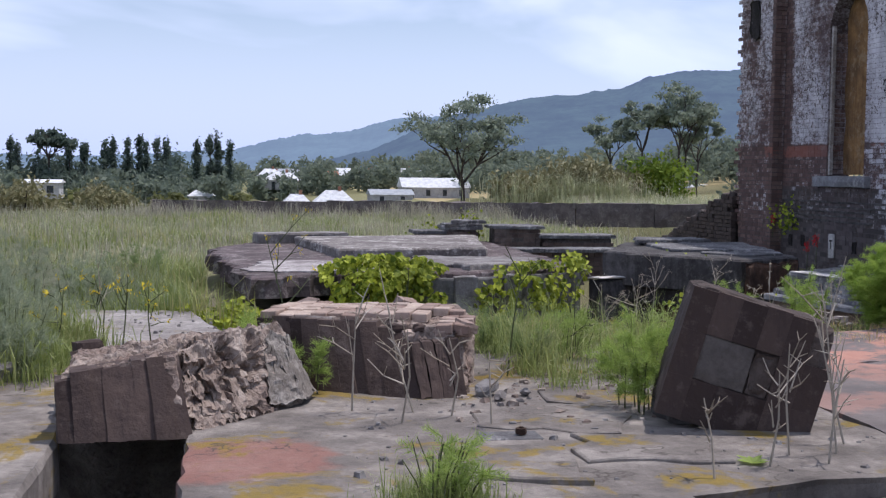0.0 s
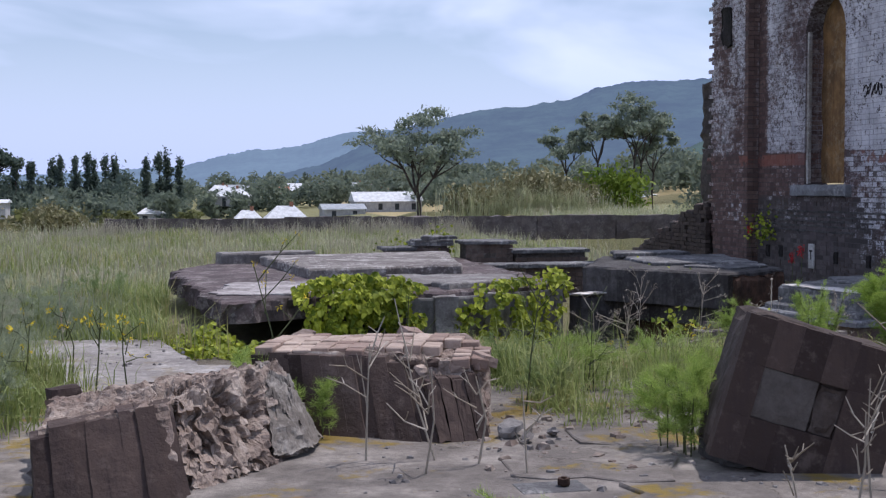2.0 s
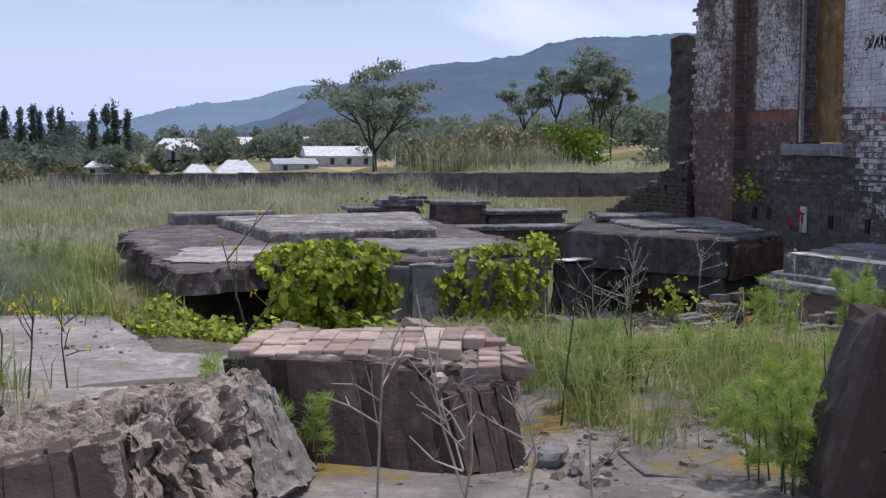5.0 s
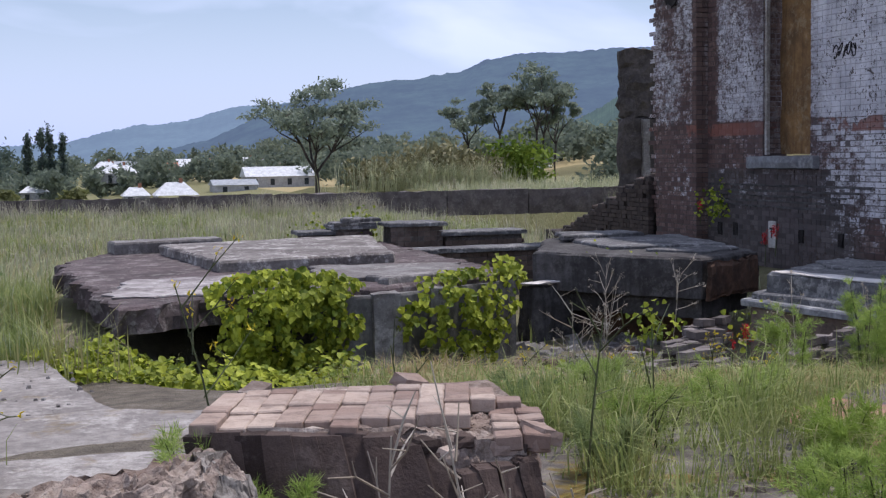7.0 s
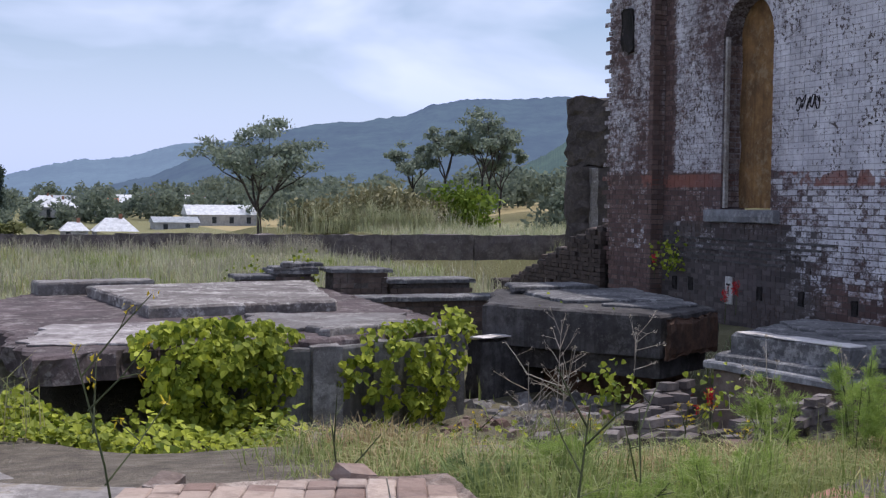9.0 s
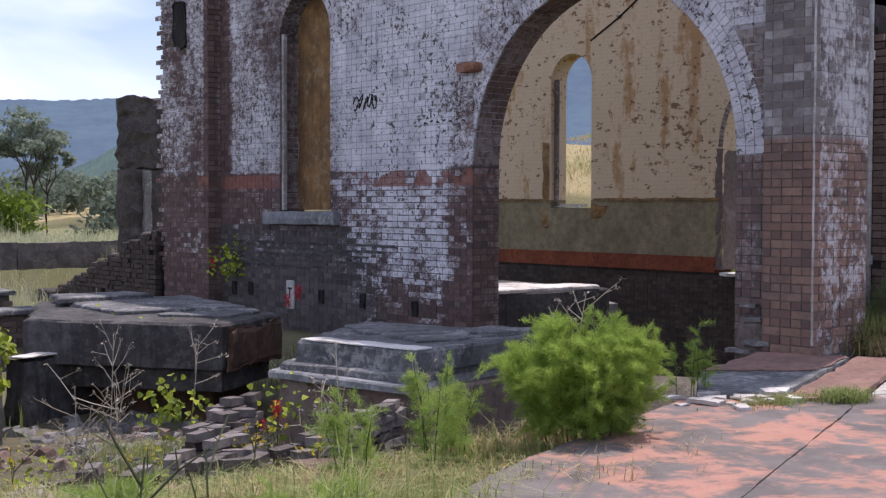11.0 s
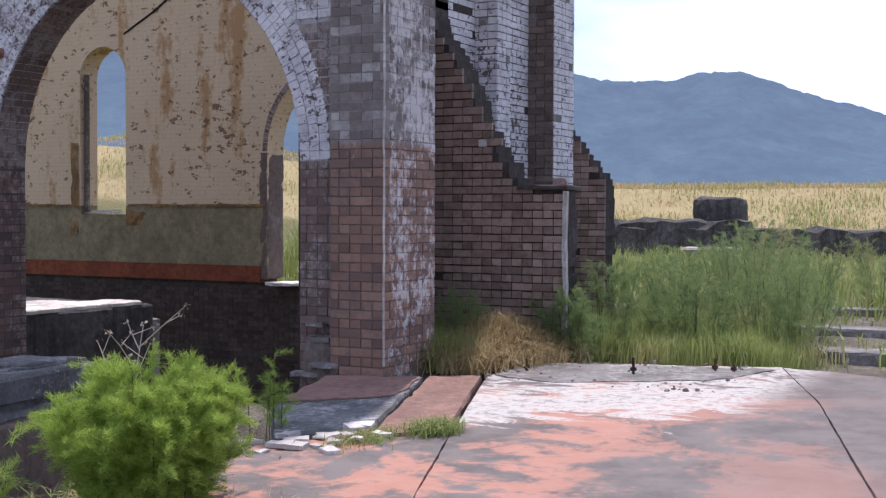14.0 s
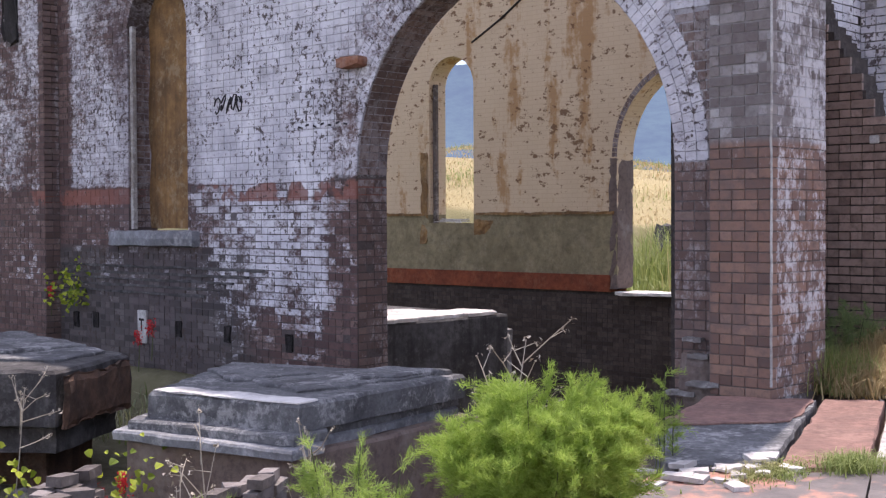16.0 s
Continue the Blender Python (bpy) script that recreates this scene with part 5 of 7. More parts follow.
part("broken_corner", hull_block([(1.02, 7.66), (1.46, 7.60), (1.62, 7.95), (1.5, 8.2), (1.04, 8.1)], [(1.04, 7.84), (1.42, 7.74), (1.60, 8.02), (1.5, 8.2), (1.06, 8.1)], 0.05, 0.40, rough=0.04, seed=14, n=20, m=14, chunk=0.07), BROKEN, b2, "torn broken corner")
for i in range(9):
    x, y = 1.10 + 0.055 * i, 7.86 - 0.012 * i + rng.normal(0, 0.03)
    part("torn_brick", worn(-0.05, 0.05, -0.08, 0.08, -0.035, 0.035, 0.04, 0.008, 0.014, i, 0.012, m=pose(x, y, 0.36 + rng.uniform(-0.03, 0.04), rng.uniform(-14, 14), rng.uniform(-12, 12), rng.uniform(-40, 40))), PAVING_BRICK if i % 3 else FACE, b2)
ax, ay = Vector((0.991, -0.135)).normalized(), Vector((0.31, 0.951)).normalized()
o = Vector((0.27, 8.09))
key = "topbrick"
for w in (0.222, 0.105):
    me = bpy.data.meshes.new("brick")
    b = box_bm(-0.0515, 0.0515, -w / 2 - 0.001, w / 2 + 0.001, -0.03, 0.03, bevel=0.006)
    b.to_mesh(me)
    b.free()
    me.materials.append(PAVING_BRICK)
    brick_meshes[key, w] = me


def top_brick(c, z, w, loose=1.0):
    ob = new("brick", brick_meshes[key, w])
    ob.location = (c.x, c.y, z)
    ob.rotation_euler = (rng.normal(0, 0.02) * loose, rng.normal(0, 0.025) * loose, math.atan2(ay.y, ay.x) - math.pi / 2 + rng.normal(0, 0.02) * loose)
    return under(ob, b2)


for i in range(12):
    s = -0.0 if i % 2 == 0 else -0.11
    n = 0
    while s < 0.86:
        w = 0.222 if (n + i) % 2 == 0 else 0.105
        c = o + ax * (0.05 + i * 0.106) + ay * (s + w / 2)
        s += w + 0.007
        n += 1
        deep = (c - o).dot(ay)
        if c.x > 1.60 or deep < 0.03 or deep > 0.80 + 0.05 * noise.noise(Vector((i * 0.9, 0, 4))) or (i > 6 and deep < 0.085 * (i - 6) + 0.03):
            continue
        top_brick(c, 0.425 + rng.normal(0, 0.005) + 0.008 * noise.noise(Vector((c.x * 4, c.y * 4, 0))), w)
for i in range(2):
    for j in range(4):
        top_brick(Vector((1.40 + 0.107 * i + 0.035 * j, 7.76 + 0.118 * j - 0.01 * i)), 0.385 + rng.normal(0, 0.006), 0.105, 2.0)
part("propped_brick", worn(-0.08, 0.08, -0.05, 0.05, -0.02, 0.05, 0.04, 0.008, 0.012, 1, 0.01, m=pose(1.30, 8.76, 0.425, 22, 10, 30)), PAVING_BRICK, b2)
part("propped_brick", worn(-0.09, 0.09, -0.05, 0.05, 0, 0.05, 0.05, 0.008, 0.012, 6, 0.008, m=pose(0.62, 8.80, 0.415, 8, -4, 60)), CORE, b2)
for x, y, s in ((1.62, 7.52, 0.09), (1.66, 7.34, 0.05), (1.85, 7.45, 0.045), (1.48, 7.15, 0.03)):
    ob = part("rubble_stone", worn(-s, s, -s * 0.7, s * 0.7, 0, s, s * 0.5, 0.02, 0.02, x, 0.02, m=pose(x, y, -0.005, 0, 0, 40 * x)), CONCRETE, None)
    tagged(ob, "loose grey stone beside the fallen block", "rubble", "rubble stones")

b3 = thing("tilted_block", (2.7, 6.35, 0.0), "dark block of brickwork tipped on edge, with a grey mortar patch", "fallen block", "fallen blocks")
tilt = pose(2.44, 6.42, 0.03, 0, 16, -14)
BLOCKFACE = weathered("dark tipped face", (0.105, 0.080, 0.068), (0.062, 0.048, 0.043), (0.17, 0.145, 0.13), 9, 0.35, streak=True)
part("body", worn(-0.13, 0.66, 0.02, 0.55, 0.02, 0.74, 0.07, 0.012, 0.03, 5, 0.03, m=tilt), BLOCKFACE, b3)
bm = bmesh.new()
for i in range(6):
    for j, (za, zb) in enumerate(((0.02, 0.252), (0.2525, 0.502), (0.5025, 0.755))):
        if (i == 5 and j == 2) or (i in (1, 2) and j == 1) or (i == 3 and j == 1):
            continue
        a = -0.145 + 0.136 * i
        add_box(bm, a + 0.0002, a + 0.1358, 0.0 + rng.normal(0, 0.0006), 0.1, za, zb - 0.006 + 0.006 * (j < 2) - 0.02 * (j == 2) * rng.random(), m=tilt, bevel=0.0006)
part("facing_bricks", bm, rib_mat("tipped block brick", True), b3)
part("mortar_patch", worn(-0.014, 0.272, 0.001, 0.03, 0.248, 0.506, 0.05, 0.004, 0.006, 3, 0.01, m=tilt), weathered("mortar patch", (0.125, 0.11, 0.10), (0.085, 0.07, 0.063), (0.17, 0.15, 0.135), 9, 0.35), b3, "smooth grey mortar patch")
part("hollow", worn(0.262, 0.405, 0.010, 0.03, 0.245, 0.50, 0.05, 0.01, 0.01, 3, 0.02, m=tilt), BLOCKFACE, b3, "dark broken hollow")
part("prop_stone", worn(2.40, 2.75, 6.5, 6.85, -0.01, 0.12, 0.1, 0.02, 0.03, 2), DARK_CONCRETE, b3)
low = thing("rubble_slab", (-1.5, 8.6, -0.03), "flat grey slab lying at the edge of the weeds", "slab")
part("slab", prism([(-2.6, 8.2), (-1.5, 7.9), (-1.3, 8.6), (-2.5, 9.0)], -0.03, 0.09, 61, 0.12, 0.05), CONCRETE, low)

# stumps of bolts and litter on the slabs
RUST = weathered("rusty iron", (0.10, 0.05, 0.03), (0.05, 0.03, 0.022), (0.2, 0.1, 0.06), 30, 0.3)
for x, y, h in ((12.28, 10.2, 0.16), (12.0, 11.15, 0.12), (12.85, 9.6, 0.13), (12.95, 9.45, 0.07), (1.55, 6.35, 0.05)):
    bt = thing("anchor_bolt", (x, y, 0.0), "rusty anchor bolt standing out of the slab", "bolt", "anchor bolts")
    shank = part("shank", tube(bmesh.new(), [(x, y, -0.02), (x, y, h)], [0.014, 0.013], 8), RUST, bt)
    part("nut", tube(bmesh.new(), [(x, y, h * 0.25), (x, y, h * 0.25 + 0.03)], [0.03, 0.03], 6), RUST, shank)
    part("base_plate", box_bm(x - 0.22, x + 0.10, y - 0.10, y + 0.10, -0.012, 0.006, m=None, bevel=0.003), FLAG, bt, "grey mortar pad")
tin = thing("flattened_can", (7.42, 8.3, 0.0), "flattened yellow and grey drink can on the slab", "litter")
part("can", worn(-0.10, 0.10, -0.05, 0.05, 0.0, 0.02, 0.03, 0.004, 0.006, 1, 0.006, m=pose(7.42, 8.3, 0.001, 0, 0, -62)), weathered("grey tin", (0.4, 0.4, 0.4), (0.25, 0.25, 0.25), (0.6, 0.6, 0.6)), tin)
part("label_patch", worn(-0.05, 0.05, -0.04, 0.04, 0.021, 0.026, 0.03, 0.002, 0.003, 1, 0.004, m=pose(7.42, 8.3, 0.002, 0, 0, -62)), weathered("yellow print", (0.42, 0.32, 0.03), (0.2, 0.16, 0.02), (0.5, 0.4, 0.1)), tin, "faded yellow print")
for i in range(26):
    x, y = 8.0 + rng.normal(0, 0.28), 10.85 + rng.normal(0, 0.16)
    s = rng.uniform(0.03, 0.09)
    ob = part("rubble_stone", worn(-s, s, -s * 0.7, s * 0.7, 0, s * 0.5, s * 0.6, 0.012, 0.015, i, 0.01, m=pose(x, y, -0.002, 0, 0, rng.uniform(0, 180))), WHITE_SLAB, None)
    tagged(ob, "pale broken stone at the edge of the slab", "rubble", "rubble stones")
for y, z, s in ((12.72, 0.05, 0.16), (12.95, -0.05, 0.14), (12.78, 0.28, 0.1), (12.85, 0.42, 0.09)):
    ob = part("rubble_stone", worn(-s * 0.6, s * 0.6, -s, s, 0, 0.05, 0.06, 0.012, 0.015, y, 0.01, m=pose(11.0, y, z, 0, 0, 10)), CONCRETE, None)
    tagged(ob, "pale stone lodged in the broken foot of the pier", "rubble", "rubble stones")
part("broken_foot", worn(10.98, 11.5, 12.66, 13.0, -0.6, 0.35, 0.1, 0.03, 0.06, 4, 0.04), DARK_BRICK, pier, "crumbling dark foot")
wall_r = thing("retaining_wall", (45.2, 18.5, -0.5), "dark retaining wall below the dry field", "wall")
part("masonry", worn(44.6, 45.5, 5.0, 24.5, -0.7, 0.95, 0.5, 0.05, 0.25, 3, 0.08), DARK_CONCRETE, wall_r)
part("masonry", worn(44.7, 45.5, 17.8, 36.0, -0.6, 1.25, 0.5, 0.05, 0.2, 5, 0.08), DARK_CONCRETE, wall_r)
cb = thing("concrete_block", (46.0, 19.2, 1.0), "dark concrete block standing on the retaining wall", "block")
part("block", worn(45.5, 46.6, 18.25, 20.1, 0.95, 2.05, 0.25, 0.03, 0.08, 2, 0.12), DARK_CONCRETE, cb)
for z in (0.0, 0.28):
    bs = thing("concrete_bench", (42.3, 18.3, z - 0.3), "pale concrete ledge in the tall grass", "ledge", "pale ledges")
    part("slab", worn(42.1 + z, 42.6 + z, 17.3, 19.5, z - 0.05, z + 0.06, 0.3, 0.01, 0.02, 2, 0.02), WHITE_SLAB, bs)
    part("support", worn(42.2 + z, 42.5 + z, 17.6, 19.2, -0.4, z - 0.051, 0.3, 0.01, 0.02, 2, 0.02), CONCRETE, bs)
ruin = thing("ruin_fragment", (21.0, 46.0, -0.6), "tall dark fragment of a ruined wall with a pale pilaster", "ruined wall")
part("masonry", worn(20.0, 21.9, 45.7, 46.3, -0.8, 2.75, 0.25, 0.05, 0.12, 2, 0.06), GREY_RUIN, ruin)
part("upper_masonry", worn(20.05, 22.2, 45.72, 46.3, 2.72, 5.3, 0.25, 0.05, 0.16, 7, 0.08), GREY_RUIN, ruin)
part("pilaster", worn(20.75, 21.05, 45.5, 45.75, -0.6, 2.7, 0.25, 0.02, 0.03, 4), CONCRETE, ruin, "pale rendered pilaster")


# small broken chips on the paving and in the pit
def chips(name, x0, x1, y0, y1, n, low, high, material, label, on=None):
    v, f = [], []
    for i in range(n):
        x, y, s = rng.uniform(x0, x1), rng.uniform(y0, y1), low + (high - low) * rng.random() ** 3
        z = on if on is not None else lie(x, y) + 0.03
        m = pose(x, y, z, rng.uniform(-15, 15), rng.uniform(-15, 15), rng.uniform(0, 180))
        k = len(v)
        h = s * rng.uniform(0.4, 0.9)
        for a, b, c in ((-1, -0.7, -0.3), (1, -0.8, -0.3), (0.9, 0.7, -0.3), (-0.8, 0.8, -0.3), (-0.6, -0.4, 1), (0.7, -0.5, 0.8), (0.5, 0.5, 1), (-0.6, 0.4, 0.7)):
            v.append(m @ Vector((a * s * rng.uniform(0.7, 1.1), b * s * rng.uniform(0.7, 1.1), c * h)))
        f += [(k + 4, k + 5, k + 6, k + 7), (k, k + 1, k + 5, k + 4), (k + 1, k + 2, k + 6, k + 5), (k + 2, k + 3, k + 7, k + 6), (k + 3, k, k + 4, k + 7)]
    ob = quick(name, v, np.array(f).ravel(), 4, material)
    return tagged(ob, label, "rubble", kind="stuff")


chips("gravel", 0.6, 3.4, 5.3, 9.2, 420, 0.006, 0.035, CONCRETE, "small stones and dirt strewn on the paving", 0.0)
chips("gravel", 1.3, 3.0, 6.6, 8.2, 260, 0.006, 0.05, CORE, "crumbs of brick beside the fallen block", 0.0)
chips("gravel", 2.6, 7.6, 12.4, 18.0, 900, 0.02, 0.14, STEP_BRICK, "broken brick and stone filling the pit")
chips("gravel", 5.6, 7.6, 14.6, 19.0, 420, 0.02, 0.16, CONCRETE, "grey stones at the bottom of the pit")
chips("gravel", 11.4, 13.4, 9.2, 11.6, 260, 0.006, 0.03, CONCRETE, "crumbled screed on the end of the slab", 0.004)
chips("gravel", -2.2, 0.1, 10.3, 15.0, 260, 0.006, 0.03, CONCRETE, "small stones on the apron", -0.33)

# ---- plants ----
def blades(spots, heights, width, lean=0.25, wob=0.6):
    """Arrays of bent, tapering grass blades at spots (n x 3)."""
    n = len(spots)
    a = rng.uniform(0, 2 * np.pi, n)
    d = np.stack([np.cos(a), np.sin(a), np.zeros(n)], 1)
    s = np.stack([-np.sin(a), np.cos(a), np.zeros(n)], 1) * (width * rng.uniform(0.6, 1.3, n))[:, None]
    l = np.abs(rng.normal(lean, lean * wob + 0.15, n))
    h = heights[:, None]
    up = np.array([[0, 0, 1.0]])
    m = spots + up * h * 0.58 + d * (h * l[:, None] * 0.22) + rng.normal(0, 0.03, (n, 3)) * h
    t = spots + up * h * (1 - 0.25 * l[:, None]) + d * (h * l[:, None])
    v = np.stack([spots - s, spots + s, m + s * 0.7, m - s * 0.7, t], 1).reshape(-1, 3)
    k = np.arange(n)[:, None] * 5
    f = np.concatenate([k + np.array([[0, 1, 2]]), k + np.array([[0, 2, 3]]), k + np.array([[3, 2, 4]])], 1)
    return v, f.ravel()


def patchy(p, scale=0.45):
    """Slow swells of growth over the plan, about 0.45 to 1.35."""
    x, y = p[:, 0] * scale, p[:, 1] * scale
    w = np.sin(x * 2.1 + 1.7 * np.sin(y * 1.3)) * np.sin(y * 1.9 + 1.3 * np.sin(x * 1.1 + 2.0)) + 0.6 * np.sin(x * 5.3 + y * 3.1) * np.sin(y * 4.7 - x * 2.2)
    return 0.9 + 0.32 * w


def grass(name, spots, heights, width, material, label, lean=0.25):
    spots = np.asarray(spots)
    v, f = blades(spots, np.asarray(heights) * patchy(spots), width, lean)
    ob = quick(name, v, f, 3, material)
    return tagged(ob, label, "grass", kind="stuff")


def clumped(x0, x1, y0, y1, n, clumps, spread):
    """Spots gathered in clumps over a stretch of the plan."""
    c = np.stack([rng.uniform(x0, x1, clumps), rng.uniform(y0, y1, clumps)], 1)
    p = c[rng.integers(0, clumps, n)] + rng.normal(0, spread, (n, 2))
    return np.column_stack([p, height(p[:, 0], p[:, 1]) - 0.01])


def even(x0, x1, y0, y1, n):
    p = np.stack([rng.uniform(x0, x1, n), rng.uniform(y0, y1, n)], 1)
    return np.column_stack([p, height(p[:, 0], p[:, 1]) - 0.01])


def clear(p, boxes):
    ok = np.ones(len(p), bool)
    for x0, x1, y0, y1 in boxes:
        ok &= ~((p[:, 0] > x0) & (p[:, 0] < x1) & (p[:, 1] > y0) & (p[:, 1] < y1))
    return p[ok]


G_FIELD = leaf_mat("field grass", (0.29, 0.325, 0.175), (0.55, 0.56, 0.37), (0.60, 0.55, 0.43), thin=0.5)
G_SEED = leaf_mat("pale seed grass", (0.30, 0.285, 0.21), (0.52, 0.48, 0.39), (0.26, 0.29, 0.14))
G_GREEN = leaf_mat("green grass", (0.17, 0.23, 0.06), (0.40, 0.44, 0.17), (0.50, 0.44, 0.22), thin=0.4)
G_TALL = leaf_mat("grey green tall grass", (0.22, 0.27, 0.165), (0.44, 0.48, 0.34), (0.46, 0.44, 0.33), thin=0.5)
FENNEL_FAR = leaf_mat("grey green fennel", (0.14, 0.21, 0.08), (0.32, 0.40, 0.17), (0.42, 0.39, 0.21), thin=0.5)
G_DRY = leaf_mat("dry grass", (0.36, 0.26, 0.125), (0.60, 0.48, 0.27))
FENNEL = leaf_mat("fennel green", (0.23, 0.35, 0.055), (0.44, 0.56, 0.14), thin=0.55)
FENNEL_Y = leaf_mat("young fennel green", (0.23, 0.34, 0.07), (0.45, 0.56, 0.16), thin=0.5)
IVY = leaf_mat("ivy leaf", (0.09, 0.14, 0.01), (0.50, 0.55, 0.06), thin=0.3)
STALK = leaf_mat("dry stalk", (0.28, 0.23, 0.17), (0.52, 0.47, 0.40), thin=0.1)
STEM = leaf_mat("dark green stem", (0.05, 0.06, 0.025), (0.12, 0.14, 0.06), thin=0.1)
RED_LEAF = leaf_mat("red flower", (0.42, 0.02, 0.02), (0.62, 0.05, 0.06), thin=0.3)
YELLOW = leaf_mat("yellow flower", (0.6, 0.45, 0.02), (0.75, 0.6, 0.05), thin=0.3)

HARD = [(-0.2, 5.5, 16.3, 25.2), (6.1, 9.6, 17.3, 22.4), (7.3, 10.5, 14.2, 17.6), (10.7, 21.2, 12.0, 34), (3.8, 8.0, 23.1, 25.4)]
p = clear(even(-13, 12, 20, 50, 26000), HARD)
grass("field_grass", p, rng.uniform(0.18, 0.48, len(p)), 0.012, G_FIELD, "pale dry meadow grass across the field", 0.6)
p = clear(clumped(-14, 30, 27, 49, 15000, 260, 0.8), HARD)
grass("field_grass", p, rng.uniform(0.25, 0.75, len(p)), 0.009, G_SEED, "tall pale mauve seed grass before the low wall", 0.4)
p = clear(clumped(-9, 24, 19, 48, 22000, 130, 0.6), HARD)
grass("field_grass", p, rng.uniform(0.15, 0.55, len(p)), 0.012, G_GREEN, "green tussocks in the meadow", 0.4)
p = clumped(-4, 44, 46.5, 49.7, 9000, 170, 0.5)
p = p[p[:, 1] < 49.75]
grass("field_grass", p, rng.uniform(0.25, 0.95, len(p)), 0.010, G_SEED, "pale seed grass against the low wall", 0.4)
p = even(-22, 30, 50.8, 84, 14000)
grass("field_grass", p, rng.uniform(0.2, 0.55, len(p)), 0.016, G_FIELD, "rank grass beyond the low wall", 0.3)
NEAR_HARD = HARD + [(-0.95, 0.6, 3, 9.2), (-4.0, 0.3, 3.0, 8.6), (-2.5, 0.1, 10.2, 15.2), (-1.6, 1.0, 8.3, 11.4)]
p = clear(clumped(-8, -0.6, 8.6, 20, 26000, 150, 0.24), NEAR_HARD)
grass("tall_grass", p, 0.15 + 0.6 * rng.uniform(0, 1, len(p)) ** 1.6, 0.005, G_TALL, "tall grey-green weeds beside the apron", 0.35)
p = clear(clumped(-9, -2.4, 9.0, 17, 30000, 80, 0.28), NEAR_HARD)
grass("tall_grass", p, 0.3 + 0.95 * rng.uniform(0, 1, len(p)) ** 1.4, 0.004, G_TALL, "thicket of tall wispy weeds", 0.55)
p = clear(clumped(-3.6, 0.2, 15.4, 22, 9000, 30, 0.35), HARD)
grass("green_grass", p, rng.uniform(0.3, 0.7, len(p)), 0.008, G_GREEN, "bright green weeds beside the platform", 0.4)
p = clear(clumped(-4.2, -1.0, 8.2, 10.6, 5000, 22, 0.2), [(-0.95, 0.6, 3, 8.8)])
grass("green_grass", p, rng.uniform(0.15, 0.45, len(p)), 0.005, G_GREEN, "green weeds in the joints of the paving", 0.5)
for x0, x1, y0, y1, z, n, k in ((-4.2, -1.0, 8.3, 10.2, -0.05, 9000, 60), (-4.6, -1.45, 10.2, 15.4, -0.34, 15000, 80)):
    p = clumped(x0, x1, y0, y1, n, k, 0.17)
    p = p[p[:, 0] < x1 + 0.15]
    p[:, 2] = z
    grass("tall_grass", p, 0.06 + 0.55 * rng.uniform(0, 1, len(p)) ** 1.7, 0.004, G_TALL if n > 9000 else G_GREEN, "rank grey-green weeds over the edge of the apron", 0.8)
# between the fallen blocks and the pit
p = clear(clumped(2.0, 3.7, 7.6, 9.6, 3000, 34, 0.10), [(0, 1.9, 7, 8.8)])
p[:, 2] = 0.0 - 0.01
grass("green_grass", p, 0.06 + 0.5 * rng.uniform(0, 1, len(p)) ** 2.2, 0.0035, G_GREEN, "clumps of green grass on the paving", 1.0)
p = clear(clumped(1.9, 7.6, 9.4, 13.4, 12000, 95, 0.2), [(7.0, 13.4, 3, 11.3)])
p = p[~((p[:, 0] > 3.4) & (p[:, 1] < 9.1 + (p[:, 0] - 3.5) * 0.5))]
grass("green_grass", p, 0.05 + 0.30 * rng.uniform(0, 1, len(p)) ** 1.5, 0.004, G_GREEN, "green and straw weeds round the pit", 1.1)
p = clear(clumped(2.2, 6.8, 9.8, 15.5, 9000, 90, 0.22), HARD)
grass("dry_grass", p, rng.uniform(0.06, 0.30, len(p)), 0.005, G_DRY, "dead straw on the rubble", 0.8)
p = clumped(12.0, 13.5, 11.25, 12.5, 17000, 50, 0.17)
p[:, 2] = -0.05 + 0.42 * np.exp(-((p[:, 0] - 12.9) ** 2 / 0.4 + (p[:, 1] - 11.9) ** 2 / 0.25)) * rng.uniform(0.3, 1, len(p))
grass("dry_grass", p, rng.uniform(0.10, 0.36, len(p)), 0.005, G_DRY, "mound of dry straw beside the pier", 1.3)
p = clumped(3.4, 7.4, 13.2, 17.4, 9000, 80, 0.2)
p = clear(p, HARD)
grass("green_grass", p, 0.08 + 0.35 * rng.uniform(0, 1, len(p)) ** 1.6, 0.005, G_GREEN, "weeds among the rubble of the pit", 0.6)
p = clumped(15, 40, 52, 82, 12000, 160, 0.9)
grass("field_grass", p, rng.uniform(0.3, 0.9, len(p)), 0.02, G_FIELD, "rank grass on the bank beyond the wall", 0.5)
p = clumped(11.9, 12.5, 11.7, 12.7, 2500, 12, 0.14)
p[:, 2] = -0.03
grass("green_grass", p, rng.uniform(0.1, 0.5, len(p)), 0.005, G_GREEN, "green weeds at the foot of the pier", 0.4)
p = clumped(13.9, 20.0, 9.9, 12.6, 9000, 60, 0.25)
grass("green_grass", p, rng.uniform(0.1, 0.5, len(p)), 0.005, G_GREEN, "dense tall green grass beyond the slab", 0.3)
p = clumped(13.7, 14.8, 9.2, 11.4, 7000, 22, 0.2)
grass("green_grass", p, rng.uniform(0.12, 0.5, len(p)), 0.005, G_GREEN, "tall green grass at the slab edge", 0.35)
p = clumped(15, 38, 8, 30, 12000, 150, 0.7)
p = clear(p, [(10.7, 21.2, 12.0, 34)])
grass("field_grass", p, rng.uniform(0.1, 0.42, len(p)), 0.013, G_GREEN, "rank green grass below the retaining wall", 0.5)
p = even(45.6, 80, 8, 60, 34000)
grass("field_grass", p, rng.uniform(0.08, 0.34, len(p)), 0.018, G_DRY, "sunlit straw-coloured field", 1.5)
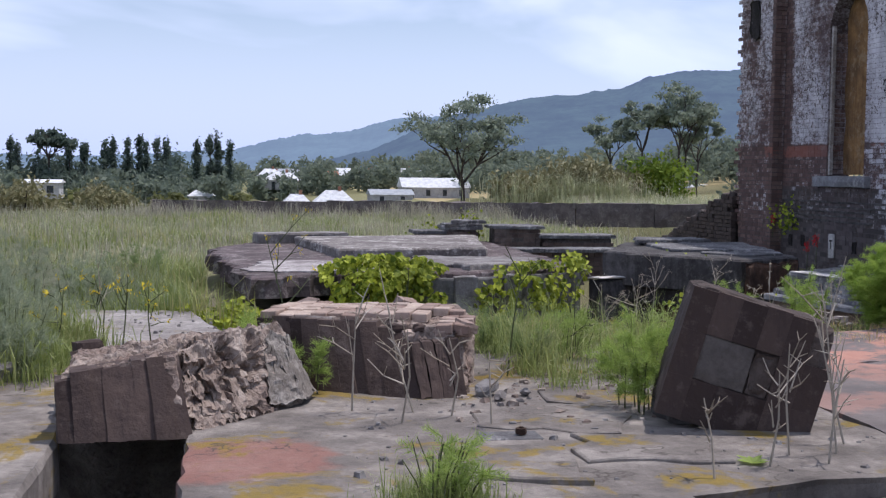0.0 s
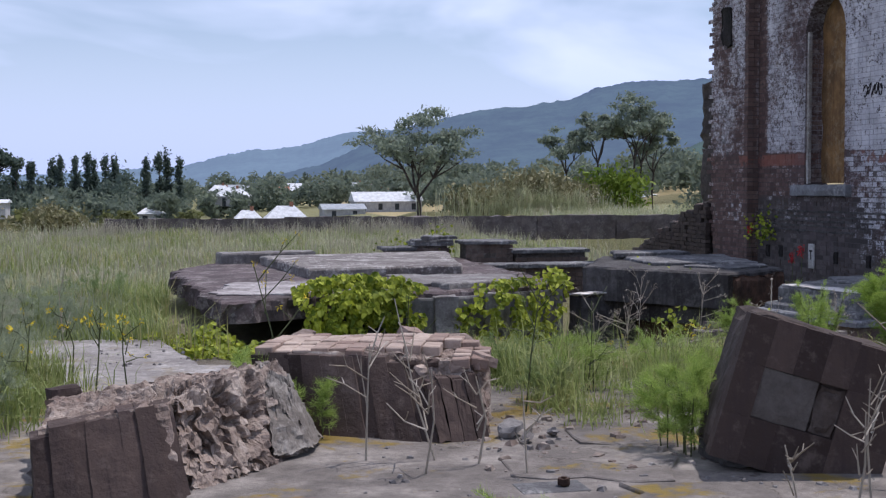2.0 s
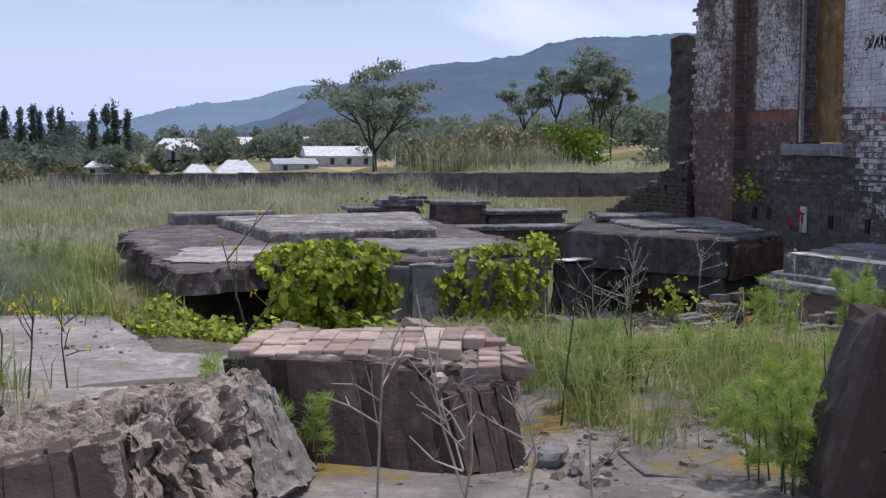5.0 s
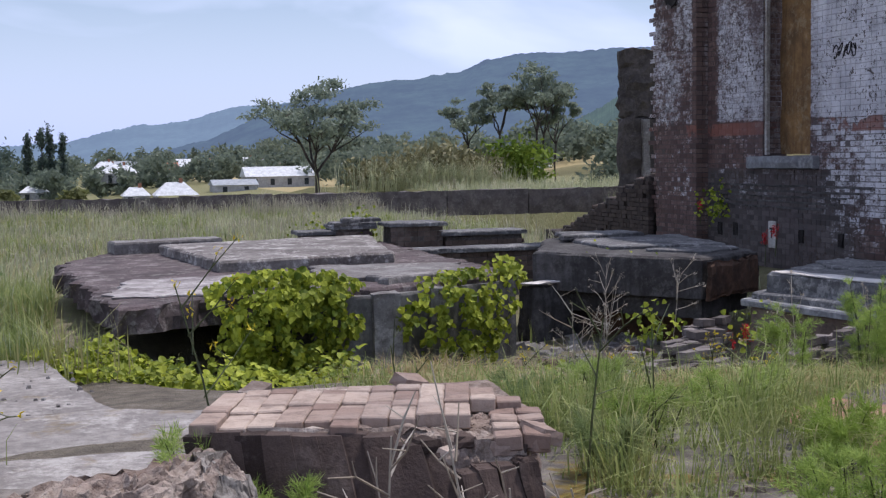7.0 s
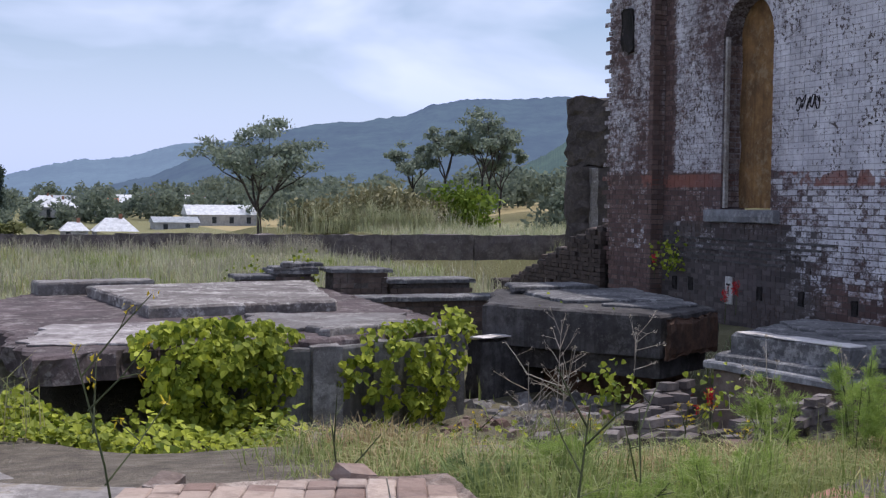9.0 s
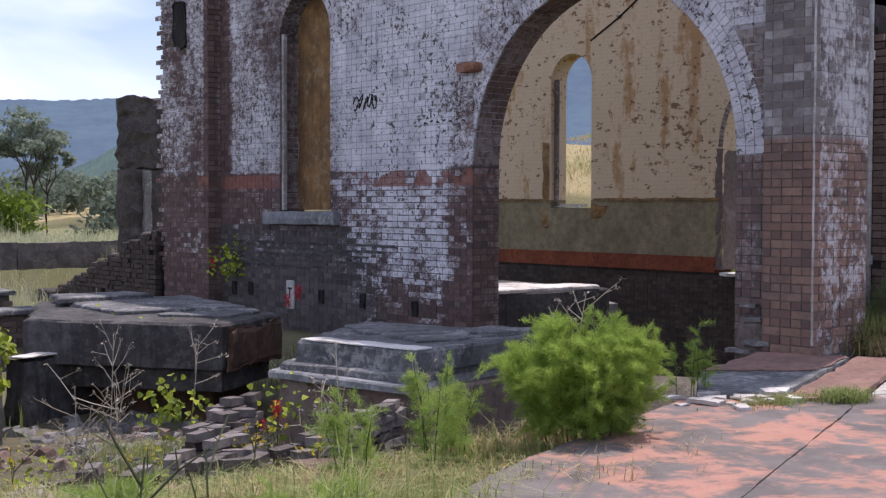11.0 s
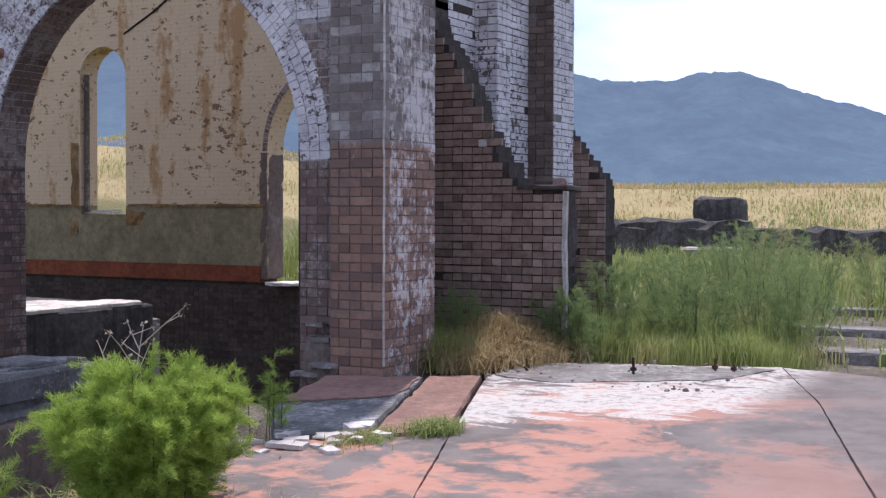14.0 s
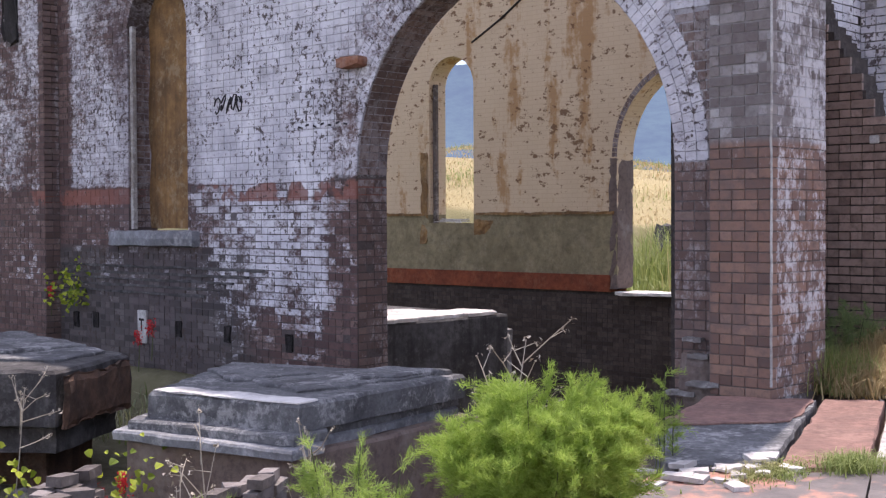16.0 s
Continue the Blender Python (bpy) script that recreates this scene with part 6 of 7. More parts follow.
p = clumped(20, 44, 4, 30, 30000, 330, 0.55)
p = clear(p, [(10.7, 21.2, 12.0, 34)])
grass("tall_grass", p, 0.15 + 0.5 * rng.uniform(0, 1, len(p)) ** 1.5, 0.014, G_GREEN, "deep green grass before the retaining wall", 0.5)
p = clumped(46, 75, 8, 60, 12000, 70, 1.3)
grass("field_grass", p, rng.uniform(0.15, 0.5, len(p)), 0.018, G_GREEN, "green patches in the straw field", 0.8)
p = clumped(22, 30, 18, 34, 8000, 40, 0.7)
grass("field_grass", p, rng.uniform(0.6, 1.6, len(p)), 0.012, G_GREEN, "tall grass behind the hall", 0.3)
p = np.column_stack([rng.normal(8.35, 0.22, 1100), rng.normal(10.62, 0.1, 1100), np.full(1100, 0.0)])
grass("green_grass", p, rng.uniform(0.015, 0.06, len(p)), 0.004, G_GREEN, "moss and small weeds in the slab joint", 1.3)
p = np.column_stack([rng.normal(8.72, 0.10, 900), rng.normal(10.32, 0.07, 900), np.full(900, 0.0)])
grass("green_grass", p, rng.uniform(0.04, 0.15, len(p)), 0.0035, G_GREEN, "small green tuft in the slab joint", 1.2)


def fennel(at, radius, tall, plumes, hairs, material, label, stems=10):
    """A feathery bush: arching stems, each with fronds of hair-fine leaves along its upper part."""
    w = thing("fennel_bush", at, label, "bush", "fennel bushes")
    c = np.array(at)
    n_st = max(stems, plumes // 8)
    ang = rng.uniform(0, 2 * np.pi, n_st)
    rad = np.sqrt(rng.uniform(0.02, 1, n_st)) * radius * rng.uniform(0.8, 1.15, n_st)
    top = tall * (1.0 - 0.34 * (rad / radius) ** 2) * rng.uniform(0.78, 1.06, n_st)
    out = np.stack([np.cos(ang), np.sin(ang), np.zeros(n_st)], 1)
    base = c + out * (0.42 * rad)[:, None] + rng.normal(0, 0.03, (n_st, 3)) * [1, 1, 0]
    tip = c + out * rad[:, None] + np.stack([np.zeros(n_st), np.zeros(n_st), top], 1)
    mid = base * 0.45 + tip * 0.55 + np.stack([np.zeros(n_st), np.zeros(n_st), 0.10 * top], 1) - out * (0.12 * rad)[:, None]
    which = rng.integers(0, n_st, plumes)
    t = rng.uniform(0.08, 1.0, plumes)[:, None] ** 0.85
    at_stem = (1 - t) ** 2 * base[which] + 2 * t * (1 - t) * mid[which] + t * t * tip[which]
    way = out[which] * rng.uniform(0.2, 1.1, plumes)[:, None] + rng.normal(0, 0.55, (plumes, 3)) + np.array([0, 0, 0.75])
    way /= np.linalg.norm(way, axis=1)[:, None]
    reach = rng.uniform(0.08, 0.20, plumes) * (0.6 + 0.5 * tall)
    n = plumes * hairs
    wy, rc = np.repeat(way, hairs, 0), np.repeat(reach, hairs)
    along = rng.uniform(0, 1, n)
    root = np.repeat(at_stem, hairs, 0) + wy * (along * rc)[:, None] - np.array([[0, 0, 0.35]]) * (along ** 2 * rc)[:, None] + rng.normal(0, 0.008, (n, 3))
    d = wy * 0.9 + rng.normal(0, 0.62, (n, 3))
    d /= np.linalg.norm(d, axis=1)[:, None]
    ln = (rng.uniform(0.03, 0.085, n) * (1.15 - 0.6 * along))[:, None]
    s = np.cross(d, rng.normal(0, 1, (n, 3)))
    s = s / np.linalg.norm(s, axis=1)[:, None] * 0.0019
    v = np.stack([root - s, root + s, root + d * ln], 1).reshape(-1, 3)
    quick("leaves", v, np.arange(3 * n), 3, material, w)["kind"] = "stuff"
    bm = bmesh.new()
    for a, b, e in list(zip(base, mid, tip))[:stems]:
        half = a * 0.25 + b * 0.5 + e * 0.25
        tube(bm, [tuple(a - np.array([0, 0, 0.05])), tuple(half), tuple(e)], [0.0045, 0.0035, 0.002], 5)
    part("stem", bm, STEM, w, "thin dark stems")["kind"] = "stuff"
    return w


fennel((6.22, 10.62, -0.06), 0.50, 0.80, 1300, 110, FENNEL, "round bush of bright green fennel at the slab edge", 14)
fennel((5.42, 11.05, -0.2), 0.34, 0.74, 150, 60, FENNEL_Y, "lighter young fennel at the edge of the pit")
fennel((8.25, 11.35, -0.05), 0.22, 0.55, 40, 60, FENNEL, "small dark fennel beside the flag", 5)
fennel((2.42, 6.95, 0.0), 0.26, 0.50, 110, 70, FENNEL_Y, "tall fennel beside the tipped block", 9)
fennel((3.0, 7.7, 0.0), 0.24, 0.45, 40, 80, FENNEL, "fennel among the grass on the paving", 6)
fennel((3.2, 8.2, 0.0), 0.24, 0.34, 80, 60, FENNEL, "tall feathery fennel on the paving", 9)
fennel((0.86, 4.95, 0.0), 0.22, 0.34, 40, 50, FENNEL_Y, "feathery green tuft growing from the paving", 18)
p = np.column_stack([rng.normal(0.88, 0.11, 1500), rng.normal(4.95, 0.10, 1500), np.full(1500, -0.01)])
grass("green_grass", p, 0.08 + 0.34 * rng.uniform(0, 1, 1500) ** 1.3, 0.0022, G_GREEN, "fine upright grass tuft growing from the paving", 0.45)
fennel((0.52, 7.72, 0.0), 0.20, 0.34, 60, 55, FENNEL_Y, "ferny weed growing between the fallen blocks", 6)
fennel((0.30, 8.02, 0.1), 0.16, 0.40, 46, 50, FENNEL_Y, "ferny weed against the fallen block", 6)
fennel((4.7, 11.0, -0.15), 0.30, 0.5, 70, 60, FENNEL_Y, "pale fennel among weeds", 6)
for x, y, r, h in ((2.55, 8.9, 0.24, 0.40), (3.25, 9.35, 0.26, 0.34), (2.15, 9.7, 0.24, 0.34), (3.7, 9.75, 0.22, 0.24), (2.9, 10.4, 0.26, 0.26), (2.2, 8.55, 0.18, 0.36)):
    fennel((x, y, -0.06), r, h, 80, 45, FENNEL_FAR if x < 2.5 else FENNEL_Y, "olive feathery weed between the blocks and the pit", 8)
for x, y, r, h in ((-1.45, 9.5, 0.34, 0.62), (-1.9, 10.6, 0.42, 0.85), (-2.2, 9.2, 0.40, 0.75), (-1.75, 12.6, 0.42, 0.8), (-2.0, 14.2, 0.5, 0.85), (-1.35, 8.7, 0.26, 0.42)):
    fennel((x, y, -0.06 if y < 10.3 else -0.34), r, h, 170, 45, G_TALL, "grey-green feathery weed at the edge of the apron", 9)
for x, y, r, h in ((14.2, 11.2, 0.55, 1.0), (15.2, 10.8, 0.6, 0.95), (16.4, 11.4, 0.7, 1.1), (13.75, 11.7, 0.35, 0.8), (12.6, 12.25, 0.3, 0.75), (17.8, 11.4, 0.7, 1.0), (19.5, 11.9, 0.8, 1.1), (14.7, 9.25, 0.45, 0.95), (15.3, 9.7, 0.6, 1.2), (16.1, 10.3, 0.65, 1.3), (18.0, 10.6, 0.8, 1.4), (20.2, 11.2, 0.9, 1.4), (17.2, 9.7, 0.6, 1.15), (13.2, 11.25, 0.34, 0.75), (14.6, 10.3, 0.5, 0.95), (23.0, 11.0, 1.0, 1.4), (26.0, 12.5, 1.1, 1.4), (22.0, 9.6, 0.8, 1.2)):
    fennel((x, y, -0.08), r, h * 1.08, 230, 60, FENNEL_FAR, "grey-green fennel bush beyond the slab", 8)
for x, y, r, h in ((-2.6, 10.0, 0.5, 0.75), (-3.6, 11.4, 0.7, 1.0), (-2.9, 13.5, 0.6, 0.8), (-4.6, 9.4, 0.7, 1.0), (-1.6, 16.2, 0.5, 0.8), (-3.4, 9.0, 0.45, 0.7), (-4.4, 12.6, 0.8, 1.1), (-5.4, 11.0, 0.8, 1.15), (-3.9, 15.4, 0.8, 1.0), (-5.6, 14.2, 0.9, 1.1), (-6.3, 17.5, 0.9, 1.1), (-2.2, 11.6, 0.55, 0.95), (-2.7, 12.4, 0.6, 1.1), (-3.2, 10.4, 0.6, 1.05), (-1.9, 17.6, 0.7, 0.9), (-2.9, 18.8, 0.8, 1.0), (-1.2, 19.4, 0.6, 0.8)):
    fennel((x, y, lie(x, y)), r, h, 230, 50, G_TALL if int(x * 10) % 3 else FENNEL_FAR, "tall grey-green feathery weeds in the meadow", 10)


def ivy(spots, normals, label, size=0.055, name="ivy"):
    """A hanging sheet of folded leaves."""
    n = len(spots)
    nm = normals + rng.normal(0, 0.45, (n, 3))
    nm /= np.linalg.norm(nm, axis=1)[:, None]
    dn = np.array([0, 0, -1.0]) + rng.normal(0, 0.5, (n, 3))
    dn -= nm * np.sum(dn * nm, 1)[:, None]
    dn /= np.linalg.norm(dn, axis=1)[:, None]
    sd = np.cross(nm, dn)
    s = (size * rng.uniform(0.6, 1.35, n))[:, None]
    b = spots
    v = np.stack([b, b + sd * s * 0.62 + dn * s * 0.25 + nm * s * 0.18, b + sd * s * 0.42 + dn * s * 0.85 + nm * s * 0.12, b + dn * s * 1.25 - nm * s * 0.05,
                  b - sd * s * 0.42 + dn * s * 0.85 + nm * s * 0.12, b - sd * s * 0.62 + dn * s * 0.25 + nm * s * 0.18], 1).reshape(-1, 3)
    k = np.arange(n)[:, None] * 6
    f = np.concatenate([k + np.array([[0, 1, 2, 3]]), k + np.array([[0, 3, 4, 5]])], 1).ravel()
    ob = quick(name, v, f, 4, IVY)
    return tagged(ob, label, "ivy", kind="stuff")


def drape(cx, cy, w, top, drop, n, bulge=0.35, slope=0.25, gaps=0.0, seed=0.0):
    """Spots over a hanging mound of leaves: domed above, tapering and ragged below, in lobes with gaps between."""
    n0 = int(n * 2.2)
    u, t = rng.uniform(-1, 1, n0), rng.uniform(0, 1, n0)
    lobe = np.sin(7.3 * u + 2.1 * seed + 2.2 * np.sin(5 * t)) * np.sin(9.1 * t + seed + 1.9 * np.sin(4.3 * u + seed)) + 0.5 * np.sin(17 * u + 5 * seed) * np.sin(19 * t)
    fade = 1 - 0.45 * t * np.abs(u) - 0.35 * u * u
    keep = (rng.uniform(0, 1, n0) < fade) & (lobe > -1.1 + gaps + rng.normal(0, 0.18, n0))
    u, t, lobe = u[keep][:n], t[keep][:n], lobe[keep][:n]
    m = len(u)
    end = 0.62 + 0.38 * np.cos(1.3 * u) + 0.16 * np.sin(8 * u + seed)
    z = top + 0.16 * (1 - u * u) - drop * t * end
    y = cy + slope * u * w - bulge * np.sin(np.pi * np.clip(0.12 + 0.8 * t, 0, 1)) * (1 - 0.6 * u * u) * (0.75 + 0.35 * lobe) - 0.03 + rng.normal(0, 0.05, m)
    over = t < 0.14
    y = np.where(over, cy + rng.uniform(-0.15, 0.40, m) + slope * u * w, y)
    x = cx + u * w * (1 - 0.22 * t) + 0.05 * np.sin(11 * t + 3 * u) + rng.normal(0, 0.02, m)
    return np.column_stack([x, y, z]), np.stack([0.5 * u, np.full(m, -0.85), 0.55 - 0.5 * t], 1)


a, b = drape(2.25, 17.00, 0.86, 0.06, 1.22, 3300, 0.48, gaps=0.62, seed=1.0)
ivy(a, b, "thick yellow-green ivy hanging over the platform edge", 0.06)
a, b = drape(4.55, 17.72, 0.78, -0.08, 1.15, 1250, 0.28, 0.5, gaps=1.15, seed=2.6)
ivy(a, b, "ragged yellow-green ivy on the platform front", 0.06)
a, b = drape(3.66, 17.24, 0.13, -0.32, 0.42, 75, 0.08, 0.4, seed=0.4)
ivy(a, b, "small sprig of ivy between the buttresses", 0.065)
a, b = drape(5.25, 18.35, 0.34, 0.02, 0.45, 190, 0.15, 0.5, gaps=0.5, seed=3.0)
ivy(a, b, "ivy at the corner of the platform", 0.065)
q = np.column_stack([rng.uniform(0.9, 4.6, 1500), rng.uniform(14.9, 16.9, 1500), np.zeros(1500)])
q[:, 2] = height(q[:, 0], q[:, 1]) + rng.uniform(0.0, 1, 1500) * (0.20 + 0.22 * np.sin(q[:, 0] * 3.1) ** 2)
ivy(q, np.tile([0, -0.4, 1.0], (1500, 1)), "low ivy heaped along the foot of the platform", 0.058)
q = np.column_stack([rng.uniform(-0.9, 1.4, 2200), rng.uniform(14.9, 16.6, 2200), np.zeros(2200)])
q[:, 2] = height(q[:, 0], q[:, 1]) + rng.uniform(0.0, 1, 2200) * 0.34 * (0.55 + 0.45 * np.sin(q[:, 0] * 5) * np.sin(q[:, 1] * 4))
ivy(q, np.tile([0, -0.3, 1.0], (2200, 1)), "low ivy spreading over the ground before the platform", 0.06)
q = np.column_stack([rng.uniform(1.6, 5.6, 800), rng.uniform(14.6, 17.2, 800), np.zeros(800)])
q[:, 2] = height(q[:, 0], q[:, 1]) + rng.uniform(0.0, 0.35, 800) ** 1.3
ivy(q, np.tile([0, -0.3, 1.0], (800, 1)), "leafy creeper over the rubble", 0.05)
for x, y, z, n in ((7.35, 18.6, -0.25, 60), (6.9, 19.3, -0.2, 50), (6.3, 16.2, -0.55, 90), (5.0, 25.0, 0.25, 140), (4.3, 25.3, 0.1, 90), (11.0, 23.0, 0.55, 160), (7.2, 15.6, -0.5, 40)):
    q = np.array([x, y, z]) + rng.normal(0, 1, (n, 3)) * np.array([0.16, 0.16, 0.15])
    ivy(q, np.tile([-0.3, -0.6, 0.6], (n, 1)), "small leafy plant rooted in the masonry", 0.05, "wall_plant")


def sprig(name, at, tall, arms, material, label, head=None, seedy=False, spread=0.5):
    """A dead or flowering stalk with forked arms."""
    w = thing(name, at, label, "stalk", "dry stalks")
    bm = bmesh.new()
    c = Vector(at)
    lean = Vector((rng.normal(0, 0.12), rng.normal(0, 0.12), 0))
    tip = c + Vector((0, 0, tall)) + lean * tall
    tube(bm, [c - Vector((0, 0, 0.03)), c.lerp(tip, 0.5) + Vector((rng.normal(0, 0.02), 0, 0)), tip], [0.0065, 0.005, 0.003], 5)
    ends = [tip]
    for i in range(arms):
        s = c.lerp(tip, rng.uniform(0.35, 0.9))
        d = Vector((rng.normal(0, 1), rng.normal(0, 1), rng.uniform(0.6, 1.6))).normalized() * tall * rng.uniform(0.2, spread)
        m = s + d * 0.55 + Vector((0, 0, rng.normal(0.0, 0.02)))
        tube(bm, [s, m, s + d], [0.0045, 0.0035, 0.002], 4)
        e2 = m + Vector((rng.normal(0, 1), rng.normal(0, 1), rng.uniform(0.2, 1))).normalized() * tall * 0.14
        tube(bm, [m, e2], [0.003, 0.0015], 4)
        ends += [s + d, e2]
    body = part("stalk", bm, material, w)
    if head is not None:
        v = []
        for e in ends:
            for k in range(7):
                q = np.array(e) + rng.normal(0, 0.012, 3)
                d1, d2 = rng.normal(0, 0.008, 3), rng.normal(0, 0.008, 3)
                v += [q - d1, q + d2, q + d1]
        quick("seed_head", v, np.arange(len(v)), 3, head, body)["kind"] = "stuff"
    return w


for x, y, h, n in ((0.98, 6.75, 0.52, 6), (1.10, 7.02, 0.62, 7), (1.28, 6.9, 0.45, 5), (0.75, 7.1, 0.6, 6), (1.45, 6.6, 0.4, 4), (2.75, 5.75, 0.55, 6), (3.0, 5.75, 0.75, 7), (2.55, 5.55, 0.45, 6), (3.15, 5.95, 0.6, 5), (2.2, 5.35, 0.35, 5), (2.85, 5.55, 0.5, 6)):
    sprig("dry_stalk", (x, y, 0.0), h, n, STALK, "bleached dead weed stalk on the paving")
for x, y, h in ((0.55, 9.3, 0.9), (1.5, 9.5, 0.55), (1.9, 8.2, 0.8), (2.5, 8.8, 0.65), (-1.2, 9.8, 0.5), (-0.9, 10.4, 0.55), (-0.5, 10.1, 0.5), (-0.7, 9.7, 0.6)):
    sprig("green_stalk", (x, y, -0.05), h, 4, STEM, "thin dark weed stalk", YELLOW if y > 9 and x < 1 else None)
for x, y, h in ((7.2, 11.75, 1.15), (7.35, 11.9, 1.0), (6.0, 12.9, 1.0), (6.6, 12.7, 0.9), (5.6, 12.7, 0.85), (4.6, 14.5, 1.2), (4.9, 14.9, 1.3), (5.3, 15.2, 1.1), (4.3, 14.0, 1.0), (6.9, 17.0, 1.2), (6.2, 17.4, 1.2)):
    sprig("dry_stalk", (x, y, lie(x, y)), h, 7, STALK, "tall bleached dead fennel stalk", STALK, spread=0.35)
for i in range(40):
    x, y = rng.uniform(-7, -1.2), rng.uniform(8.8, 16)
    if -2.5 < x < 0.1 and 10.2 < y < 15.2:
        continue
    sprig("dry_stalk", (x, y, lie(x, y)), rng.uniform(0.6, 1.15), 4, STALK if i % 3 else STEM, "thin dry stalk in the weeds")
for i in range(7):
    x, y = rng.uniform(3.5, 6.0), rng.uniform(11.5, 14.5)
    sprig("flowering_stalk", (x, y, lie(x, y)), rng.uniform(0.35, 0.6), 4, STEM, "weed with small yellow flowers", YELLOW)
for x, y, z in ((6.75, 15.3, -0.62), (6.9, 15.25, -0.5), (9.2, 18.6, 0.22), (9.3, 18.5, 0.34), (10.8, 23.3, 0.5)):
    w = thing("red_valerian", (x, y, z - 0.25), "red flowering weed rooted in the masonry", "flower", "red flowers")
    q = np.array([x, y, z]) + rng.normal(0, 1, (120, 3)) * np.array([0.022, 0.022, 0.045])
    d1, d2 = rng.normal(0, 0.011, (120, 3)), rng.normal(0, 0.011, (120, 3))
    quick("flower_head", np.stack([q - d1, q + d2, q + d1], 1).reshape(-1, 3), np.arange(360), 3, RED_LEAF, w)["kind"] = "stuff"
    part("stem", tube(bmesh.new(), [(x, y, z - 0.35), (x + 0.02, y, z)], [0.006, 0.004], 5), STEM, w)
twig = thing("fallen_twig", (7.0, 11.0, 0.0), "bleached forked twig on the slab edge", "twig")
bm = tube(bmesh.new(), [(6.3, 10.72, 0.01), (6.7, 10.95, 0.03), (7.2, 11.02, 0.05), (7.7, 11.2, 0.12)], [0.012, 0.012, 0.01, 0.006], 6)
tube(bm, [(6.7, 10.95, 0.03), (6.75, 10.75, 0.02), (6.9, 10.6, 0.02)], [0.01, 0.008, 0.004], 5)
tube(bm, [(6.55, 10.86, 0.02), (6.45, 10.6, 0.02)], [0.009, 0.004], 5)
part("twig", bm, STALK, twig)
rosette = thing("leaf_rosette", (2.55, 5.55, 0.0), "small pale green rosette in the moss", "plant")
v, f = [], []
for i in range(9):
    a, l = i * 0.7, 0.08 + 0.02 * (i % 2)
    d, s = np.array([math.cos(a), math.sin(a), 0.35]), np.array([-math.sin(a), math.cos(a), 0]) * 0.018
    c = np.array([2.5, 5.62, 0.0])
    v += [c, c + d * l * 0.55 + s, c + d * l + np.array([0, 0, -0.01]), c + d * l * 0.55 - s]
quick("leaves", v, np.arange(36), 4, FENNEL_Y, rosette)

# ---- middle distance and horizon ----
low_wall = thing("boundary_wall", (9, 50, -0.6), "long low dark stone wall across the meadow", "wall")
for i in range(14):
    x = -2.5 + i * 3.4
    part("wall_length", worn(x, x + 3.42, 49.85, 50.25, -0.9, 0.12 + 0.05 * noise.noise(Vector((i * 1.7, 0, 0))), 0.3, 0.03, 0.05, i, 0.03), weathered("low wall stone", (0.17, 0.145, 0.14), (0.10, 0.085, 0.085), (0.26, 0.24, 0.23), 4, 0.4) if i == 0 else bpy.data.materials["low wall stone"], low_wall)
BARK = weathered("bark", (0.10, 0.08, 0.07), (0.05, 0.042, 0.04), (0.2, 0.18, 0.16), 8, 0.3)
# distance haze is mixed into the wattle, far and poplar leaf colours
L_TREE = leaf_mat("hazed wattle leaf", (0.17, 0.215, 0.17), (0.32, 0.37, 0.28), thin=0.45)
L_BRIGHT = leaf_mat("bright shrub leaf", (0.12, 0.20, 0.02), (0.28, 0.36, 0.05), thin=0.3)
L_FAR = leaf_mat("hazed distant foliage", (0.15, 0.185, 0.145), (0.22, 0.265, 0.19), thin=0.5)
L_POPLAR = leaf_mat("hazed poplar leaf", (0.095, 0.13, 0.11), (0.14, 0.185, 0.145), thin=0.5)
L_REED = leaf_mat("reedy shrub", (0.17, 0.17, 0.08), (0.33, 0.30, 0.17), thin=0.2)


def leaf_cloud(centres, radius, n, size):
    """Small two-cornered leaves scattered about many centres."""
    c = np.asarray(centres)[rng.integers(0, len(centres), n)]
    q = c + rng.normal(0, 1, (n, 3)) * radius
    d1, d2 = rng.normal(0, 1, (n, 3)) * size, rng.normal(0, 1, (n, 3)) * size
    return np.stack([q - d1, q + d2, q + d1, q - d2], 1).reshape(-1, 3)


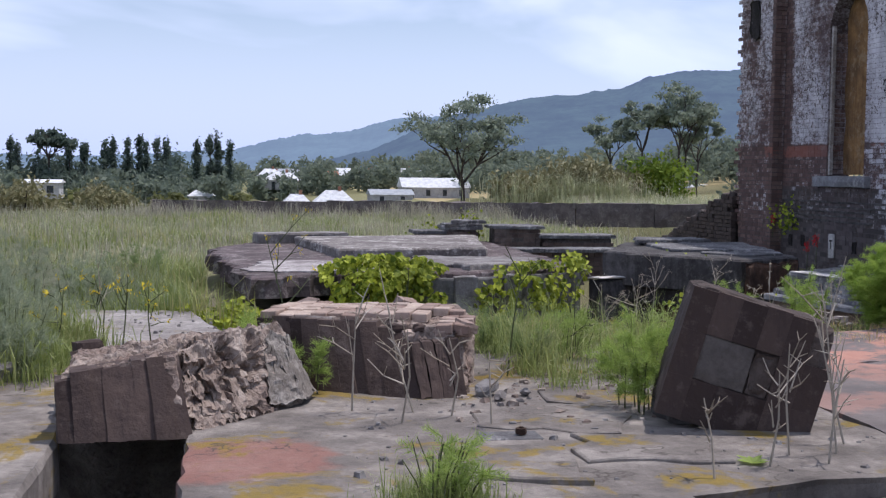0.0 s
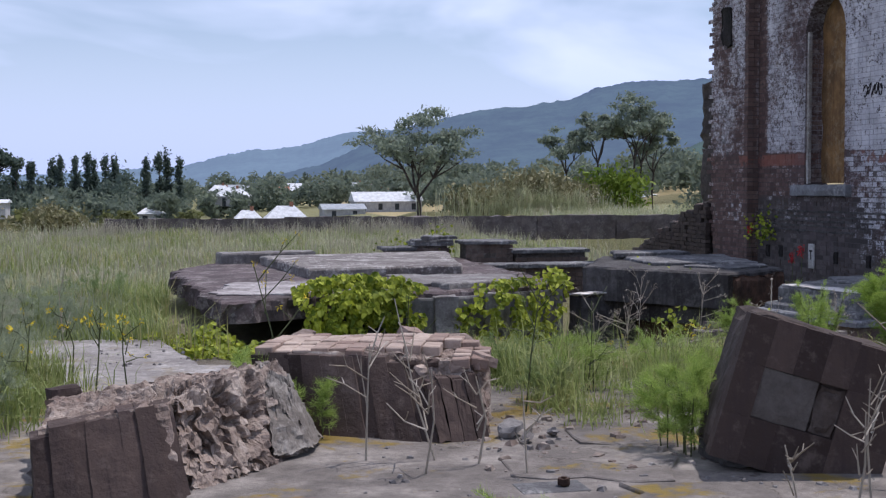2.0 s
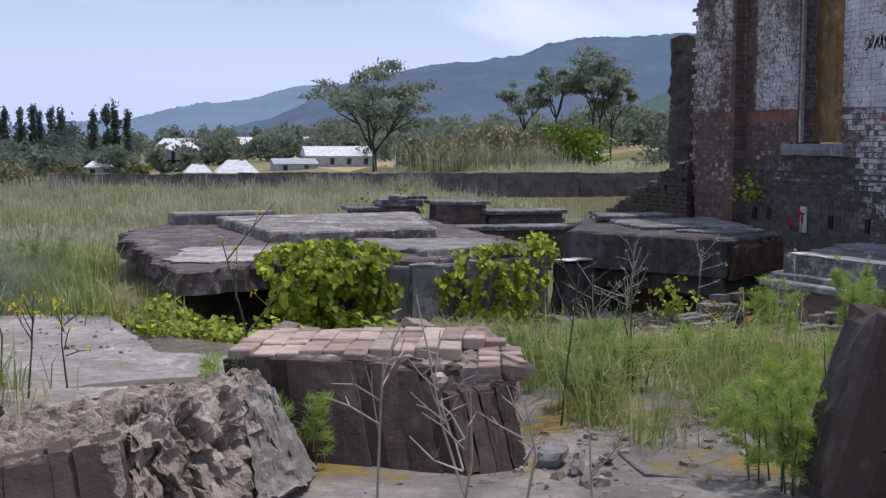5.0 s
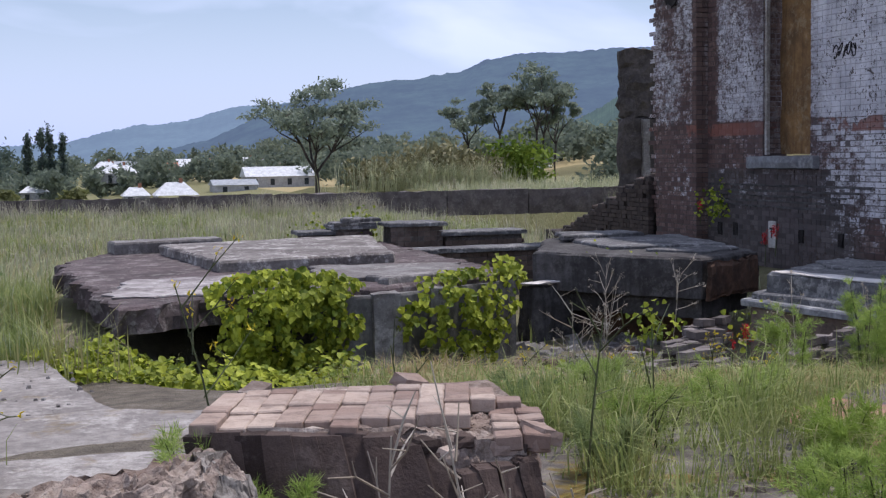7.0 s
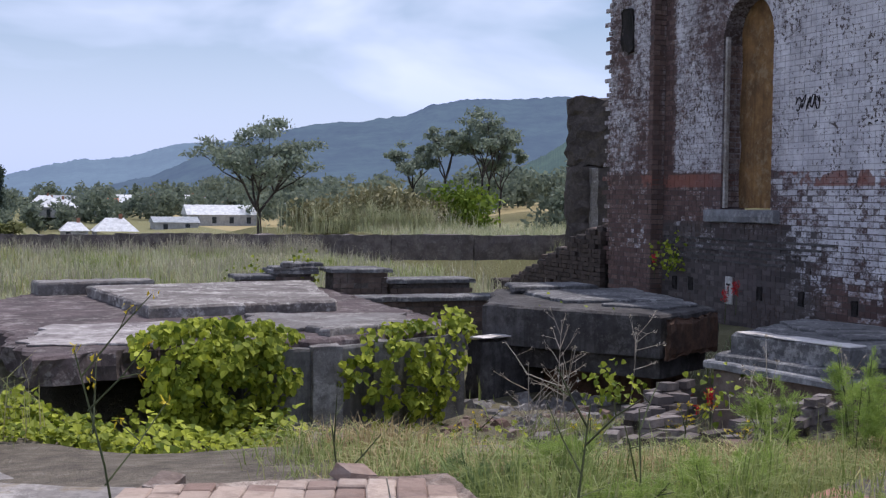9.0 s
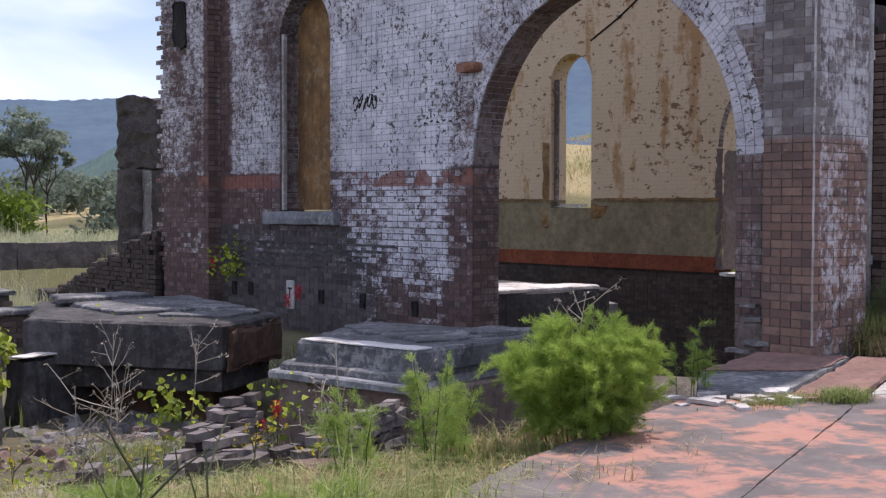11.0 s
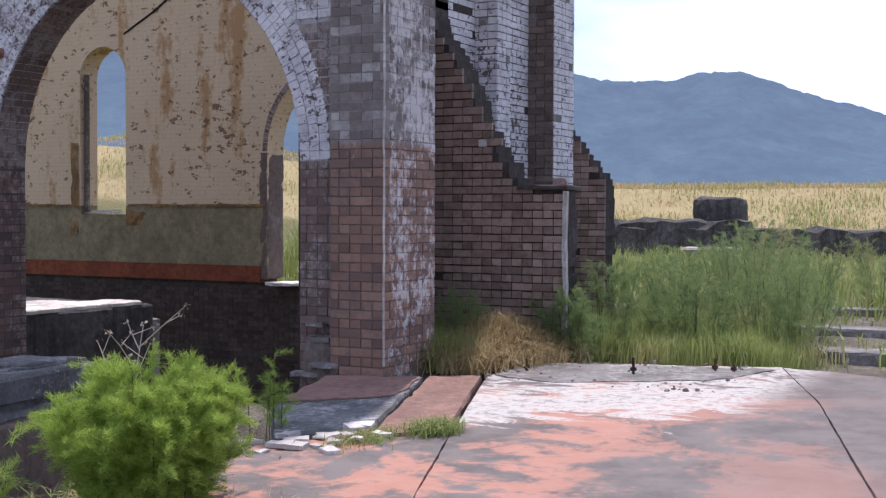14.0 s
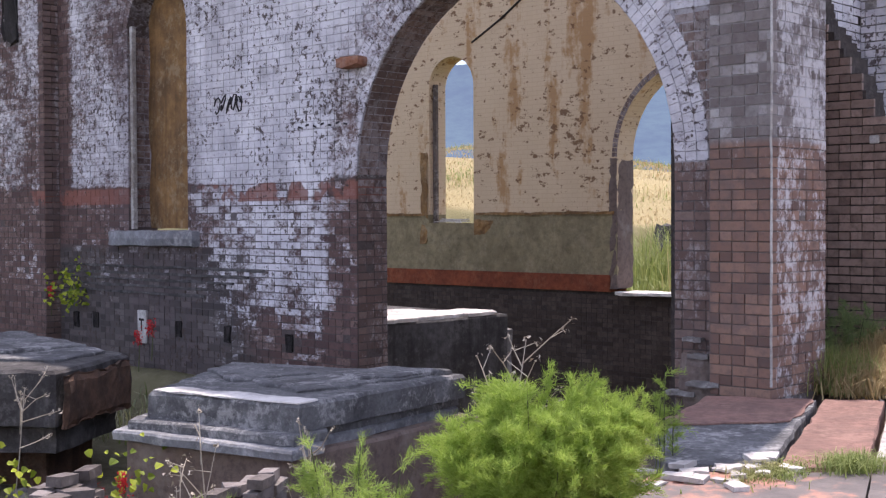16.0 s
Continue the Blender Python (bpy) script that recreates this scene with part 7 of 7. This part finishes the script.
def tree(at, forks, crown, leaf, n, size, label, material, trunk=0.16, name="tree"):
    """A low-forked trunk whose limbs fan up and out and end in flat, gappy sprays of leaves. crown: half width, fork height, lowest leaf, top."""
    w = thing(name, at, label, "tree", "trees")
    c = Vector(at)
    half, split, lo, hi = crown
    bm = bmesh.new()
    fork = c + Vector((rng.normal(0, 0.1), 0, split))
    tube(bm, [c - Vector((0, 0, 0.3)), c.lerp(fork, 0.5) + Vector((rng.normal(0, 0.06), 0, 0)), fork], [trunk, trunk * 0.85, trunk * 0.75], 8)
    tips, boughs = [], []
    for i in range(4):
        a = 1.57 * i + rng.uniform(-0.5, 0.5)
        q = fork + Vector((math.cos(a) * half * 0.26, math.sin(a) * half * 0.26, (hi - split) * rng.uniform(0.22, 0.36)))
        tube(bm, [fork, fork.lerp(q, 0.5) + Vector((rng.normal(0, 0.08), 0, 0)), q], [trunk * 0.6, trunk * 0.5, trunk * 0.4], 6)
        boughs.append((a, q))
    for i in range(forks):
        a = 2.4 * i + rng.uniform(-0.3, 0.3)
        r = half * math.sqrt((i + 0.5) / forks) * rng.uniform(0.85, 1.05)
        rise = (hi - lo) * math.sqrt(max(0.0, 1.08 - (r / half) ** 2)) * (0.35 + 0.65 * rng.random())
        e = c + Vector((math.cos(a) * r, math.sin(a) * r, lo + rise))
        q = max(boughs, key=lambda b: math.cos(b[0] - a))[1]
        m = q.lerp(e, 0.5) + Vector((rng.normal(0, 0.06), rng.normal(0, 0.06), -0.05)) * (e - q).length
        tube(bm, [q, m, e], [trunk * 0.40, trunk * 0.24, trunk * 0.06], 5)
        for j in range(4):
            s = m.lerp(e, rng.uniform(0.1, 1.0))
            t = s + Vector((rng.uniform(-1, 1), rng.uniform(-1, 1), rng.uniform(-0.15, 0.9))) * half * 0.26
            t.z = min(t.z, c.z + hi)
            tube(bm, [s, t], [trunk * 0.14, trunk * 0.04], 4)
            tips.append(t)
            for k in range(2):
                tips.append(t + Vector((rng.uniform(-1.3, 1.3), rng.uniform(-1.3, 1.3), rng.uniform(-0.4, 0.5))) * half * 0.10)
    part("trunk", bm, BARK, w)
    v = leaf_cloud([tuple(t) for t in tips], np.array([half * leaf, half * leaf, half * leaf * 0.5]), n, size)
    quick("crown", v, np.arange(len(v)), 4, material, w)["kind"] = "stuff"
    return w


tree((16.9, 86.0, -0.75), 19, (4.1, 1.2, 2.2, 7.2), 0.07, 7600, 0.07, "lone wide wattle tree beyond the low wall", L_TREE, 0.17)
for x, y, hw, hi, f in ((27.8, 87, 2.0, 6.4, 8), (29.9, 86, 2.2, 8.2, 9), (32.3, 85.5, 2.5, 8.5, 11), (33.3, 86.5, 2.4, 8.1, 10), (34.9, 88, 2.0, 6.6, 8)):
    tree((x, y, -0.6), f, (hw, hi * 0.42, hi * 0.54, hi), 0.085, 2600, 0.07, "slim dark wattle in a loose group", L_TREE, 0.10)


def shrub(at, half, tall, n, size, label, material, name="shrub"):
    w = thing(name, at, label, "shrub", "shrubs")
    c = np.array(at)
    lumps = [c + np.array([rng.normal(0, 0.45) * half, rng.normal(0, 0.4) * half, tall * rng.uniform(0.2, 0.8)]) for i in range(16)]
    v = leaf_cloud(lumps, np.array([half * 0.24, half * 0.24, tall * 0.14]), n, size)
    quick("foliage", v, np.arange(len(v)), 4, material, w)["kind"] = "stuff"
    bm = bmesh.new()
    for q in lumps[:5]:
        tube(bm, [tuple(c - np.array([0, 0, 0.2])), tuple(q)], [0.04, 0.015], 4)
    part("branches", bm, BARK, w)
    return w


shrub((30.6, 84, -0.8), 2.4, 3.1, 2600, 0.09, "bright yellow-green shrub below the wattles", L_BRIGHT)
for x, y, h, t in ((20.5, 83, 2.4, 2.2), (22.5, 82, 2.8, 3.0), (24.5, 82, 2.8, 3.1), (26.5, 83, 2.2, 2.4), (36.5, 80, 2.5, 3.2), (39.0, 82, 3.0, 3.6)):
    shrub((x, y, -0.9), h, t, 2200, 0.09, "straggling olive shrub on the bank", L_REED if x < 30 else L_FAR)
p = np.column_stack([rng.normal(23.5, 2.2, 3500), rng.uniform(79, 83, 3500), np.full(3500, -0.7)])
grass("reeds", p, rng.uniform(1.2, 2.6, 3500), 0.02, G_FIELD, "tall pale reeds on the bank", 0.3)
for x, y, h, t in ((-7.5, 52, 1.3, 1.5), (-12, 56, 1.6, 1.6), (-5.0, 58, 1.2, 1.3)):
    shrub((x, y, -0.7), h, t, 1800, 0.05, "round grey-green shrub in the meadow", L_REED)

pole = thing("utility_pole", (-10.65, 60, -0.7), "bare timber utility pole with two curved brackets", "pole")
POLE = weathered("grey timber", (0.12, 0.10, 0.09), (0.07, 0.06, 0.055), (0.2, 0.18, 0.16), 5, 0.3, streak=True)
post = part("post", tube(bmesh.new(), [(-10.65, 60, -2.0), (-10.63, 60, 2.5), (-10.6, 60, 6.0)], [0.15, 0.13, 0.11], 8), POLE, pole)
for s, z in ((-1, 5.4), (1, 4.75)):
    part("bracket", tube(bmesh.new(), [(-10.6 + s * 0.1, 60, z + 0.1), (-10.6 + s * 0.25, 60, z - 0.1), (-10.6 + s * 0.42, 60, z - 0.02), (-10.6 + s * 0.46, 60, z + 0.2)], [0.035, 0.035, 0.035, 0.03], 6), POLE, post, "curved iron bracket")


def poplar(at, tall, half):
    w = thing("poplar", at, "tall narrow dark poplar on the skyline", "tree", "poplars")
    c = np.array(at)
    zs = rng.uniform(0.12, 1.0, 30)
    lumps = [c + np.array([rng.normal(0, 0.4) * half * (1 - 0.85 * abs(z - 0.3)), rng.normal(0, 0.4) * half, z * tall * 0.97]) for z in zs]
    v = leaf_cloud(lumps, np.array([half * 0.28, half * 0.28, tall * 0.04]), 1800, 0.16)
    quick("crown", v, np.arange(len(v)), 4, L_POPLAR, w)["kind"] = "stuff"
    part("trunk", tube(bmesh.new(), [tuple(c), tuple(c + np.array([0, 0, tall * 0.8]))], [0.35, 0.08], 6), BARK, w)
    return w


for x, z in ((-1.5, 9.2), (0.2, 9.6), (3.0, 8.0), (-4.5, 8.6), (-11.8, 8.2), (-14.0, 8.4), (-16.2, 8.8), (-18.0, 8.4), (-20.5, 7.4), (-23.5, 7.8), (-26.0, 7.6), (-33, 7.4), (-44, 7.4), (-47, 7.2), (-30, 6.8)):
    poplar((x, 300 + rng.uniform(-8, 8), -6.0), z + 6.0, 1.25)
tree((-36.5, 290, -6.0), 9, (5.0, 9.0, 11.5, 14.8), 0.10, 1400, 0.3, "flat-topped dark pine on the skyline", L_POPLAR, 0.4)


def wood(name, x0, x1, y0, y1, n, tall, material, label, size=0.3, count=26000):
    """A belt of distant trees: many lumps of leaves on a common ground."""
    cs = []
    for i in range(n):
        x, y, h = rng.uniform(x0, x1), rng.uniform(y0, y1), tall * rng.uniform(0.55, 1.1)
        g = float(height(x, y))
        for k in range(9):
            cs.append((x + rng.normal(0, h * 0.2), y + rng.normal(0, h * 0.2), g + h * rng.uniform(0.15, 0.95)))
    v = leaf_cloud(cs, np.array([tall * 0.11, tall * 0.11, tall * 0.09]), count, size)
    ob = quick(name, v, np.arange(len(v)), 4, material)
    return tagged(ob, label, "woodland", kind="stuff")


wood("tree_belt", -75, 4, 240, 290, 60, 7.0, L_FAR, "belt of mixed green trees before the town", 0.28, 30000)
wood("tree_belt", -75, -8, 285, 320, 60, 11.0, L_POPLAR, "darker belt of tall trees on the skyline", 0.3, 24000)
wood("tree_belt", -60, 6, 200, 235, 34, 4.2, leaf_mat("yellowish foliage", (0.14, 0.155, 0.06), (0.24, 0.25, 0.10), thin=0.5), "olive shrubs on the edge of the town", 0.25, 18000)
wood("tree_belt", 0, 130, 330, 420, 90, 8.0, L_FAR, "scattered trees among the houses", 0.35, 26000)
wood("tree_belt", 60, 140, 230, 300, 60, 9.0, L_FAR, "trees below the hill", 0.32, 20000)
wood("tree_belt", -20, 160, 520, 640, 120, 11.0, L_FAR, "distant tree line below the hills", 0.5, 20000)

TIN = weathered("white sheet roof", (0.72, 0.74, 0.76), (0.60, 0.62, 0.65), (0.8, 0.8, 0.8), 1, 0.2)
TIN_GREY = weathered("grey sheet roof", (0.42, 0.45, 0.48), (0.33, 0.36, 0.39), (0.5, 0.5, 0.5), 1, 0.2)
WALL_FAR = weathered("pale weatherboard", (0.52, 0.52, 0.52), (0.42, 0.42, 0.43), (0.6, 0.6, 0.6), 1, 0.2)
TILE_FAR = weathered("orange roof tile", (0.42, 0.20, 0.13), (0.32, 0.15, 0.10), (0.5, 0.3, 0.2), 1, 0.2)
GLASS_FAR = weathered("dark window", (0.06, 0.07, 0.08), (0.04, 0.045, 0.05), (0.1, 0.1, 0.1), 1, 0.2)


def house(x, y, w, d, eave, ridge, roof, label, hip=False, z=None):
    """A distant house: walls, pitched or hipped roof, windows, door, chimney."""
    g = float(height(x, y)) - 0.2 if z is None else z
    h = thing("house", (x, y, g), label, "house", "houses in the town")
    part("wall", box_bm(x - w / 2, x + w / 2, y - d / 2, y + d / 2, g, g + eave), WALL_FAR, h)
    bm = bmesh.new()
    o = 0.35
    r = w * 0.32 if hip else 0.0
    base = [bm.verts.new(q) for q in ((x - w / 2 - o, y - d / 2 - o, g + eave), (x + w / 2 + o, y - d / 2 - o, g + eave), (x + w / 2 + o, y + d / 2 + o, g + eave), (x - w / 2 - o, y + d / 2 + o, g + eave))]
    t = [bm.verts.new((x - w / 2 - o + r, y, g + ridge)), bm.verts.new((x + w / 2 + o - r, y, g + ridge))]
    for q in ((base[0], base[1], t[1], t[0]), (base[2], base[3], t[0], t[1]), (base[1], base[2], t[1]), (base[3], base[0], t[0]), (base[3], base[2], base[1], base[0])):
        bm.faces.new(q)
    rf = part("roof", bm, roof, h)
    n = max(2, int(w / 3.5))
    for i in range(n):
        c = x - w / 2 + w * (i + 0.5) / n
        part("window" if i else "door", box_bm(c - 0.5, c + 0.5, y - d / 2 - 0.05, y - d / 2 + 0.02, g + (0.9 if i else 0.1), g + eave * 0.82), GLASS_FAR, h)
    if hip:
        part("chimney", box_bm(x + w * 0.1, x + w * 0.1 + 0.7, y - 0.3, y + 0.4, g + ridge - 0.9, g + ridge + 0.8), TILE_FAR, rf)
    return h


house(52.0, 302, 16.2, 9, 2.9, 5.2, TIN, "long pale shed with a bright white roof", z=-5.6)
house(39.0, 285, 9.5, 8, 2.0, 3.2, TIN_GREY, "low grey-roofed shed below the meadow", z=-6.2)
house(24.8, 270, 8.4, 8, 1.2, 3.9, TIN, "house with a bright hipped roof below the meadow", True, -7.0)
house(16.9, 272, 5.2, 6, 1.2, 3.0, TIN, "small house with a bright hipped tin roof", True, -7.0)
house(-3.0, 262, 5.2, 6, 1.8, 3.0, TIN, "small pale-roofed house among trees", True, -6.2)
house(-26.0, 200, 5.0, 6, 2.4, 2.9, TIN, "low white-roofed hut in the weeds", False, -3.6)
house(96.0, 250, 20.0, 9, 3.2, 4.6, TIN, "long white-roofed shed behind the wattles", z=-5.4)
house(120.0, 270, 12.0, 9, 2.6, 4.0, TIN_GREY, "grey-roofed shed beside trees", z=-5.4)
for i in range(26):
    x, y = rng.uniform(8, 120), rng.uniform(340, 520)
    house(x, y, rng.uniform(7, 12), 8, 2.8, rng.uniform(4.2, 5.4), (TIN, TIN_GREY, TILE_FAR)[i % 3], "small distant house among trees", i % 2 == 0, -5.0 + (y - 340) * 0.012)
house(430.0, 150, 26.0, 10, 5.0, 6.5, TIN, "long pale shed far across the straw field", z=-1.5)
house(455.0, 128, 16.0, 10, 3.0, 4.5, TIN_GREY, "grey shed far across the straw field", z=-1.0)


def hills(name, radius, foot, profile, base, colour, haze_glow, label, strength):
    """A wooded ridge: heights in degrees above the eye against the compass, clockwise from +y."""
    az = np.linspace(profile[0][0], profile[-1][0], 900)
    el = np.interp(az, [q[0] for q in profile], [q[1] for q in profile])
    rows, m = [], 14
    for k in range(m):
        t = k / (m - 1)
        r = foot + (radius - foot) * t
        jag = np.array([noise.noise(Vector((a * 0.9, t * 3, radius))) * 0.10 + noise.noise(Vector((a * 4.5, t * 9, radius))) * 0.06 * t + noise.noise(Vector((a * 17, t * 9, radius))) * 0.06 * t + noise.noise(Vector((a * 41, t * 9, radius))) * 0.05 * t for a in az])
        h = radius * np.tan(np.radians(np.maximum(el + jag * np.minimum(1, el), 0.02))) * (t ** 1.25)
        rows.append(np.stack([r * np.sin(np.radians(az)), r * np.cos(np.radians(az)), base + (1.4 - base) * t + h], 1))
    v = np.concatenate(rows)
    i = np.arange(len(az) * m).reshape(m, len(az))
    f = np.stack([i[:-1, :-1], i[:-1, 1:], i[1:, 1:], i[1:, :-1]], -1).ravel()
    k = Mat(name)
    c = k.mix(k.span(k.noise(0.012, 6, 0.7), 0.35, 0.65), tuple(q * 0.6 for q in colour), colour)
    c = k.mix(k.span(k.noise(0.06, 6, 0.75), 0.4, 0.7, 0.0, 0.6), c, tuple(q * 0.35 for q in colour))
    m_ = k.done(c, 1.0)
    # blue emission on the slopes stands in for haze in the air
    k.put(k.b.inputs["Emission Color"], k.mix(0.10, haze_glow, c))
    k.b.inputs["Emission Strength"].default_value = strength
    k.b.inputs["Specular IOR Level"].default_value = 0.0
    ob = quick("backdrop", v, f, 4, m_, smooth=True)
    return tagged(ob, label, "hill", kind="structure")


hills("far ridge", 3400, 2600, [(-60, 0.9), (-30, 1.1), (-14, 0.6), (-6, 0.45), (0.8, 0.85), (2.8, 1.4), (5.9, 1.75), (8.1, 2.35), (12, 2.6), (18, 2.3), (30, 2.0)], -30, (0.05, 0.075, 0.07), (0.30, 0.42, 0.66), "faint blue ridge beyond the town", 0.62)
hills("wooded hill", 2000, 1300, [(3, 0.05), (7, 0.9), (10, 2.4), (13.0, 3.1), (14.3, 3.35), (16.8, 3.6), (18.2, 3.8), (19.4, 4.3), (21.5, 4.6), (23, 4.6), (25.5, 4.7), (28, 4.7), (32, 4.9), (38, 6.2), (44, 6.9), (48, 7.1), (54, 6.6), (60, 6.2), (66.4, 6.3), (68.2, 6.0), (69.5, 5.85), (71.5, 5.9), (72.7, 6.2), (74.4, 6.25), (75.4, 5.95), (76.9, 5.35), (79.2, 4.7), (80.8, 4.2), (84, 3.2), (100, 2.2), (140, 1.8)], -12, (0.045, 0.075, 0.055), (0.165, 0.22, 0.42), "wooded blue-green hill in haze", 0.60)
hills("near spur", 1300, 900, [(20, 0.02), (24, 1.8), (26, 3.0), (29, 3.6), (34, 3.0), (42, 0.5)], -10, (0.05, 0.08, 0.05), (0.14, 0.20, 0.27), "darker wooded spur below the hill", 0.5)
